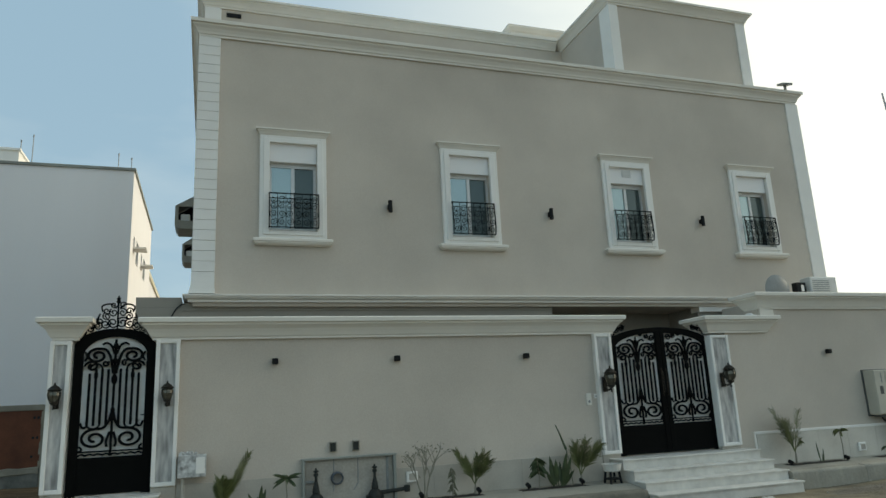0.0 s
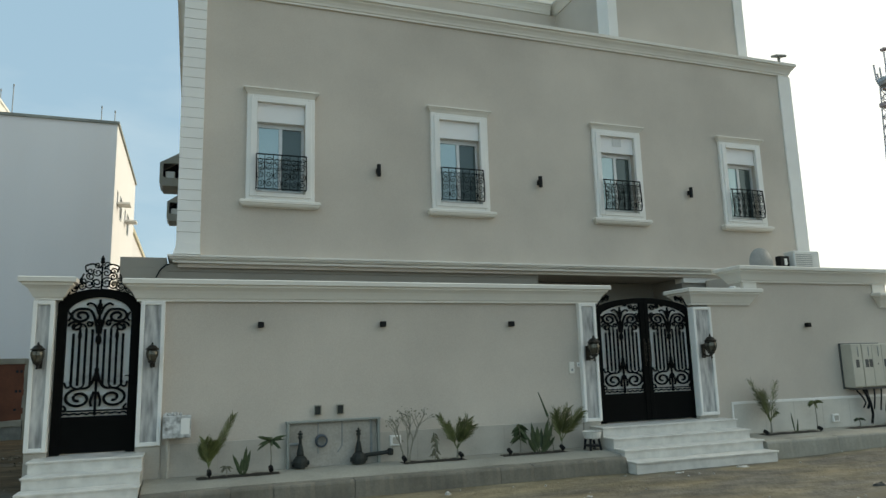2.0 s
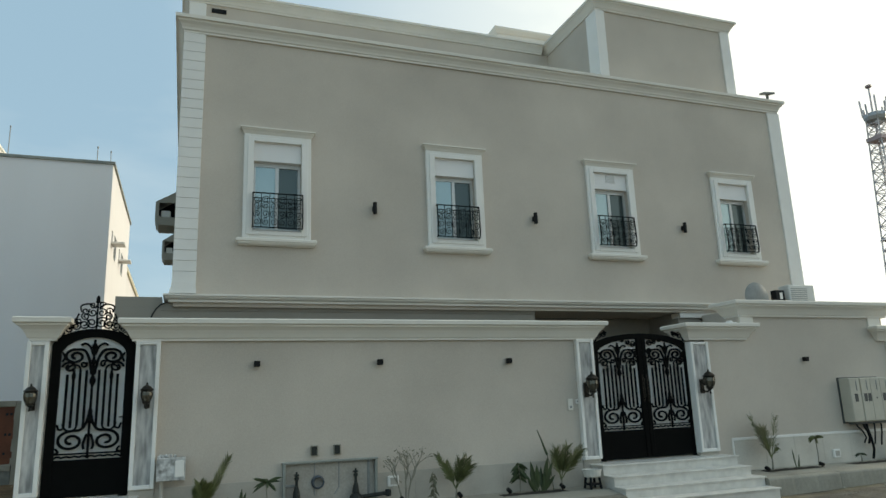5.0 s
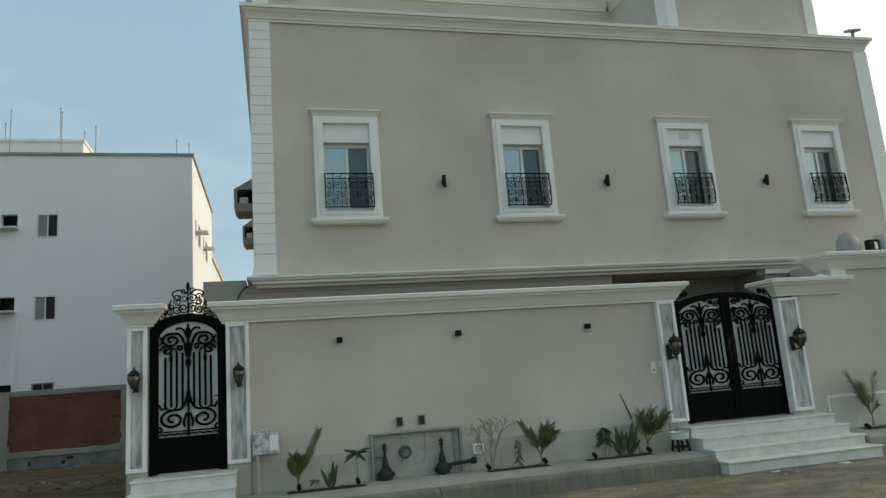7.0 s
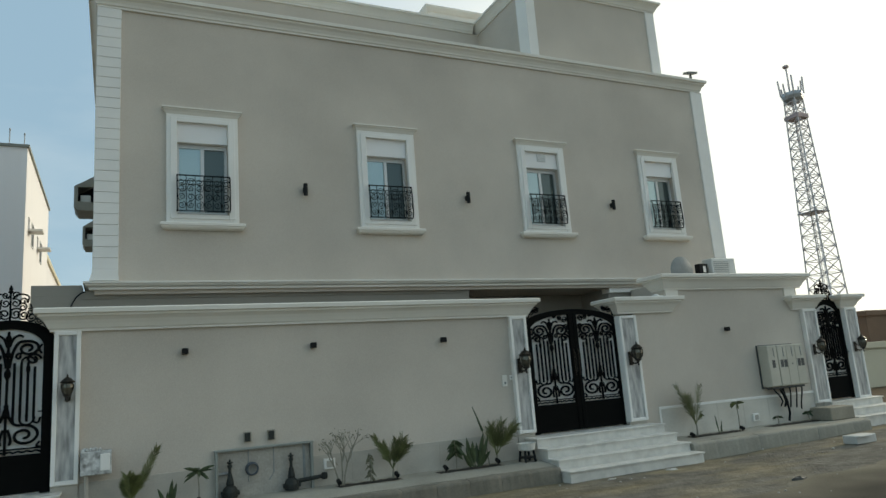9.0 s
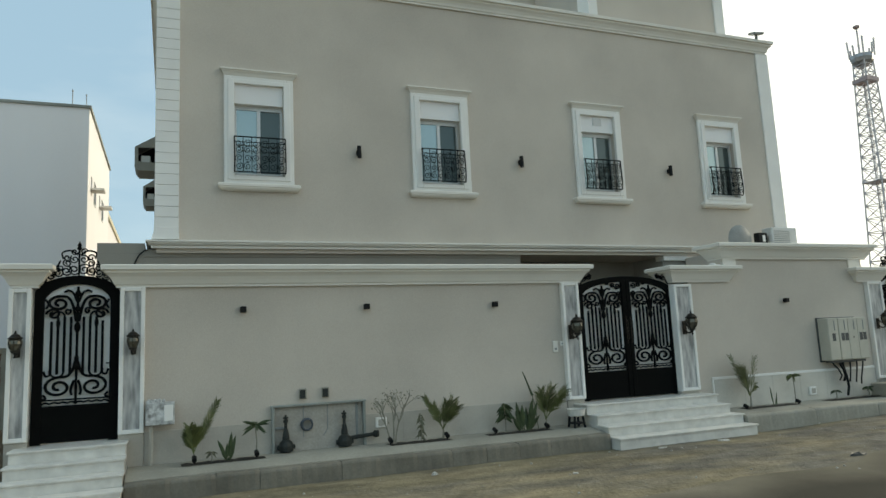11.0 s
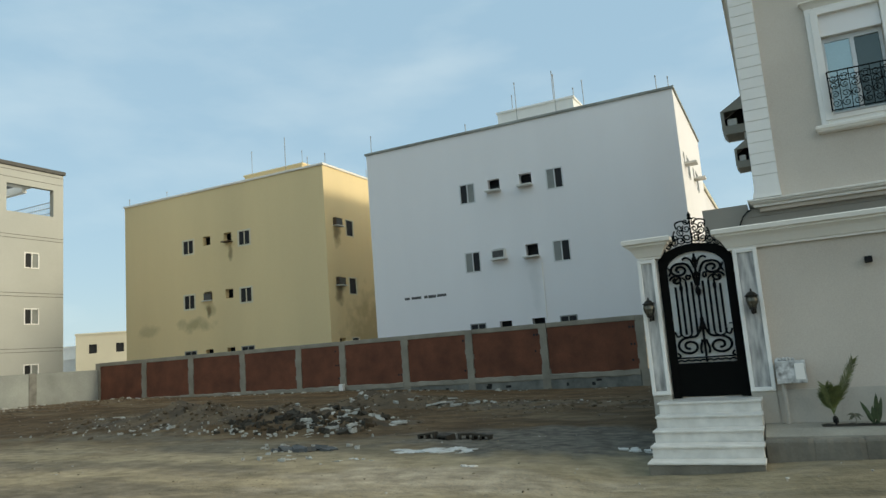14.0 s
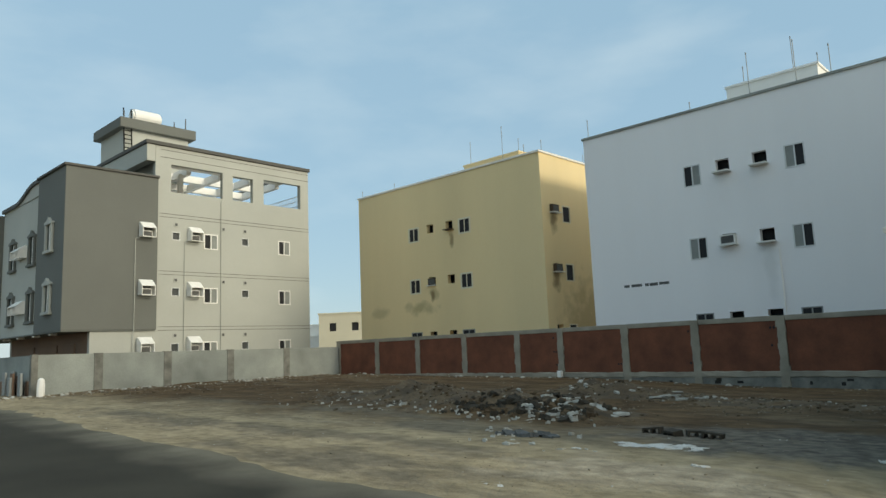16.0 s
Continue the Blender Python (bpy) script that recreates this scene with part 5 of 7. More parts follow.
# ---- fences of the empty plot ----
M_POST = mat("dark_cement", (0.205, 0.198, 0.172), 0.9, vary=0.4, big=2.2, fine=20, bump=0.4, grain=0.3)
red = thing("fence_red", (0, 0, 0), "unfinished red block wall with concrete posts and footing", "fence", kind="structure")
posts = [-35.95, -32.35, -28.95, -25.5, -22.05, -19.55, -16.25, -13.15, -9.87, -6.05]
for i, x in enumerate(posts):
    bm = bmesh.new()
    lv = [-0.4, 0.55] + [0.55 + 0.2 * k for k in range(1, 10)] + [2.56]
    for z0, z1 in zip(lv, lv[1:]):
        box(bm, x - random.uniform(0.13, 0.19), x + random.uniform(0.13, 0.19), 15.94, 16.22, z0, z1)
    part("post", bm, M_CONC, red, "rough toothed concrete post")
for a, b in zip(posts, posts[1:]):
    part("block_panel", boxm(a + 0.15, b - 0.15, 15.99, 16.17, 0.52, 2.38, 0.004), M_BRICK, red, "red hollow block panel")
    for u in (0.5, 0.62):
        # small dark plates paint the shade of holes that are not cut
        for z in (0.85, 1.45, 2.1):
            if a > -23 and random.random() < 0.7:
                part("putlog_hole", boxm(b - u + 0.2, b - u + 0.27, 15.984, 15.99, z, z + 0.08), M_DARK, red)
    part("capping_beam", boxm(a + 0.15, b - 0.15, 15.965, 16.195, 2.381, 2.57, 0.012), M_CONC, red)
    bm, cuts = bmesh.new(), int((b - a - 0.3) / 0.3) + 1
    rows = [[bm.verts.new((a + 0.15 + (b - a - 0.3) * i / cuts, y + random.uniform(-0.015, 0.015), z + random.uniform(-0.03, 0.02))) for i in range(cuts + 1)]
            for y, z in ((15.985, 0.55), (15.93, 0.53), (15.92, 0.36), (15.96, 0.33))]
    for p, q in zip(rows, rows[1:]):
        for i in range(cuts):
            bm.faces.new((p[i], p[i + 1], q[i + 1], q[i]))
    part("footing_ledge", bm, M_CONC, red, "rough pale cement ledge")
    part("footing", boxm(a + 0.15, b - 0.15, 15.96, 16.2, -0.6, 0.515, 0.006), M_POST, red, "dark blotched footing")
    for _ in range(3 if a > -17 else 0):
        u, v = random.uniform(a + 0.5, b - 0.6), random.uniform(0.02, 0.2)
        part("weep_hole", boxm(u, u + random.uniform(0.08, 0.24), 15.95, 15.962, v, v + random.uniform(0.06, 0.13)), M_SOIL, red)
part("return_wall", boxm(-6.0, -5.8, 16.23, 19.0, -0.4, 2.5), M_CONC, red)
grey = thing("fence_grey", (0, 0, 0), "grey cement rendered plot wall with darker posts", "fence", kind="structure")
gpost = [-1.02, 1.70, 5.05, 8.55, 12.12, 15.9]


def fence_top(y):
    return 2.33 - (y + 1.0) * 0.007


for i, y in enumerate(gpost[:-1]):
    w = 0.2 if i else 0.14
    part("post", boxm(-36.12, -35.86, y - w, y + w, -0.1, fence_top(y) + 0.02, 0.01), M_POST, grey)
for a, b in zip(gpost, gpost[1:]):
    bm = bmesh.new()
    vs = [bm.verts.new(p) for p in ((-35.9, a, -0.1), (-35.9, b, -0.1), (-35.9, b, fence_top(b)), (-35.9, a, fence_top(a)),
                                    (-36.08, a, -0.1), (-36.08, b, -0.1), (-36.08, b, fence_top(b)), (-36.08, a, fence_top(a)))]
    for q in ((0, 1, 2, 3), (7, 6, 5, 4), (0, 4, 5, 1), (1, 5, 6, 2), (2, 6, 7, 3), (3, 7, 4, 0)):
        bm.faces.new([vs[k] for k in q])
    part("panel", bm, M_CEM, grey)
part("return_panel", boxm(-46, -36.13, -1.14, -0.96, -0.1, 2.3), M_CEM, grey)

# ---- beige building across the plot ----
GX = -40.5
GDY, GDZ = -1.3, -1.0
gb = thing("apartment_building", (0, GDY, GDZ), "beige and dark grey four-storey building with open roof terrace", "apartment building")
gy0, gy1 = 7.1, 18.4
gh = [(8.55, 11.9, 12.73, 14.4), (12.6, 14.05, 12.73, 14.3), (14.85, 17.75, 12.73, 14.4)]
gw = [(10.66, 11.58), (15.93, 16.84)]
gl = (10.39, 7.08, 3.85)
ghole = gh + [(a, b, z - 0.95, z) for a, b in gw for z in gl] + [(a, a + 0.5, z - 0.55, z - 0.05) for a in (8.65, 13.22) for z in gl]
bm = bmesh.new()
pierced(bm, gy0 + 0.5, gy1, 0.2, 15.45, 0.3, ghole, lambda u, w, z: (GX - w, u, z))
part("east_wall", bm, M_GBLD, gb)
bm = bmesh.new()
box(bm, GX - 14, GX - 0.301, gy1 - 0.3, gy1, 0.2, 12.0)
box(bm, GX - 14, GX - 13.7, 4.2, gy1 - 0.31, 0.2, 13.0)
box(bm, GX - 13.69, GX - 0.301, 8.1, 8.3, 12.26, 15.19)
part("outer_wall", bm, M_GBLD, gb)
part("slab", boxm(GX - 13.69, GX - 0.31, 7.41, gy1 - 0.31, 12.0, 12.25), M_WHITE, gb)
part("slab", boxm(GX - 3.6, GX - 0.31, 7.61, gy1, 15.2, 15.45), M_WHITE, gb)
part("slab", boxm(GX - 13.69, GX - 3.61, 7.61, 10.2, 15.2, 15.45), M_WHITE, gb)
for y in (11.3, 13.6, 15.9, gy1 - 0.3):
    part("roof_beam", boxm(GX - 13.6, GX - 3.61, y, y + 0.3, 14.95, 15.44), M_WHITE, gb)
for x in (5.6, 8.2):
    part("roof_beam", boxm(GX - x - 0.3, GX - x, 10.21, gy1 - 0.31, 14.96, 15.43), M_WHITE, gb)
part("terrace_store", boxm(GX - 5.4, GX - 4.2, 10.4, 13.0, 12.26, 13.45, 0.02), M_WHITE, gb)
part("terrace_store", boxm(GX - 7.4, GX - 6.5, 11.6, 12.7, 12.26, 14.0, 0.02), M_WHITE, gb)
for x, y in ((3.9, 11.0), (7.9, 13.0), (7.9, 16.6)):
    part("terrace_post", boxm(GX - x - 0.15, GX - x + 0.15, y - 0.15, y + 0.15, 12.26, 14.94, 0.01), M_WHITE, gb)
part("terrace_wall", boxm(GX - 13.69, GX - 13.5, 8.35, gy1 - 0.4, 12.26, 13.5), M_WHITE, gb)
part("terrace_wall", boxm(GX - 9.2, GX - 9.0, 8.35, 14.0, 12.26, 15.19), M_WHITE, gb)
part("terrace_column", boxm(GX - 0.7, GX - 0.31, gy1 - 0.4, gy1, 12.26, 15.19), M_GBLD, gb)
bm = bmesh.new()
for z in (13.2, 13.55, 13.9):
    tube(bm, [(GX - 6, gy1 - 0.12, z), (GX - 0.7, gy1 - 0.12, z)], 0.025)
for k in range(28):
    tube(bm, [(GX - 0.8 - k * 0.19, gy1 - 0.12, 12.26), (GX - 0.8 - k * 0.19, gy1 - 0.12, 13.9)], 0.012)
part("terrace_rail", bm, M_GALV, gb)
# no rooms here: a dark sheet gives the openings their shade
part("dark_sheet", boxm(GX - 0.7, GX - 0.65, 7.3, gy1 - 0.4, 0.3, 11.95), M_DARK, gb)
part("base_wall", boxm(GX - 0.3, GX, 4.2, gy0 + 0.498, 0.2, 4.60), M_GBLD, gb)
# dark brown also holds the painted shade under the projecting wing
part("base_front", boxm(GX - 13.69, GX - 0.301, 4.2, 4.5, 0.2, 4.52), M_BROWN, gb, "brown ground floor front, wing shade in its colour")
for x0, x1, y0, y1 in ((GX - 14.1, GX + 0.12, gy0 - 0.12, gy0 + 0.5), (GX - 0.4, GX + 0.12, gy0 + 0.501, gy1 + 0.1), (GX - 14.1, GX - 0.401, gy1 - 0.2, gy1 + 0.1)):
    part("roof_edge", boxm(x0, x1, y0, y1, 15.452, 15.68, 0.02), M_GTRIM, gb, "dark roof edge")
part("roof_fascia", boxm(GX - 14.0, GX + 0.02, gy0 - 0.02, gy0 + 0.48, 14.44, 15.45, 0.01), M_GBLD, gb)
# uncut grooves: thin dark strips paint their shade on the wall
for z in (15.2, 14.75, 11.35, 11.15, 7.95, 7.75, 4.72, 4.52):
    part("shadow_groove", boxm(GX - 0.01, GX + 0.012, gy0 + 0.8, gy1, z + 0.02, z + 0.045), M_GTRIM, gb)
for y, x, z0, z1 in ((11.78, 0.05, 0.4, 12.5), (9.42, 0.05, 0.4, 9.8), (6.45, 0.17, 0.9, 9.75)):
    bm = bmesh.new()
    tube(bm, [(GX + x, y, z0), (GX + x, y, z1), (GX + x, y + (0.25 if z1 < 12 else 0.0), z1 + 0.05)], 0.026, 6)
    part("drain_pipe", bm, M_GBLD, gb)
for y in (8.9, 11.95, 13.47):
    for z in gl:
        v = part("vent_cover", boxm(GX, GX + 0.03, y - 0.14, y + 0.14, z + 0.25, z + 0.53, 0.006), M_GBLD, gb)
        part("vent_hole", boxm(GX + 0.03, GX + 0.034, y - 0.08, y + 0.08, z + 0.31, z + 0.47), M_ACD, v)
# dark projecting wing over the street
part("dark_wing", boxm(-44.77, GX + 0.12, 2.73, 7.75, 4.60, 13.4, 0.02), M_GDARK, gb, "dark grey projecting wing")
part("wing_edge", boxm(-44.85, GX + 0.22, 2.61, 7.8, 13.401, 13.55, 0.03), M_GTRIM, gb)
part("pale_bay", boxm(-52.6, -44.78, 3.05, 7.0, 4.60, 12.7, 0.02), M_GBLD, gb)
bm = bmesh.new()
n = 16
pts = [(-52.6 + 7.82 * i / n, 12.7 + 0.75 * smooth_step(0.35, 0.8, i / n)) for i in range(n + 1)]
prism(bm, [(-52.6, 12.69), *pts, (-44.78, 12.69)], 3.0, 3.4)
part("curved_gable", bm, M_GBLD, gb)
bm = bmesh.new()
strip(bm, [(x, z + 0.22) for x, z in pts], pts, 2.88, 3.45)
part("gable_edge", bm, M_GTRIM, gb)
part("dark_wing", boxm(-60.0, -52.61, 2.73, 7.0, 4.60, 12.6, 0.02), M_GDARK, gb)
part("wing_soffit", boxm(-60.0, GX + 0.1, 2.75, 7.7, 4.53, 4.598), M_GDARK, gb)
for k in range(5):
    part("soffit_lamp", boxm(-54 + k * 2.8, -53.65 + k * 2.8, 2.9, 3.25, 4.42, 4.53, 0.02), M_WHITE, gb)
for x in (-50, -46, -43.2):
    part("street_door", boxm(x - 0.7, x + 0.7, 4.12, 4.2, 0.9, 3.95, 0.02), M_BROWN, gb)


def east_window(parent, a, b, z0, z1):
    w = part("window", bmesh.new(), M_WHITE, parent)
    bm = bmesh.new()
    f, m = 0.06, (a + b) / 2
    for q0, q1, r0, r1 in ((a, b, z0, z0 + f), (a, b, z1 - f, z1), (a, a + f, z0 + f, z1 - f), (b - f, b, z0 + f, z1 - f), (m - f / 2, m + f / 2, z0 + f, z1 - f)):
        box(bm, GX - 0.06, GX + 0.03, q0, q1, r0, r1)
    bm.to_mesh(w.data)
    bm.free()
    part("pane", boxm(GX - 0.04, GX - 0.03, a + f, m - f / 2, z0 + f, z1 - f), M_DARK, w)
    part("pane", boxm(GX - 0.03, GX - 0.02, m + f / 2, b - f, z0 + f, z1 - f), M_FROST, w)


for a, b in gw:
    for z in gl:
        east_window(gb, a, b, z - 0.95, z)
for a in (8.65, 13.22):
    for z in gl:
        w = part("bathroom_window", boxm(GX - 0.14, GX - 0.12, a + 0.04, a + 0.46, z - 0.51, z - 0.09), M_SCREEN, gb)
        bm = bmesh.new()
        for q0, q1, r0, r1 in ((a, a + 0.5, z - 0.55, z - 0.51), (a, a + 0.5, z - 0.09, z - 0.05), (a, a + 0.04, z - 0.51, z - 0.09), (a + 0.46, a + 0.5, z - 0.51, z - 0.09)):
            box(bm, GX - 0.15, GX + 0.015, q0, q1, r0, r1)
        part("frame", bm, M_ALU, w)
for y in (10.0, 7.05):
    for z in gl:
        air_conditioner(GX + (0.12 if y < 8 else 0.0), y + GDY, z - 0.55 + GDZ, 90, True, 0.88)
def arched_window(c, y, z, w, h, frame_mat):
    """A narrow window in a moulded surround with a pointed head and a sill."""
    o = part("arched_window", boxm(c - w, c + w, y - 0.03, y, z - h, z + h), M_GLASSD, gb)
    for s in (-1, 1):
        part("jamb", boxm(c + s * (w + 0.09) - 0.09, c + s * (w + 0.09) + 0.09, y - 0.14, y, z - h, z + h, 0.02), frame_mat, o)
    bm = bmesh.new()
    prism(bm, [(c - w - 0.28, z + h + 0.001), (c + w + 0.28, z + h + 0.001), (c + w + 0.22, z + h + 0.12), (c + w * 0.5, z + h + 0.22), (c, z + h + 0.40),
               (c - w * 0.5, z + h + 0.22), (c - w - 0.22, z + h + 0.12)], y - 0.16, y)
    part("head", bm, frame_mat, o)
    part("sill", boxm(c - w - 0.3, c + w + 0.3, y - 0.18, y, z - h - 0.16, z - h - 0.001, 0.02), frame_mat, o)
    part("mullion", boxm(c - 0.03, c + 0.03, y - 0.05, y - 0.031, z - h, z + h), M_WHITE, o)


for z in (9.55, 6.2):
    arched_window(-42.5, 2.73, z + 0.2, 0.38, 0.72, M_GBLD)
    for x in (-46.5, -50.2):
        arched_window(x, 3.05, z, 0.40, 0.80, M_GDARK)
    for x in (-47.95, -48.85):
        air_conditioner(x, 3.05 + GDY, z - 0.30 + GDZ, 0, True, 0.80)
# roof room with water tank
bm = bmesh.new()
box(bm, -51.1, -47.2, 8.4, 12.9, 15.4, 18.3)
part("roof_room", bm, M_GBLD, gb)
part("roof_room_edge", boxm(-51.5, -46.8, 8.0, 13.3, 18.301, 18.98, 0.03), M_GDARK, gb)
for x, y, h in ((-47.0, 12.6, 0.8), (-47.3, 11.9, 0.5), (-47.0, 8.3, 0.5)):
    bm = bmesh.new()
    tube(bm, [(x, y, 18.98), (x, y, 18.98 + h)], 0.04, 5)
    part("starter_bar", bm, M_GTRIM, gb)
tank = thing("water_tank", (-48.1, 10.2 + GDY, 19.05 + GDZ), "white plastic water tank lying on a roof", "water tank")
bm = bmesh.new()
r = bmesh.ops.create_cone(bm, cap_ends=True, segments=20, radius1=0.50, radius2=0.50, depth=2.0, matrix=pose(0, 0, 0.55, 90, 0, 0))
bmesh.ops.bevel(bm, geom=[e for e in bm.edges if len({round(v.co.y, 3) for v in e.verts}) == 1], offset=0.12, segments=2, affect='EDGES')
part("barrel", bm, M_WHITE, tank, smooth=False)
for y in (-0.6, 0.6):
    part("cradle", boxm(-0.35, 0.35, y - 0.08, y + 0.08, -0.07, 0.12, 0.01), M_CEM, tank)
lad = thing("roof_ladder", (-46.75, 8.3 + GDY, 15.7 + GDZ), "dark steel ladder against the roof room", "ladder")
bm = bmesh.new()
for s in (0, 0.5):
    tube(bm, [(0, s, 0), (-0.35, s, 4.0)], 0.045)
for k in range(11):
    tube(bm, [(-0.026 * k, 0, 0.3 + k * 0.3), (-0.026 * k, 0.5, 0.3 + k * 0.3)], 0.035)
part("rails_and_rungs", bm, M_IRON, lad)

# ---- stains and painted shade on the neighbouring walls ----
def stain_shade(m, cx, cz, rx, rz, color, amount, side=False):
    """Damp stain or painted shade on a wall: a soft patch broken up by noise."""
    n, l = m.node_tree.nodes, m.node_tree.links
    b = n["Principled BSDF"]
    src = b.inputs["Base Color"].links[0].from_socket
    geo = n.new("ShaderNodeNewGeometry")
    mp = n.new("ShaderNodeMapping")
    mp.inputs["Location"].default_value = (0, -cx / rx, -cz / rz) if side else (-cx / rx, 0, -cz / rz)
    mp.inputs["Scale"].default_value = (0, 1 / rx, 1 / rz) if side else (1 / rx, 0, 1 / rz)
    l.new(geo.outputs["Position"], mp.inputs["Vector"])
    ln = n.new("ShaderNodeVectorMath")
    ln.operation = 'LENGTH'
    l.new(mp.outputs["Vector"], ln.inputs[0])
    nz = n.new("ShaderNodeTexNoise")
    nz.inputs["Scale"].default_value, nz.inputs["Detail"].default_value = 1.6, 6
    l.new(geo.outputs["Position"], nz.inputs["Vector"])
    ad = n.new("ShaderNodeMath")
    ad.operation = 'MULTIPLY_ADD'
    l.new(nz.outputs["Fac"], ad.inputs[0])
    ad.inputs[1].default_value = 1.6
    l.new(ln.outputs["Value"], ad.inputs[2])
    rp = n.new("ShaderNodeMapRange")
    rp.inputs["From Min"].default_value, rp.inputs["From Max"].default_value = 1.75, 1.1
    rp.inputs["To Min"].default_value, rp.inputs["To Max"].default_value = 0.0, amount
    l.new(ad.outputs["Value"], rp.inputs["Value"])
    mx = n.new("ShaderNodeMix")
    mx.data_type = 'RGBA'
    l.new(rp.outputs["Result"], mx.inputs["Factor"])
    l.new(src, mx.inputs["A"])
    mx.inputs["B"].default_value = (*color, 1)
    l.new(mx.outputs["Result"], b.inputs["Base Color"])


stain_shade(M_YBLD, -33.3, 4.5, 1.8, 0.55, (0.34, 0.26, 0.13), 0.6)
stain_shade(M_YBLD, -37.0, 4.4, 1.3, 0.45, (0.38, 0.29, 0.15), 0.45)
stain_shade(M_YBLD, -31.9, 5.3, 0.5, 0.5, (0.34, 0.26, 0.13), 0.5)
for x, z, k in ((-30.2, 9.3, 0.7), (-32.06, 5.9, 0.8)):
    stain_shade(M_YBLD, x, z - 0.8, 0.24, 0.55, (0.20, 0.13, 0.06), k)
for z in yb_levels[:2]:
    stain_shade(M_YBLD, 21.55, z - 0.9, 0.5, 0.9, (0.16, 0.10, 0.05), 0.75, True)
# broad low patch: dirt plus painted shade of the white block
stain_shade(M_YBLD, 24.5, 3.0, 3.2, 3.4, (0.42, 0.30, 0.15), 0.6, True)
stain_shade(M_WBLD, -11.08, 4.8, 0.35, 1.6, (0.60, 0.60, 0.58), 0.35)

# faded marks that once were letters, on the white block
marks = thing("painted_marks", (0, 0, 0), "faded dark lettering worn to bars on the white wall", "lettering")
mx_ = -17.9
for wd, gap in ((0.28, 0.1), (0.55, 0.16), (0.18, 0.05), (0.42, 0.06), (0.50, 0.0)):
    part("bar", boxm(mx_, mx_ + wd, 19.29, 19.297, 4.38 + random.uniform(-0.03, 0.03), 4.38 + 0.13, 0.0), M_ACD, marks)
    mx_ += wd + gap
drain = thing("drain_pipe", (-10.65, 19.22, 2.4), "thin grey drain pipe down the white wall", "pipe")
bm = bmesh.new()
tube(bm, [(0, 0, 0), (0, 0, 3.0)], 0.03, 6)
part("pipe", bm, M_WHITE, drain)

# ---- things fixed to the villa ----
def ac_cage(y, z, s, wide):
    """A sheet housing on the side wall: sloping roof, open end, the unit inside."""
    c = thing("air_conditioner_housing", (HX0 + 0.02, y, z), "beige sheet air conditioner housing with sloping roof on the side wall", "housing", "air conditioner housings")
    c.scale = (wide, s, s)
    bm = bmesh.new()
    outer = [(0.0, 0.0), (-0.40, 0.0), (-0.46, 0.10), (-0.46, 0.62), (0.0, 1.02), (0.0, 0.0)]
    inner = [(-0.04, 0.22), (-0.32, 0.22), (-0.40, 0.24), (-0.40, 0.60), (-0.04, 0.62), (-0.04, 0.22)]
    strip(bm, outer, inner, 0.0, 0.04)
    strip(bm, outer, [(x * 0.96 - 0.005, 0.02 + k * 0.96) for x, k in outer], 0.041, 0.9)
    part("shell", bm, M_CAGE, c)
    bm = bmesh.new()
    prism(bm, [(-0.02, 0.03), (-0.40, 0.03), (-0.44, 0.10), (-0.44, 0.60), (-0.02, 0.96)], 0.80, 0.84)
    # dark plate paints the shade inside the housing
    part("back", bm, M_DARK, c, "dark plate for the shade inside the housing")
    part("unit", boxm(-0.36, -0.20, 0.10, 0.75, 0.05, 0.42, 0.01), M_ACW, c, "white air conditioner casing")
    bm = bmesh.new()
    tube(bm, [(-0.10, 0.1, 0.0), (-0.10, 0.1, -0.16), (0.0, 0.1, -0.16)], 0.018, 6)
    part("drain_hose", bm, M_ACW, c)


M_CAGE = mat("beige_sheet", (0.30, 0.28, 0.235), 0.6, vary=0.1, big=3, bump=0.05)
ac_cage(9.0, 7.02, 1.06, 1.5)
ac_cage(9.0, 6.05, 0.85, 1.02)

cable = thing("loose_cable", (0, 0, 0), "black cable looping down over the ground floor roof edge", "cable")
bm = bmesh.new()
tube(bm, [(-1.40, 2.07, 3.82), (-1.46, 2.06, 3.80), (-1.54, 2.07, 3.72), (-1.60, 2.08, 3.60), (-1.63, 2.10, 3.44)], 0.013, 6)
part("cord", bm, M_BLACKP, cable)

flood = thing("floodlight", (12.98, 1.95, 9.375), "grey floodlight on the roof cornice", "floodlight")
head = part("head", boxm(-0.17, 0.17, -0.10, 0.10, -0.03, 0.03, 0.01), M_PIPE, flood)
head.matrix_basis = pose(0, -0.12, 0.15, 14, -6, 0)
part("bracket", boxm(-0.03, 0.03, -0.14, -0.09, 0.0, 0.125, 0.005), M_PIPE, flood)

tagged(link("ledge", boxm(10.2, 13.3, 0.75, 2.05, 0.6, 3.70, 0.01), M_WALL), "low outbuilding behind the boundary wall", "outbuilding", kind="structure")
dish = thing("satellite_dish", (10.98, 1.2, 3.70), "grey satellite dish behind the boundary wall", "satellite dish")
bm = bmesh.new()
rings = []
for k in range(6):
    rad = 0.34 * k / 5
    rings.append([bm.verts.new((max(rad, 0.002) * math.cos(a), -0.16 + 0.5 * rad * rad, 0.30 + max(rad, 0.002) * math.sin(a))) for a in [2 * math.pi * i / 24 for i in range(24)]])
for a, b in zip(rings, rings[1:]):
    for i in range(24):
        bm.faces.new((a[i], a[(i + 1) % 24], b[(i + 1) % 24], b[i]))
part("reflector", bm, M_PIPE, dish, smooth=True)
bm = bmesh.new()
tube(bm, [(0, 0, 0), (0, 0, 0.3), (0, -0.14, 0.3)], 0.025, 6)
part("mast", bm, M_GALV, dish)
outdoor = thing("outdoor_unit", (12.28, 1.2, 3.72), "grey air conditioner outdoor unit behind the wall", "air conditioner")
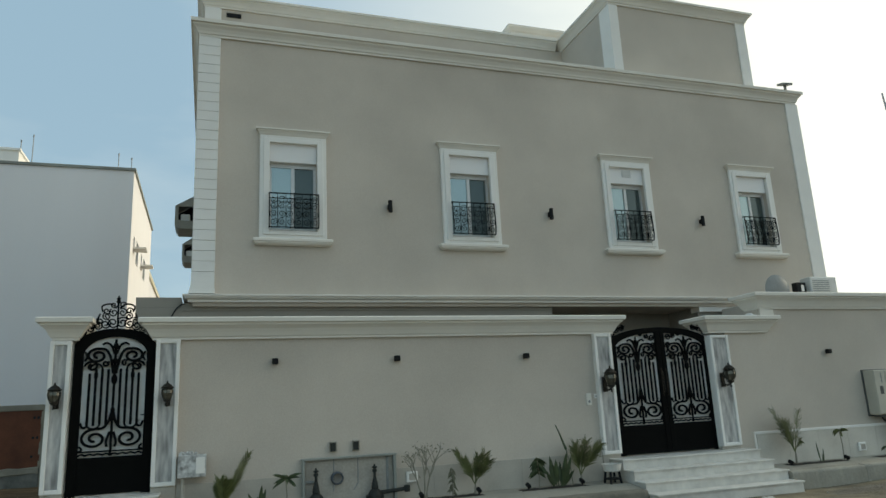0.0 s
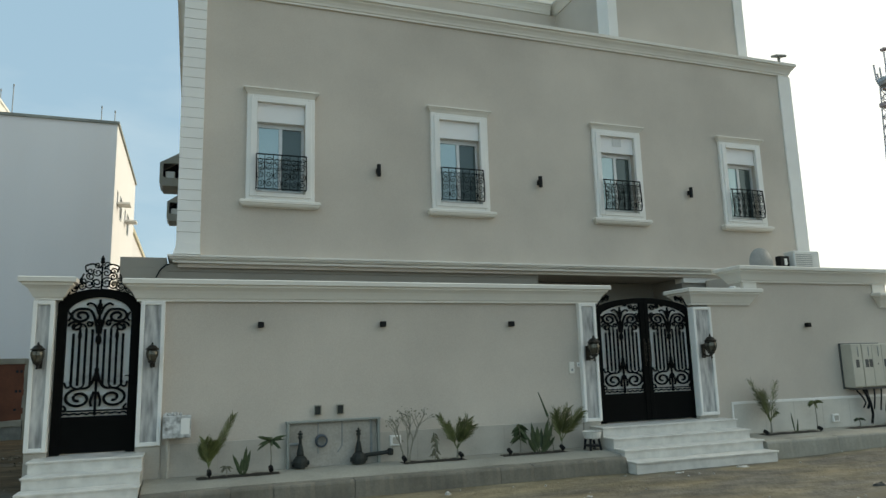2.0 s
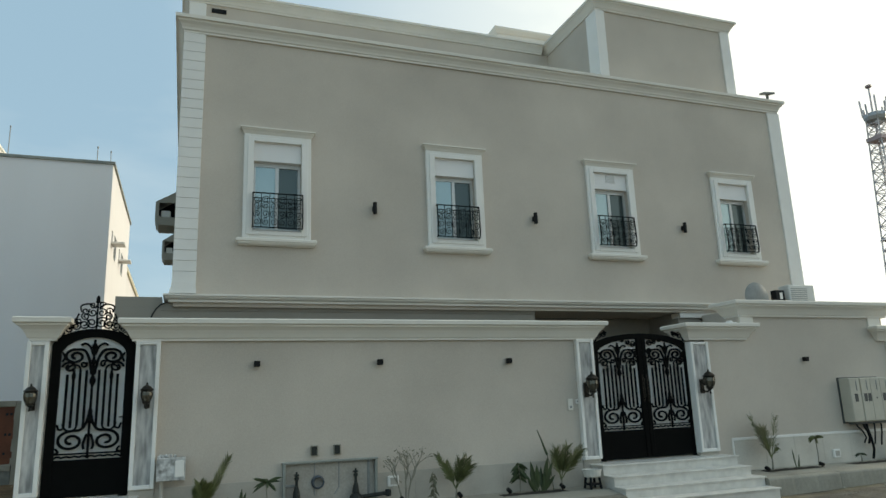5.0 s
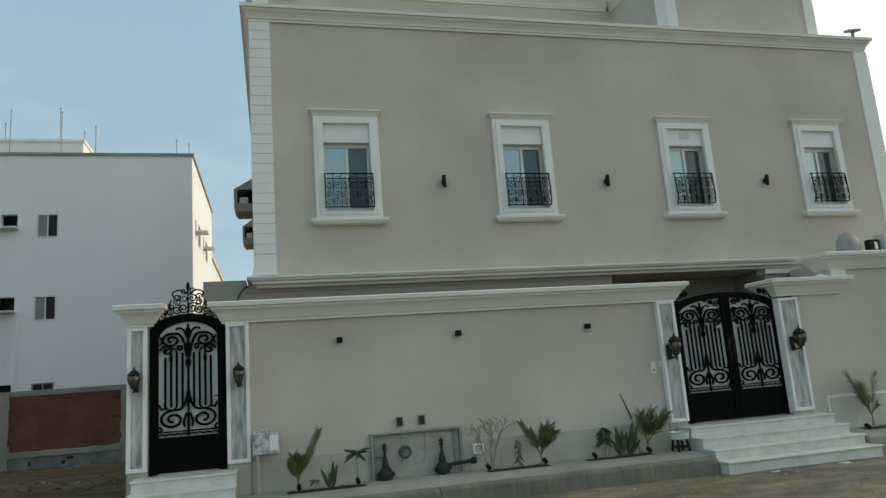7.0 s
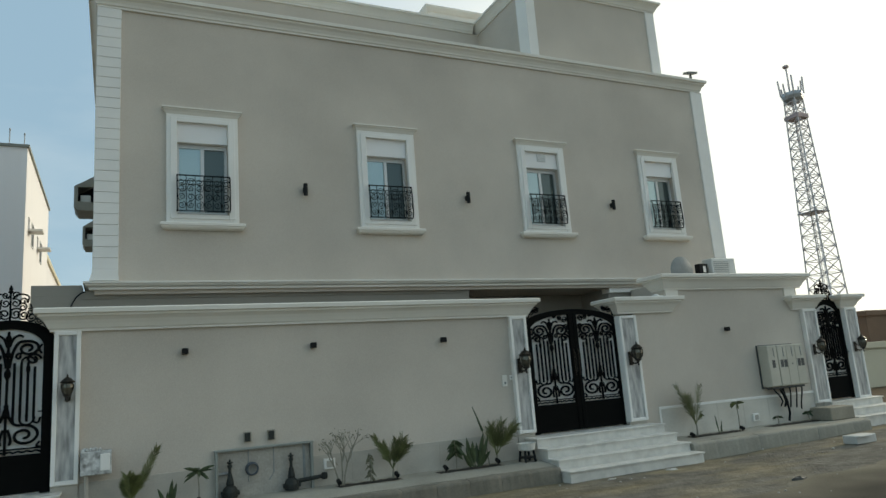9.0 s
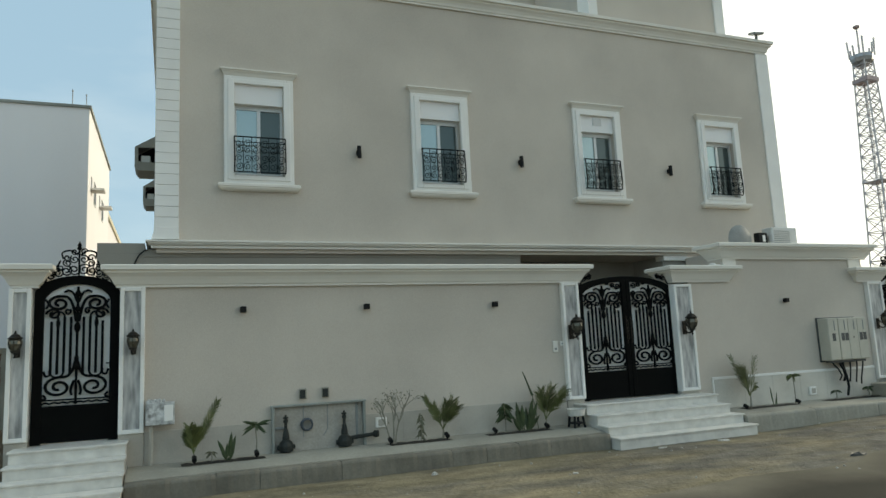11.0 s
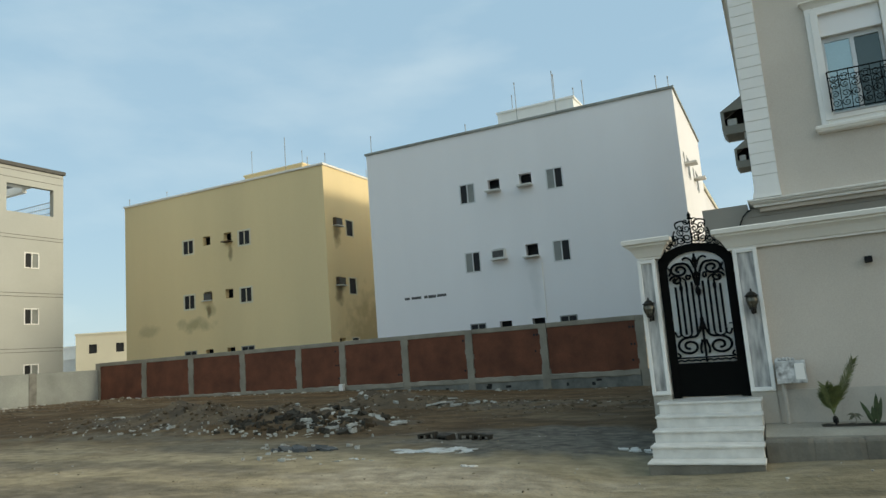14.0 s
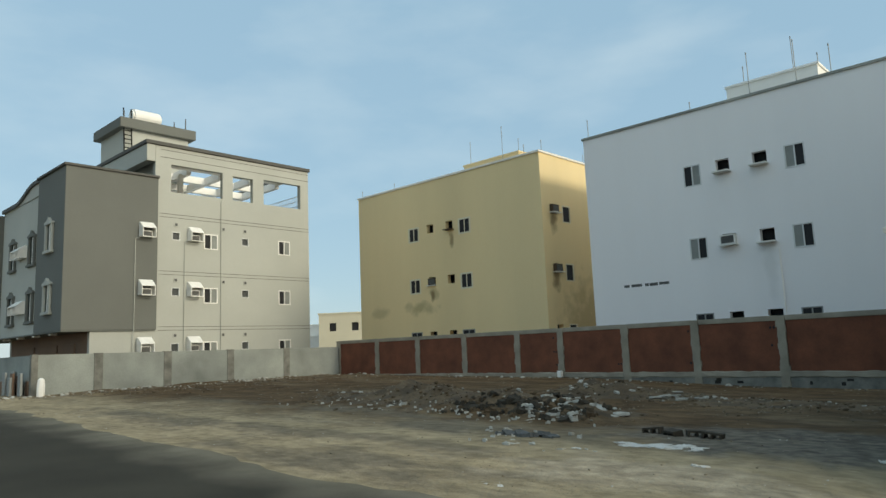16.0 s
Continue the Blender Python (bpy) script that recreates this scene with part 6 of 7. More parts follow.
part("casing", boxm(-0.38, 0.38, -0.16, 0.16, 0.05, 0.58, 0.02), M_ACW, outdoor)
bm = bmesh.new()
for k in range(9):
    box(bm, -0.34, 0.14, -0.168, -0.16, 0.12 + k * 0.045, 0.135 + k * 0.045)
part("grille", bm, M_PIPE, outdoor)
part("feet", boxm(-0.35, 0.35, -0.1, 0.1, 0.0, 0.05), M_BLACKP, outdoor)
unit2 = thing("junction_box", (11.70, 1.2, 3.72), "small black junction box beside the outdoor unit", "junction box")
part("case", boxm(-0.13, 0.13, -0.08, 0.08, 0.0, 0.46, 0.01), M_BLACKP, unit2)
part("label_plate", boxm(-0.02, 0.06, -0.085, -0.08, 0.25, 0.40), M_WHITE, unit2)

# ---- services on the boundary wall ----
meter = thing("meter_cabinet", (12.28, 0, 1.25), "beige electricity meter cabinet of one narrow and one wide unit", "meter cabinet")
for nm, x0, x1 in (("narrow_body", -0.56, -0.275), ("wide_body", -0.262, 0.56)):
    part(nm, boxm(x0, x1, -0.26, -0.02, 0.0, 0.88, 0.012), M_METER, meter)
part("back_plate", boxm(-0.585, 0.55, -0.02, 0.0, -0.03, 0.90, 0.004), M_ACD, meter)
for x0, x1, panes in ((-0.555, -0.28, (0.5,)), (-0.257, 0.012, (0.36, 0.78)), (0.018, 0.285, (0.5,)), (0.291, 0.555, (0.3, 0.72))):
    d = part("door", boxm(x0, x1, -0.275, -0.26, 0.015, 0.865, 0.006), M_METER, meter)
    for u in panes:
        c = x0 + u * (x1 - x0)
        if x0 < 0.0 or x0 > 0.2:
            part("sight_glass", boxm(c - 0.045, c + 0.045, -0.279, -0.275, 0.40, 0.56), M_ACD, d)
        else:
            part("lock", boxm(c - 0.015, c + 0.015, -0.281, -0.275, 0.45, 0.48), M_ACD, d)
    c = x0 + 0.62 * (x1 - x0)
    part("hinge_bar", boxm(c - 0.009, c + 0.009, -0.283, -0.275, 0.62, 0.82), M_PIPE, d)
for k, (x, sw, foot) in enumerate(((-0.40, 0.22, -0.42), (-0.20, 0.12, -0.44), (-0.12, 0.10, -0.74), (0.10, -0.04, -0.46), (0.30, -0.06, -0.48), (0.48, -0.10, -0.52))):
    bm = bmesh.new()
    tube(bm, [(x, -0.14, 0.0), (x + sw * 0.1, -0.15, foot * 0.2), (x + sw * 0.6, -0.16, foot * 0.45), (x + sw, -0.15, foot * 0.75), (x + sw * 0.8, -0.12, foot)], 0.026 if k in (1, 2) else 0.016, 6)
    part("supply_cable", bm, M_BLACKP, meter, "black supply cable")
part("gland_strip", boxm(-0.50, 0.50, -0.22, -0.06, -0.05, -0.001, 0.01), M_ACD, meter)

M_DIRTY = mat("grimy_cement", (0.41, 0.372, 0.322), 0.9, vary=0.16, big=3.5, fine=30, bump=0.2)
frame_ = thing("valve_frame", (1.13, 0, 0.445), "painted frame round two gas valves at the wall foot", "valve frame")
bm = bmesh.new()
for x0, x1, z0, z1 in ((-0.73, -0.69, 0.0, 0.668), (0.67, 0.71, 0.0, 0.668), (-0.74, 0.72, 0.669, 0.70)):
    box(bm, x0, x1, -0.10, 0.0, z0, z1, 0.005)
part("surround", bm, M_CEM, frame_)
part("back_panel", boxm(-0.675, 0.655, -0.024, -0.019, 0.005, 0.655), M_DIRTY, frame_, "grimy cement panel")
for x in (-0.53, 0.36):
    bm = bmesh.new()
    lathe(bm, [(0.06, 0.02), (0.105, 0.03), (0.11, 0.11), (0.095, 0.16), (0.05, 0.20)], (x, -0.12, 0), 12)
    tube(bm, [(x - 0.13, -0.12, 0.09), (x + 0.13, -0.12, 0.09)], 0.035, 8)
    lathe(bm, [(0.05, 0.0), (0.055, 0.02), (0.045, 0.08), (0.03, 0.15), (0.022, 0.16), (0.022, 0.24), (0.035, 0.25), (0.035, 0.28), (0.014, 0.30), (0.014, 0.36)], (x, -0.11, 0.20), 10)
    lathe(bm, [(0.03, 0), (0.045, 0.015), (0.03, 0.03)], (x, -0.11, 0.50), 8)
    part("valve", bm, M_VALVE, frame_, "dark cast valve")
bm = bmesh.new()
tube(bm, [(0.45, -0.11, 0.14), (0.85, -0.13, 0.17)], 0.03, 8)
lathe(bm, [(0.04, 0), (0.05, 0.02), (0.05, 0.08), (0.04, 0.1)], (0.86, -0.13, 0.12), 8)
part("outlet_pipe", bm, M_VALVE, frame_)
for line, r in (([(-0.53, -0.05, 0.36), (-0.73, -0.05, 0.36)], 0.022), ([(-0.25, -0.02, 0.66), (-0.25, -0.02, 0.2)], 0.010),
                ([(0.12, -0.02, 0.66), (0.12, -0.02, 0.30), (0.05, -0.02, 0.2)], 0.010), ([(0.58, -0.02, 0.66), (0.58, -0.02, 0.1)], 0.022)):
    bm = bmesh.new()
    tube(bm, line, r, 8)
    part("pipe", bm, M_PIPE, frame_)
hose = thing("hose_coil", (0.925, -0.05, 0.835), "coiled grey hose hanging on the wall", "hose")
for k in range(3):
    bm = bmesh.new()
    rr = 0.088 - 0.005 * k
    tube(bm, [(rr * math.cos(2 * math.pi * i / 24), -0.02 * k, rr * math.sin(2 * math.pi * i / 24)) for i in range(25)], 0.013, 6)
    part("loop", bm, M_HOSE, hose)
for x, z in ((0.875, 1.295), (1.225, 1.295)):
    sk = thing("outlet_box", (x, 0, z), "small grey outlet box on the wall", "outlet box", "outlet boxes")
    part("case", boxm(-0.055, 0.055, -0.06, 0.0, -0.075, 0.075, 0.008), M_PAVE, sk)
    part("cover", boxm(-0.05, 0.035, -0.068, -0.06, -0.065, 0.06, 0.004), M_VALVE, sk)

mb = thing("service_box", (-1.145, 0, 1.005), "white service box with a blotched marble front on a thin post", "service box")
part("case", boxm(-0.19, 0.19, -0.20, -0.03, 0.0, 0.31, 0.008), M_BLOTCH, mb)
part("door", boxm(0.05, 0.17, -0.212, -0.20, 0.05, 0.27, 0.005), M_WHITE, mb)
bm = bmesh.new()
tube(bm, [(-0.12, -0.1, 0.0), (-0.11, -0.1, -0.3), (-0.12, -0.1, -0.565)], 0.028, 6)
part("post", bm, M_PLINTH, mb)
for k in range(14):
    a = random.uniform(-0.18, 0.05)
    bm = bmesh.new()
    lathe(bm, [(0.002, 0), (0.025, 0.015), (0.02, 0.04), (0.002, 0.055)], (a, -0.12 + random.uniform(-0.06, 0.06), 0.30 + random.uniform(-0.01, 0.01)), 6)
    part("stone", bm, M_BLOTCH, mb)
bell = thing("intercom", (5.36, 0, 1.82), "white intercom plate beside the double gate", "intercom")
part("plate", boxm(-0.05, 0.05, -0.025, 0.0, -0.10, 0.10, 0.006), M_TRIM, bell)
part("button", boxm(-0.02, 0.02, -0.03, -0.025, -0.06, -0.02, 0.002), M_PIPE, bell)
bell2 = thing("bell_button", (5.50, 0, 1.87), "small white bell button beside the pier", "bell")
part("plate", boxm(-0.03, 0.03, -0.02, 0.0, -0.04, 0.04, 0.004), M_WHITE, bell2)
part("button", boxm(-0.012, 0.012, -0.026, -0.02, -0.012, 0.012, 0.002), M_PIPE, bell2)
for x, z in ((2.10, 0.77), (11.35, 0.66)):
    jb = thing("junction_box", (x, 0, z), "small white junction box low on the wall", "junction box", "low junction boxes")
    part("case", boxm(-0.09, 0.09, -0.06, -0.018, -0.08, 0.08, 0.008), M_WHITE, jb)
    part("cover", boxm(-0.05, 0.06, -0.066, -0.06, -0.05, 0.05, 0.004), M_PLINTH, jb)

fit_ = thing("white_fitting", (9.05, -0.05, 3.255), "small white plastic fitting lying on the coping", "fitting")
bm = bmesh.new()
lathe(bm, [(0.06, 0.0), (0.075, 0.012), (0.07, 0.04), (0.045, 0.055)], (0, 0, 0), 10)
part("cup", bm, M_WHITE, fit_)
part("tab", boxm(0.06, 0.17, -0.03, 0.03, 0.0, 0.03, 0.005), M_WHITE, fit_)

pot = thing("plant_pot", (5.42, -0.45, 0.45), "pale round pot on a dark stand", "pot")
bm = bmesh.new()
lathe(bm, [(0.10, 0.18), (0.14, 0.20), (0.16, 0.30), (0.17, 0.31), (0.15, 0.31), (0.13, 0.24)], (0, 0, 0), 16)
part("bowl", bm, M_STEP, pot)
for k in range(4):
    a = math.pi / 4 + k * math.pi / 2
    bm = bmesh.new()
    tube(bm, [(0.14 * math.cos(a), 0.14 * math.sin(a), 0), (0.11 * math.cos(a), 0.11 * math.sin(a), 0.19)], 0.022, 5)
    part("leg", bm, M_BLACKP, pot)
part("shelf", boxm(-0.11, 0.11, -0.11, 0.11, 0.06, 0.09, 0.01), M_BLACKP, pot)


def garden_spot(x, y, z):
    g = thing("garden_spotlight", (x, y, z), "small black garden spotlight in the planting bed", "spotlight", "garden spotlights")
    bm = bmesh.new()
    tube(bm, [(0, 0, 0), (0, 0, 0.07)], 0.012, 6)
    tube(bm, [(0, 0.04, 0.08), (0, -0.04, 0.05)], 0.035, 8)
    part("head", bm, M_BLACKP, g)
    bm = bmesh.new()
    tube(bm, [(0, 0.042, 0.081), (0, 0.046, 0.083)], 0.03, 8)
    part("lens", bm, M_WHITE, g)


for x in (-0.70, 0.14, 2.13, 3.06, 3.90, 4.86, 9.17, 10.5):
    garden_spot(x, -0.42, 0.465)


# ---- plants ----
def leaf_blade(bm, base, tip, width, sag=0.0, fold=0.25, n=5):
    """A broad folded blade from base to tip."""
    base, tip = Vector(base), Vector(tip)
    d = tip - base
    side = d.cross(Vector((0, 1, 0.2))).normalized()
    up = side.cross(d).normalized()
    rows = []
    for i in range(n + 1):
        t = i / n
        w = width * (math.sin(math.pi * min(1, 0.12 + t * 0.88)) ** 0.8) * (1 if t < 1 else 0.02)
        c = base + d * t + Vector((0, 0, -sag * t * t))
        rows.append((bm.verts.new(c - side * w + up * w * fold), bm.verts.new(c), bm.verts.new(c + side * w + up * w * fold)))
    for a, b in zip(rows, rows[1:]):
        bm.faces.new((a[0], a[1], b[1], b[0]))
        bm.faces.new((a[1], a[2], b[2], b[1]))


def frond(bm, base, az, length, rise, droop, leaflet, n=54):
    """A palm frond: arching rib with two dense rows of narrow leaflets swept towards its tip."""
    base = Vector(base)
    h = Vector((math.cos(az), math.sin(az), 0))
    pts = []
    for i in range(n + 1):
        t = i / n
        pts.append(base + h * length * math.cos(rise) * t + Vector((0, 0, length * (math.sin(rise) * t - droop * t * t))))
    tube(bm, pts, 0.008, 4, 0.3)
    for i in range(12, n + 1):
        t = i / n
        d = (pts[i] - pts[i - 1]).normalized()
        side = d.cross(Vector((random.uniform(-0.25, 0.25), 1, random.uniform(0.0, 0.3)))).normalized()
        for s in (-1, 1):
            ll = leaflet * 1.25 * (1.1 - 0.65 * abs(t - 0.45)) * random.uniform(0.8, 1.15)
            w = (side * s * 0.62 + d * 1.0 + Vector((random.uniform(-0.12, 0.12), random.uniform(-0.35, 0.35), random.uniform(-0.12, 0.12)))).normalized()
            tip = pts[i] + w * ll + Vector((0, 0, -0.02 * random.random()))
            wd = side.cross(w).cross(w).normalized() * 0.0055 + Vector((0, 0.003, 0))
            mid = pts[i] + w * ll * 0.5
            bm.faces.new([bm.verts.new(q) for q in (pts[i] - wd * 0.6, mid - wd, tip, mid + wd, pts[i] + wd * 0.6)])


def palm(x, z, fronds, label, stem=0.0):
    p = thing("young_palm", (x, -0.36, z), label, "palm", "young palms")
    if stem:
        bm = bmesh.new()
        tube(bm, [(0, 0, 0), (0.01, 0, stem)], 0.022, 6, 0.6)
        part("stem", bm, M_TWIG, p)
    for az, ln, rise, droop, lf in fronds:
        bm = bmesh.new()
        frond(bm, (0, 0, stem), radians(az), ln, radians(rise), droop, lf)
        part("frond", bm, M_LEAF, p)
    return p


palm(-0.71, 0.455, [(0, 0.34, 80, 0.05, 0.13), (180, 0.38, 82, 0.06, 0.14), (100, 0.36, 78, 0.1, 0.13), (250, 0.36, 76, 0.1, 0.13), (20, 0.78, 64, 0.02, 0.11), (160, 0.30, 74, 0.15, 0.12), (300, 0.34, 82, 0.05, 0.13)],
     "young fan palm with one tall leaning frond", 0.14)
palm(3.02, 0.455, [(178, 0.60, 62, 0.03, 0.10), (5, 0.50, 66, 0.05, 0.17), (330, 0.46, 58, 0.1, 0.15), (170, 0.42, 70, 0.05, 0.12), (20, 0.42, 76, 0.02, 0.14)],
     "young palm with spread green fronds", 0.16)
palm(4.88, 0.455, [(5, 0.70, 50, 0.10, 0.17), (178, 0.45, 78, 0.04, 0.15), (30, 0.62, 64, 0.08, 0.17), (330, 0.58, 58, 0.1, 0.17), (90, 0.50, 80, 0.02, 0.16), (0, 0.52, 76, 0.03, 0.16)],
     "lush young palm beside the marble steps", 0.16)
palm(9.36, 0.475, [(165, 0.85, 68, 0.02, 0.13), (15, 0.80, 70, 0.03, 0.14), (150, 0.60, 76, 0.05, 0.17), (200, 0.6, 72, 0.08, 0.17), (20, 0.45, 50, 0.35, 0.12), (90, 0.55, 80, 0.05, 0.16)],
     "young palm with two tall upright fronds", 0.22)


def broad_plant(x, z, blades, label, name="banana_plant", y=-0.36):
    p = thing(name, (x, y, z), label, "plant", "broad-leaved plants")
    for bx, bz, tx, tz, w in blades:
        bm = bmesh.new()
        tube(bm, [(bx * 0.3, 0, 0), (bx, random.uniform(-0.03, 0.03), bz)], 0.009, 5)
        leaf_blade(bm, (bx, 0, bz), (tx, random.uniform(-0.08, 0.05), tz), w)
        part("leaf", bm, M_LEAF2, p)
    return p


broad_plant(-0.26, 0.455, [(-0.02, 0.06, -0.13, 0.30, 0.026), (0.03, 0.06, 0.06, 0.40, 0.030), (0.0, 0.05, 0.0, 0.24, 0.026), (-0.02, 0.03, -0.08, 0.18, 0.024), (0.06, 0.08, 0.12, 0.34, 0.026), (0.05, 0.03, 0.10, 0.22, 0.024)],
            "small broad-leaved plant with upright dark leaves")
broad_plant(4.47, 0.455, [(-0.05, 0.05, -0.13, 0.50, 0.042), (-0.01, 0.08, -0.05, 0.44, 0.045), (0.05, 0.05, 0.07, 0.40, 0.040), (0.09, 0.05, 0.16, 0.54, 0.048), (0.12, 0.05, 0.26, 0.48, 0.040), (-0.08, 0.02, -0.24, 0.26, 0.035), (0.06, 0.02, 0.13, 0.30, 0.040), (-0.04, 0.04, -0.15, 0.34, 0.038), (0.1, 0.02, 0.27, 0.26, 0.035)],
            "clump of broad upright green leaves")
spike = thing("leaf_spike", (4.55, -0.36, 0.455), "single tall dark rolled leaf on a thin stalk", "plant")
bm = bmesh.new()
tube(bm, [(0.18, 0, 0), (0.15, 0, 0.35), (0.10, 0, 0.58)], 0.006, 5)
part("stalk", bm, M_LEAF2, spike)
bm = bmesh.new()
tube(bm, [(0.10, 0, 0.58), (0.06, 0, 0.68), (0.0, 0, 0.84), (-0.06, 0, 0.98)], 0.022, 6, 0.35)
part("leaf", bm, M_LEAF2, spike)
broad_plant(9.93, 0.475, [(0.0, 0.02, -0.03, 0.38, 0.02), (0.05, 0.02, 0.10, 0.22, 0.02), (0.08, 0.01, 0.14, 0.26, 0.018)], "thin seedling with narrow upright leaves", "seedling")


def tuft_tree(x, z, h, leaves, ln, w, material, label, up=0.4):
    p = thing("sapling", (x, -0.36, z), label, "sapling", "saplings")
    bm = bmesh.new()
    tube(bm, [(0, 0, 0), (0.01, 0, h * 0.5), (-0.01, 0, h)], 0.012, 6, 0.7)
    part("stem", bm, M_TWIG, p)
    for k in range(leaves):
        a = 2 * math.pi * k / leaves + random.uniform(-0.2, 0.2)
        l = ln * random.uniform(0.8, 1.15)
        bm = bmesh.new()
        leaf_blade(bm, (0, 0, h - 0.01), (l * math.cos(a), l * math.sin(a) * 0.8, h + l * random.uniform(-0.45, up)), w, 0.06)
        part("leaf", bm, material, p)


def leafy_stem(x, z, h, leaves, ln, w, start, material, label):
    """A thin stem with drooping leaves set along its upper part."""
    p = thing("sapling", (x, -0.36, z), label, "sapling", "saplings")
    bm = bmesh.new()
    tube(bm, [(0, 0, 0), (0.015, 0, h * 0.5), (-0.01, 0, h)], 0.010, 6, 0.6)
    part("stem", bm, M_TWIG, p)
    for k in range(leaves):
        a = 2.4 * k + random.uniform(-0.3, 0.3)
        l = ln * random.uniform(0.65, 1.15)
        zz = h * (start + (1 - start) * (k + 0.5) / leaves)
        bm = bmesh.new()
        leaf_blade(bm, (0, 0, zz), (l * math.cos(a), l * math.sin(a) * 0.8, zz + l * random.uniform(-0.7, 0.45)), w, 0.08)
        part("leaf", bm, material, p)


tuft_tree(0.14, 0.455, 0.46, 13, 0.20, 0.022, M_LEAF2, "slim sapling with a tuft of radiating dark leaves", 0.55)
tuft_tree(10.50, 0.475, 0.55, 9, 0.20, 0.035, M_LEAF, "slim sapling with a few pale leaves", 0.5)
leafy_stem(4.12, 0.455, 0.46, 22, 0.19, 0.034, 0.55, M_LEAF2, "sapling with drooping dark leaves")
leafy_stem(2.65, 0.455, 0.42, 20, 0.10, 0.022, 0.15, M_DRY, "small dry seedling in the planting bed")
tuft_tree(-0.47, 0.455, 0.14, 9, 0.09, 0.016, M_DRY, "small dry seedling in the planting bed", 0.4)
tuft_tree(11.62, 0.475, 0.18, 12, 0.12, 0.022, M_LEAF2, "low leafy seedling under the meter cabinet", 0.4)
tuft_tree(12.55, 0.475, 0.20, 12, 0.14, 0.022, M_LEAF2, "low leafy seedling under the meter cabinet", 0.4)


def bare_shrub(x, z, h):
    p = thing("bare_shrub", (x, -0.34, z), "nearly bare grey shrub with a few dry leaves", "shrub")
    bush = {}

    def grow(a, d, length, r, depth):
        b = a + d * length
        m = a + d * length * 0.5 + Vector((random.uniform(-1, 1), random.uniform(-1, 1), 0)) * length * 0.08
        tube(bush["wood"], [a, m, b], r, 5, 0.7)
        if depth == 0 or random.random() < 0.15:
            for _ in range(1):
                q = b + Vector((random.uniform(-0.06, 0.06), random.uniform(-0.05, 0.05), random.uniform(-0.05, 0.04)))
                lf = bmesh.new()
                leaf_blade(lf, q, q + Vector((random.uniform(-0.05, 0.05), random.uniform(-0.03, 0.03), random.uniform(-0.05, 0.03))), 0.008, n=2)
                part("dry_leaf", lf, M_DRY, p)
        if depth:
            for _ in range(3 if depth > 1 else 2):
                e = (d + Vector((random.uniform(-0.75, 0.75), random.uniform(-0.5, 0.5), random.uniform(-0.15, 0.35)))).normalized()
                grow(b, e, length * random.uniform(0.55, 0.8), r * 0.62, depth - 1)

    for s in (-0.5, 0.05, 0.4):
        bush["wood"] = bmesh.new()
        grow(Vector((s * 0.08, 0, 0)), Vector((s * 0.5, 0, 1)).normalized(), h * 0.38, 0.015, 3)
        part("branch", bush["wood"], M_TWIG, p)


bare_shrub(2.20, 0.455, 0.85)

# ---- rubble and litter ----
ICO_V = [(0, 0, 1)] + [(0.894 * math.cos(2 * math.pi * k / 5), 0.894 * math.sin(2 * math.pi * k / 5), 0.447) for k in range(5)] + \
        [(0.894 * math.cos(2 * math.pi * (k + 0.5) / 5), 0.894 * math.sin(2 * math.pi * (k + 0.5) / 5), -0.447) for k in range(5)] + [(0, 0, -1)]
ICO_F = [(0, 1 + k, 1 + (k + 1) % 5) for k in range(5)] + [(1 + k, 6 + k, 1 + (k + 1) % 5) for k in range(5)] + \
        [(1 + (k + 1) % 5, 6 + k, 6 + (k + 1) % 5) for k in range(5)] + [(11, 6 + (k + 1) % 5, 6 + k) for k in range(5)]


def stones(name, spots, material, label):
    vs, fs = [], []
    for x, y, r, flat in spots:
        z = ground_z(x, y)
        rot = Euler((random.uniform(-0.4, 0.4), random.uniform(-0.4, 0.4), random.uniform(0, 6.3))).to_matrix()
        sx, sy = random.uniform(0.7, 1.3), random.uniform(0.6, 1.1)
        o = len(vs)
        for v in ICO_V:
            q = rot @ Vector((v[0] * sx * random.uniform(0.75, 1.2), v[1] * sy * random.uniform(0.75, 1.2), v[2] * flat * random.uniform(0.8, 1.2)))
            vs.append((x + q.x * r, y + q.y * r, z + q.z * r + 0.25 * r * flat))
        fs += [tuple(o + i for i in f) for f in ICO_F]
    me = bpy.data.meshes.new(name)
    me.from_pydata(vs, [], fs)
    me.materials.append(material)
    tagged(new(name, me), label, "rubble", kind="stuff")


rnd = random.Random(5)


def scatter(n, test, r0, r1, flat):
    out = []
    while len(out) < n:
        x, y = rnd.uniform(-35.3, -3.5), rnd.uniform(-4.5, 15.6)
        if test(x, y) > rnd.random():
            out.append((x, y, r0 * (r1 / r0) ** (rnd.random() ** 2.2), flat))
    return out


def near_heap(x, y):
    return min(1.0, 6 * mounds(x, y)) * (0.3 + 0.9 * max(0, noise.noise((x * 0.9, y * 0.9, 1)) + 0.4))


def along_fence(x, y):
    a = max(0, 1 - (x + 35.7) / 2.2) if y < 15 else 0
    b = max(0, 1 - (15.9 - y) / 1.2) * 0.5
    return max(a, b) * (0.3 + 0.7 * max(0, noise.noise((x * 0.6, y * 0.6, 11)) + 0.4))


def anywhere(x, y):
    return 0.25 + 0.7 * max(0, noise.noise((x * 0.4, y * 0.4, 21)))


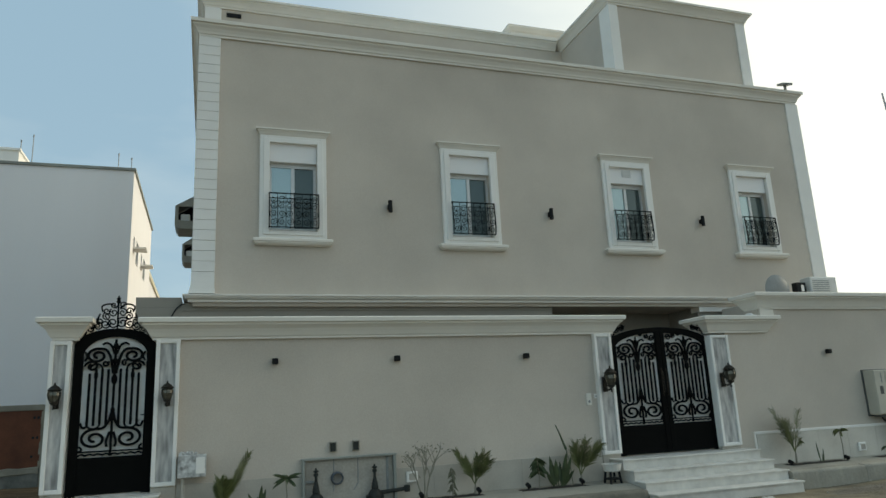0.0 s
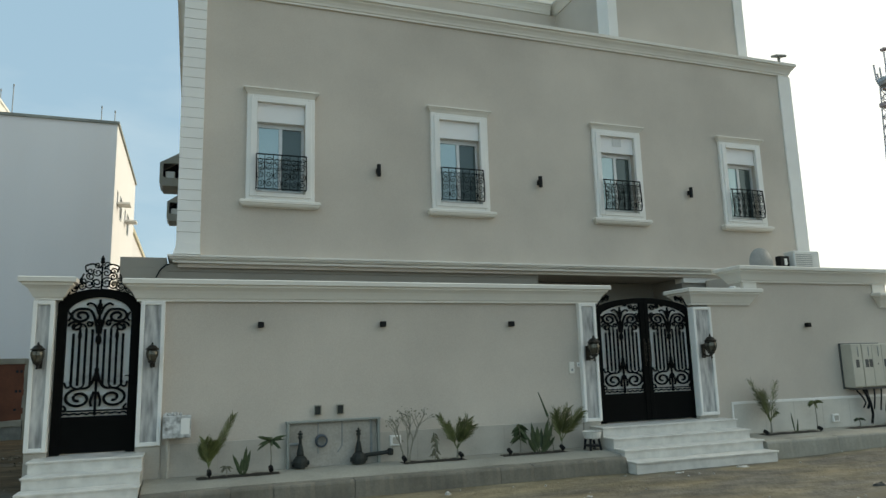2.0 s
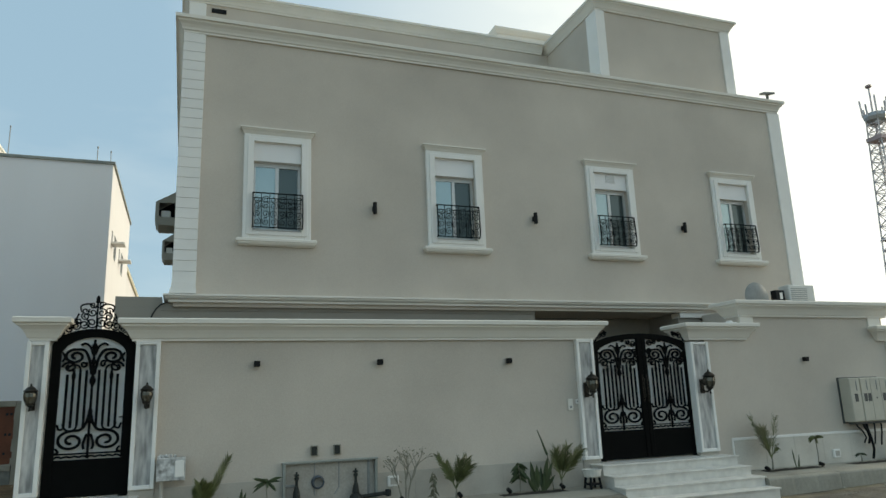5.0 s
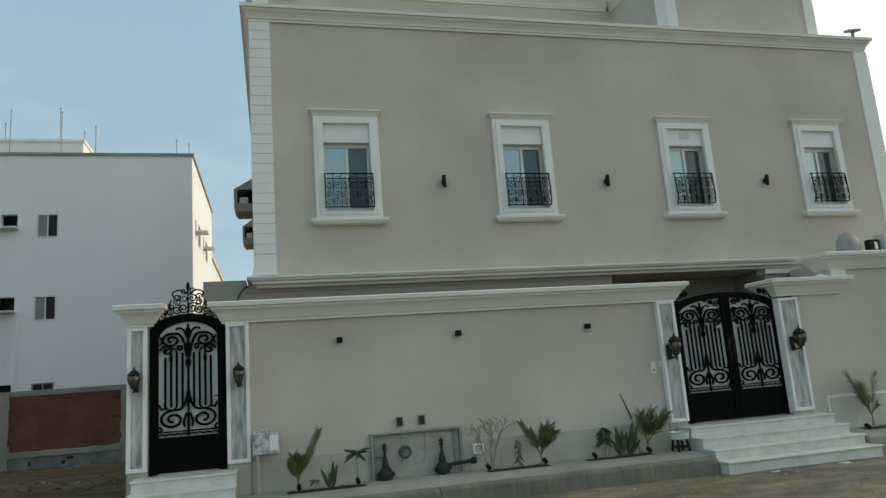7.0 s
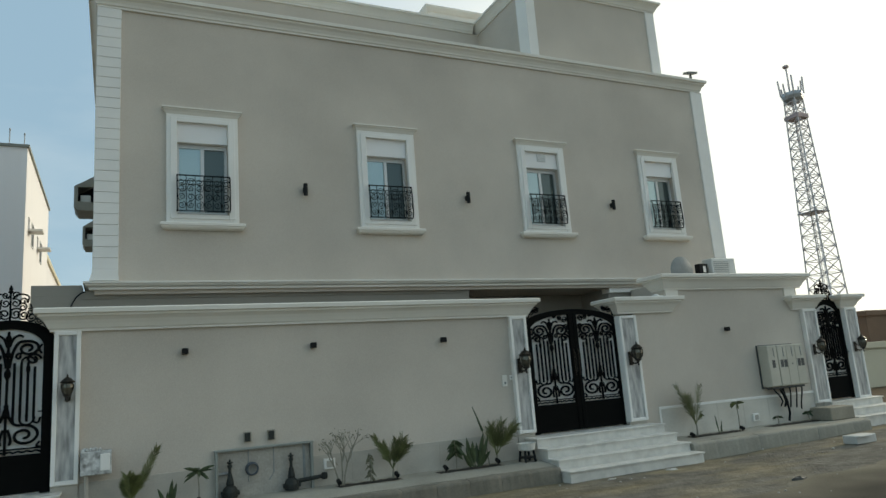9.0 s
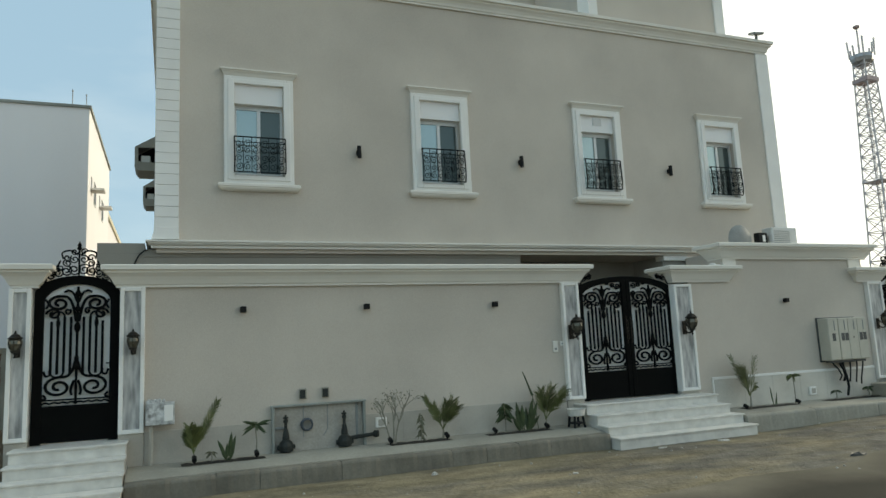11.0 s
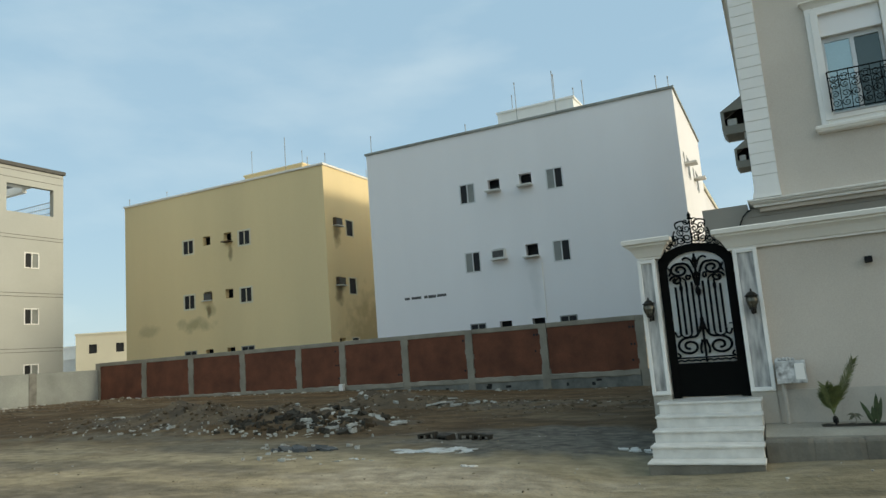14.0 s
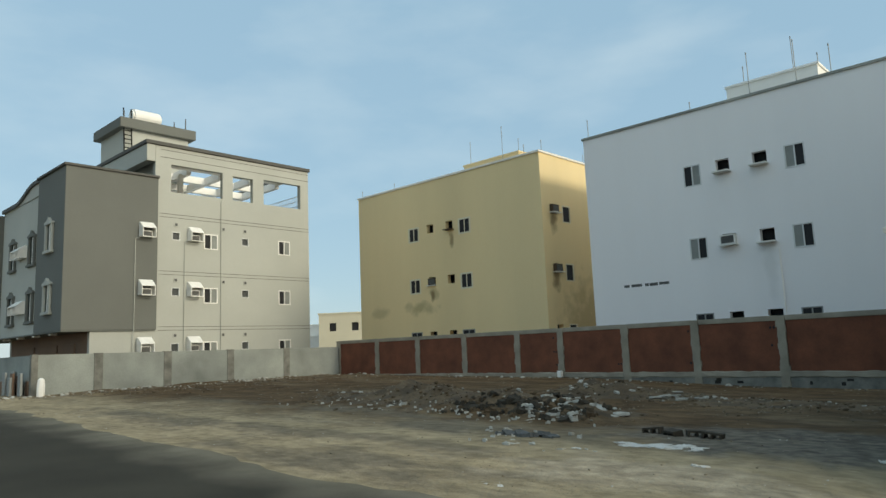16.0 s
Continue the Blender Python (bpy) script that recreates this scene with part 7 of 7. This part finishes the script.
stones("rubble_heap", scatter(2600, near_heap, 0.012, 0.06, 0.7), M_RUBBLE, "broken stones and clods on heaps of dug earth")
stones("clods", scatter(2600, near_heap, 0.012, 0.08, 0.6), M_EARTH, "dark clods of dug earth on the heaps")
stones("rubble_pale", scatter(420, near_heap, 0.012, 0.06, 0.5), M_PALE, "pale plaster and concrete crumbs on the heaps")
stones("rubble_fence", scatter(420, along_fence, 0.02, 0.12, 0.6), M_RUBBLE, "broken stones along the foot of the plot walls")
stones("crumbs_fence", scatter(420, along_fence, 0.02, 0.14, 0.6), M_PALE, "pale crumbs along the foot of the plot walls")
stones("gravel", scatter(2600, anywhere, 0.006, 0.024, 0.7), M_RUBBLE, "scattered gravel on the empty plot")
stones("pale_gravel", scatter(800, anywhere, 0.008, 0.028, 0.4), M_PALE, "pale crumbs scattered on the empty plot")
street = [(rnd.uniform(-3, 14), rnd.uniform(-4.8, -1.05), 0.006 + 0.02 * rnd.random() ** 3, 0.7) for _ in range(220)]
stones("street_gravel", [s for s in street if not (-3.1 < s[0] < -1.5 and s[1] > -1.5) and not (5.6 < s[0] < 8.8 and s[1] > -1.2)], M_PALE, "fine gravel on the sandy street edge")


def slab_piece(name, x, y, sx, sy, sz, rz, tilt, material, label, category):
    bm = bmesh.new()
    n = 13
    pts = [(sx * (0.45 + 0.65 * rnd.random()) * math.cos(2 * math.pi * k / n), sy * (0.45 + 0.65 * rnd.random()) * math.sin(2 * math.pi * k / n)) for k in range(n)]
    a = [bm.verts.new((p[0], p[1], 0)) for p in pts]
    b = [bm.verts.new((p[0] * 0.95, p[1] * 0.95, sz * (0.7 + 0.6 * rnd.random()))) for p in pts]
    bm.faces.new(a[::-1])
    bm.faces.new(b)
    for k in range(n):
        bm.faces.new((a[k], a[(k + 1) % n], b[(k + 1) % n], b[k]))
    o = tagged(link(name, bm, material), label, category, "debris on the plot")
    o.matrix_basis = pose(x, y, ground_z(x, y) - 0.02, tilt, tilt * 0.6, rz)


for k in range(130):
    x, y = rnd.uniform(-13.6, -9.6), rnd.gauss(2.35, 0.34)
    s = 0.06 * 4.2 ** rnd.random()
    slab_piece("asphalt_slab", x, y, s, s * rnd.uniform(0.5, 0.9), rnd.uniform(0.05, 0.11), rnd.uniform(0, 180), rnd.uniform(-20, 42), M_CRUST if k % 3 else M_EARTH,
               "broken slab of dark crusted asphalt on the heap", "slab")
for cx, cy, dx, dy, count, s0, s1 in ((-14.6, 1.9, 2.0, 0.35, 34, 0.03, 0.11), (-10.4, 2.7, 0.9, 0.6, 34, 0.06, 0.34), (-13.0, 8.2, 1.4, 0.8, 22, 0.06, 0.26), (-9.6, 7.7, 0.7, 0.4, 12, 0.12, 0.44),
                                      (-18.0, 2.0, 1.6, 0.5, 12, 0.03, 0.10), (-8.6, -1.6, 1.0, 0.5, 9, 0.04, 0.14), (-20.8, 5.4, 1.0, 0.5, 6, 0.06, 0.2), (-12.4, 4.5, 1.6, 0.6, 22, 0.05, 0.22),
                                      (-11.2, 1.5, 1.6, 0.35, 30, 0.03, 0.12), (-9.6, -0.35, 0.9, 0.35, 26, 0.03, 0.12), (-10.6, 2.2, 0.7, 0.3, 18, 0.05, 0.24)):
    for _ in range(count):
        s = s0 * (s1 / s0) ** rnd.random()
        slab_piece("plaster_scrap", rnd.gauss(cx, dx * 0.7), rnd.gauss(cy, dy * 0.7), s, s * rnd.uniform(0.35, 0.7), rnd.uniform(0.02, 0.07), rnd.uniform(-50, 50), rnd.uniform(-18, 18), M_PALE,
                   "pale scrap of plaster board on the plot", "scrap")
for x, y, sx, sy, sz, tilt in ((-6.75, -0.45, 0.95, 0.30, 0.03, 1), (-7.0, -4.2, 0.30, 0.10, 0.02, 0), (-5.4, -1.8, 0.16, 0.09, 0.04, 4), (-7.6, -1.3, 0.14, 0.06, 0.03, 2), (-3.45, 0.1, 0.26, 0.2, 0.05, 5),
                               (2.4, -1.55, 0.06, 0.04, 0.05, 10), (6.3, -1.5, 0.10, 0.05, 0.03, 4), (7.5, -1.55, 0.16, 0.06, 0.03, 3), (4.0, -2.6, 0.05, 0.03, 0.03, 9), (0.6, -2.4, 0.04, 0.03, 0.02, 9)):
    for _ in range(1 if sx < 0.12 else 30 if sx > 0.9 else 4):
        f = 1.0 if sx < 0.12 else rnd.uniform(0.08, 0.30) if sx > 0.9 else rnd.uniform(0.25, 0.55)
        slab_piece("litter_scrap", x + rnd.uniform(-0.8, 0.8) * sx, y + rnd.uniform(-0.6, 0.6) * sy, sx * f, max(sy, sx * 0.45) * f, sz, rnd.uniform(-60, 60), tilt, M_PAPER,
                   "white scrap of litter on the sandy ground", "litter")
for dx, dy, s, tilt in ((0, 0, 0.26, 14), (0.32, 0.08, 0.22, -20), (-0.34, 0.05, 0.2, 24), (0.12, -0.12, 0.2, -12), (0.58, 0.0, 0.16, 10), (-0.6, -0.05, 0.13, -8)):
    slab_piece("dark_cloth", -9.3 + dx, -0.5 + dy, s * 1.3, s * 0.6, 0.07, rnd.uniform(-30, 30), tilt, M_ACD, "dark scrap of torn sheeting on the ground", "sheeting")
slab_piece("dark_cloth", 7.9, -3.7, 0.18, 0.07, 0.05, 8, 3, M_ACD, "small dark scrap on the road edge", "sheeting")
# fallen hollow blocks by the plot entrance
for k in range(4):
    x, y = -7.45 + k * 0.36 + rnd.uniform(-0.06, 0.06), 1.0 + rnd.uniform(-0.12, 0.12)
    hb = thing("hollow_block", (x, y, ground_z(x, y)), "dark weathered hollow block lying on the plot", "block", "fallen blocks")
    hb.matrix_basis = pose(x, y, ground_z(x, y) - 0.09, rnd.uniform(-14, 14), rnd.uniform(-14, 14), rnd.uniform(-35, 50))
    bm = bmesh.new()
    pierced(bm, -0.17, 0.17, 0.0, 0.19, 0.20, [(-0.13, -0.015, 0.03, 0.155), (0.015, 0.13, 0.03, 0.155)], lambda u, w, z: (u, w - 0.10, z))
    part("shell", bm, M_CRUST, hb)
carton = thing("carton", (11.6, -2.1, ground_z(11.6, -2.1)), "white cardboard carton lying on the street", "carton")
part("box", boxm(-0.28, 0.28, -0.14, 0.14, 0.0, 0.15, 0.01), M_PAPER, carton)
part("flap", boxm(-0.28, 0.10, -0.22, -0.141, 0.13, 0.15, 0.003), M_PAPER, carton)
marker = thing("marker_post", (-35.0, -1.0, ground_z(-35.0, -1.0)), "short white painted post at the plot corner", "post")
bm = bmesh.new()
lathe(bm, [(0.16, 0), (0.16, 0.5), (0.13, 0.72), (0.05, 0.8)], (0, 0, 0), 10)
part("shaft", bm, M_WHITE, marker)
marker = thing("marker_block", (-19.55, 15.8, ground_z(-19.55, 15.8)), "white painted marker block on a fence footing", "block")
part("block", boxm(-0.11, 0.11, -0.1, 0.1, 0.0, 0.3, 0.02), M_WHITE, marker)
for x0, z1 in ((-36.8, 2.2), (-38.2, 1.9), (-39.6, 2.1)):
    jn = thing("junk_pile", (x0, -1.4, ground_z(x0, -1.4)), "heap of dark scrap beside the street", "scrap", "scrap heaps")
    for k in range(6):
        a = rnd.uniform(-0.5, 0.5)
        part("scrap", boxm(a - 0.2, a + 0.2, -0.3 + 0.1 * k, -0.202 + 0.1 * k, 0.0, rnd.uniform(0.3, 1.1), 0.02), M_BROWN if k % 2 else M_PIPE, jn)

# ---- lattice mast ----
mast = thing("radio_mast", (72.8, 42.0, -1.6), "tall grey lattice telecom mast with top platform", "mast")


def half_width(z):
    return 1.65 - 0.95 * min(1, z / 34)


corners = ((-1, -1), (1, -1), (1, 1), (-1, 1))
for sx, sy in corners:
    bm = bmesh.new()
    tube(bm, [(sx * half_width(0), sy * half_width(0), 0), (sx * half_width(34), sy * half_width(34), 34.2)], 0.085, 5)
    part("leg", bm, M_MAST, mast)
zs, z = [], 0.0
while z < 33.5:
    zs.append(z)
    z += 0.95 * half_width(z) + 0.35
zs.append(34.0)
for (ax, ay), (bx, by) in zip(corners, corners[1:] + corners[:1]):
    bm = bmesh.new()
    for z0, z1 in zip(zs, zs[1:]):
        w0, w1 = half_width(z0), half_width(z1)
        tube(bm, [(ax * w0, ay * w0, z0), (bx * w1, by * w1, z1)], 0.04, 4)
        tube(bm, [(bx * w0, by * w0, z0), (ax * w1, ay * w1, z1)], 0.05, 4)
        tube(bm, [(ax * w1, ay * w1, z1), (bx * w1, by * w1, z1)], 0.055, 4)
    part("bracing", bm, M_MAST, mast)
bm = bmesh.new()
for s in (-0.22, 0.22):
    tube(bm, [(s - 0.6, -0.4, 0), (s - 0.4, -0.4, 34)], 0.035, 4)
for k in range(80):
    tube(bm, [(-0.85 + 0.0025 * k, -0.4, 0.4 + k * 0.42), (-0.35 + 0.0025 * k, -0.4, 0.4 + k * 0.42)], 0.02, 4)
part("cable_ladder", bm, M_MAST, mast)
for z, w in ((19.6, 1.25), (31.2, 0.95)):
    part("platform", boxm(-w, w, -w, w, z, z + (0.10 if z < 25 else 0.5), 0.02), M_MASTR if z > 25 else M_MAST, mast)
bm = bmesh.new()
lathe(bm, [(0.8, 33.4), (1.1, 33.7), (1.25, 34.1), (1.25, 34.5), (1.0, 34.5)], (0, 0, 0), 8)
part("top_platform", bm, M_GALV, mast)
for k in range(8):
    a = 2 * math.pi * k / 8
    bm = bmesh.new()
    tube(bm, [(1.25 * math.cos(a), 1.25 * math.sin(a), 34.3), (1.35 * math.cos(a), 1.35 * math.sin(a), 36.4 if k % 2 else 35.6)], 0.10, 5)
    part("antenna", bm, M_MAST, mast)
bm = bmesh.new()
tube(bm, [(-0.3, 0, 34.4), (-0.3, 0, 37.8)], 0.10, 6)
part("pole", bm, M_MAST, mast)
bm = bmesh.new()
lathe(bm, [(0.15, 0), (0.35, 0.15), (0.35, 0.35), (0.15, 0.45)], (-0.3, 0, 37.7), 8)
part("beacon", bm, M_MASTR, mast)

# ---- far buildings ----
def far_house(x0, x1, y0, y1, z0, z1, m, label, wins, edge=None, turn=0.0):
    cx, cy = (x0 + x1) / 2, y0
    h = thing("far_house", (cx, cy, 0), label, "house", "far houses")
    h.matrix_basis = pose(cx, cy, 0, 0, 0, turn)
    x0, x1, y0, y1, wins = x0 - cx, x1 - cx, 0.0, y1 - cy, [(a - cx, z) for a, z in wins]
    holes = [(a, a + 1.1, z, z + 1.3) for a, z in wins]
    bm = bmesh.new()
    pierced(bm, x0, x1, z0, z1, 0.3, holes, lambda u, w, z: (u, y0 + w, z))
    part("front_wall", bm, m, h)
    part("block", boxm(x0, x1, y0 + 0.301, y1, z0, z1), m, h)
    bm = bmesh.new()
    moulding(bm, x0, x1, y0, y1, [(0, z1), (0.1, z1), (0.1, z1 + 0.25), (0.05, z1 + 0.26)], back=True)
    part("coping", bm, edge or m, h)
    for a, z in wins:
        part("window", boxm(a, a + 1.1, y0 + 0.2, y0 + 0.25, z, z + 1.3), M_DARK, h)


far_house(-94.3, -84.0, 60.0, 72.0, -1.0, 7.9, M_CREAM, "cream flat-roofed house in the distance", [(-92.6, 5.2), (-89.0, 5.2)], None, 42)
far_house(-112.0, -92.0, 58.5, 59.9, -1.0, 4.6, M_WHITE, "long white wall in the distance", [], None, 42)
far_house(-108.0, -95.0, 60.5, 70.0, -1.0, 6.5, M_WHITE, "white low house in the distance", [], None, 42)
far_house(-12.0, -4.25, 29.35, 41.0, 0.0, 9.65, M_WBLD, "white building with a sandy coping behind the flats", [], M_CREAM)
far_house(33.6, 48.0, 12.0, 22.0, 0.2, 3.6, M_BROWN, "low brown building beyond the far gate", [(35.5, 1.2), (38.5, 1.2)])
far_house(24.0, 45.0, 9.0, 9.6, 0.2, 1.95, M_CREAM, "low pale yard wall down the street", [])
far_house(52.0, 80.0, 4.0, 20.0, 0.2, 3.0, M_CREAM, "low pale building down the street", [])
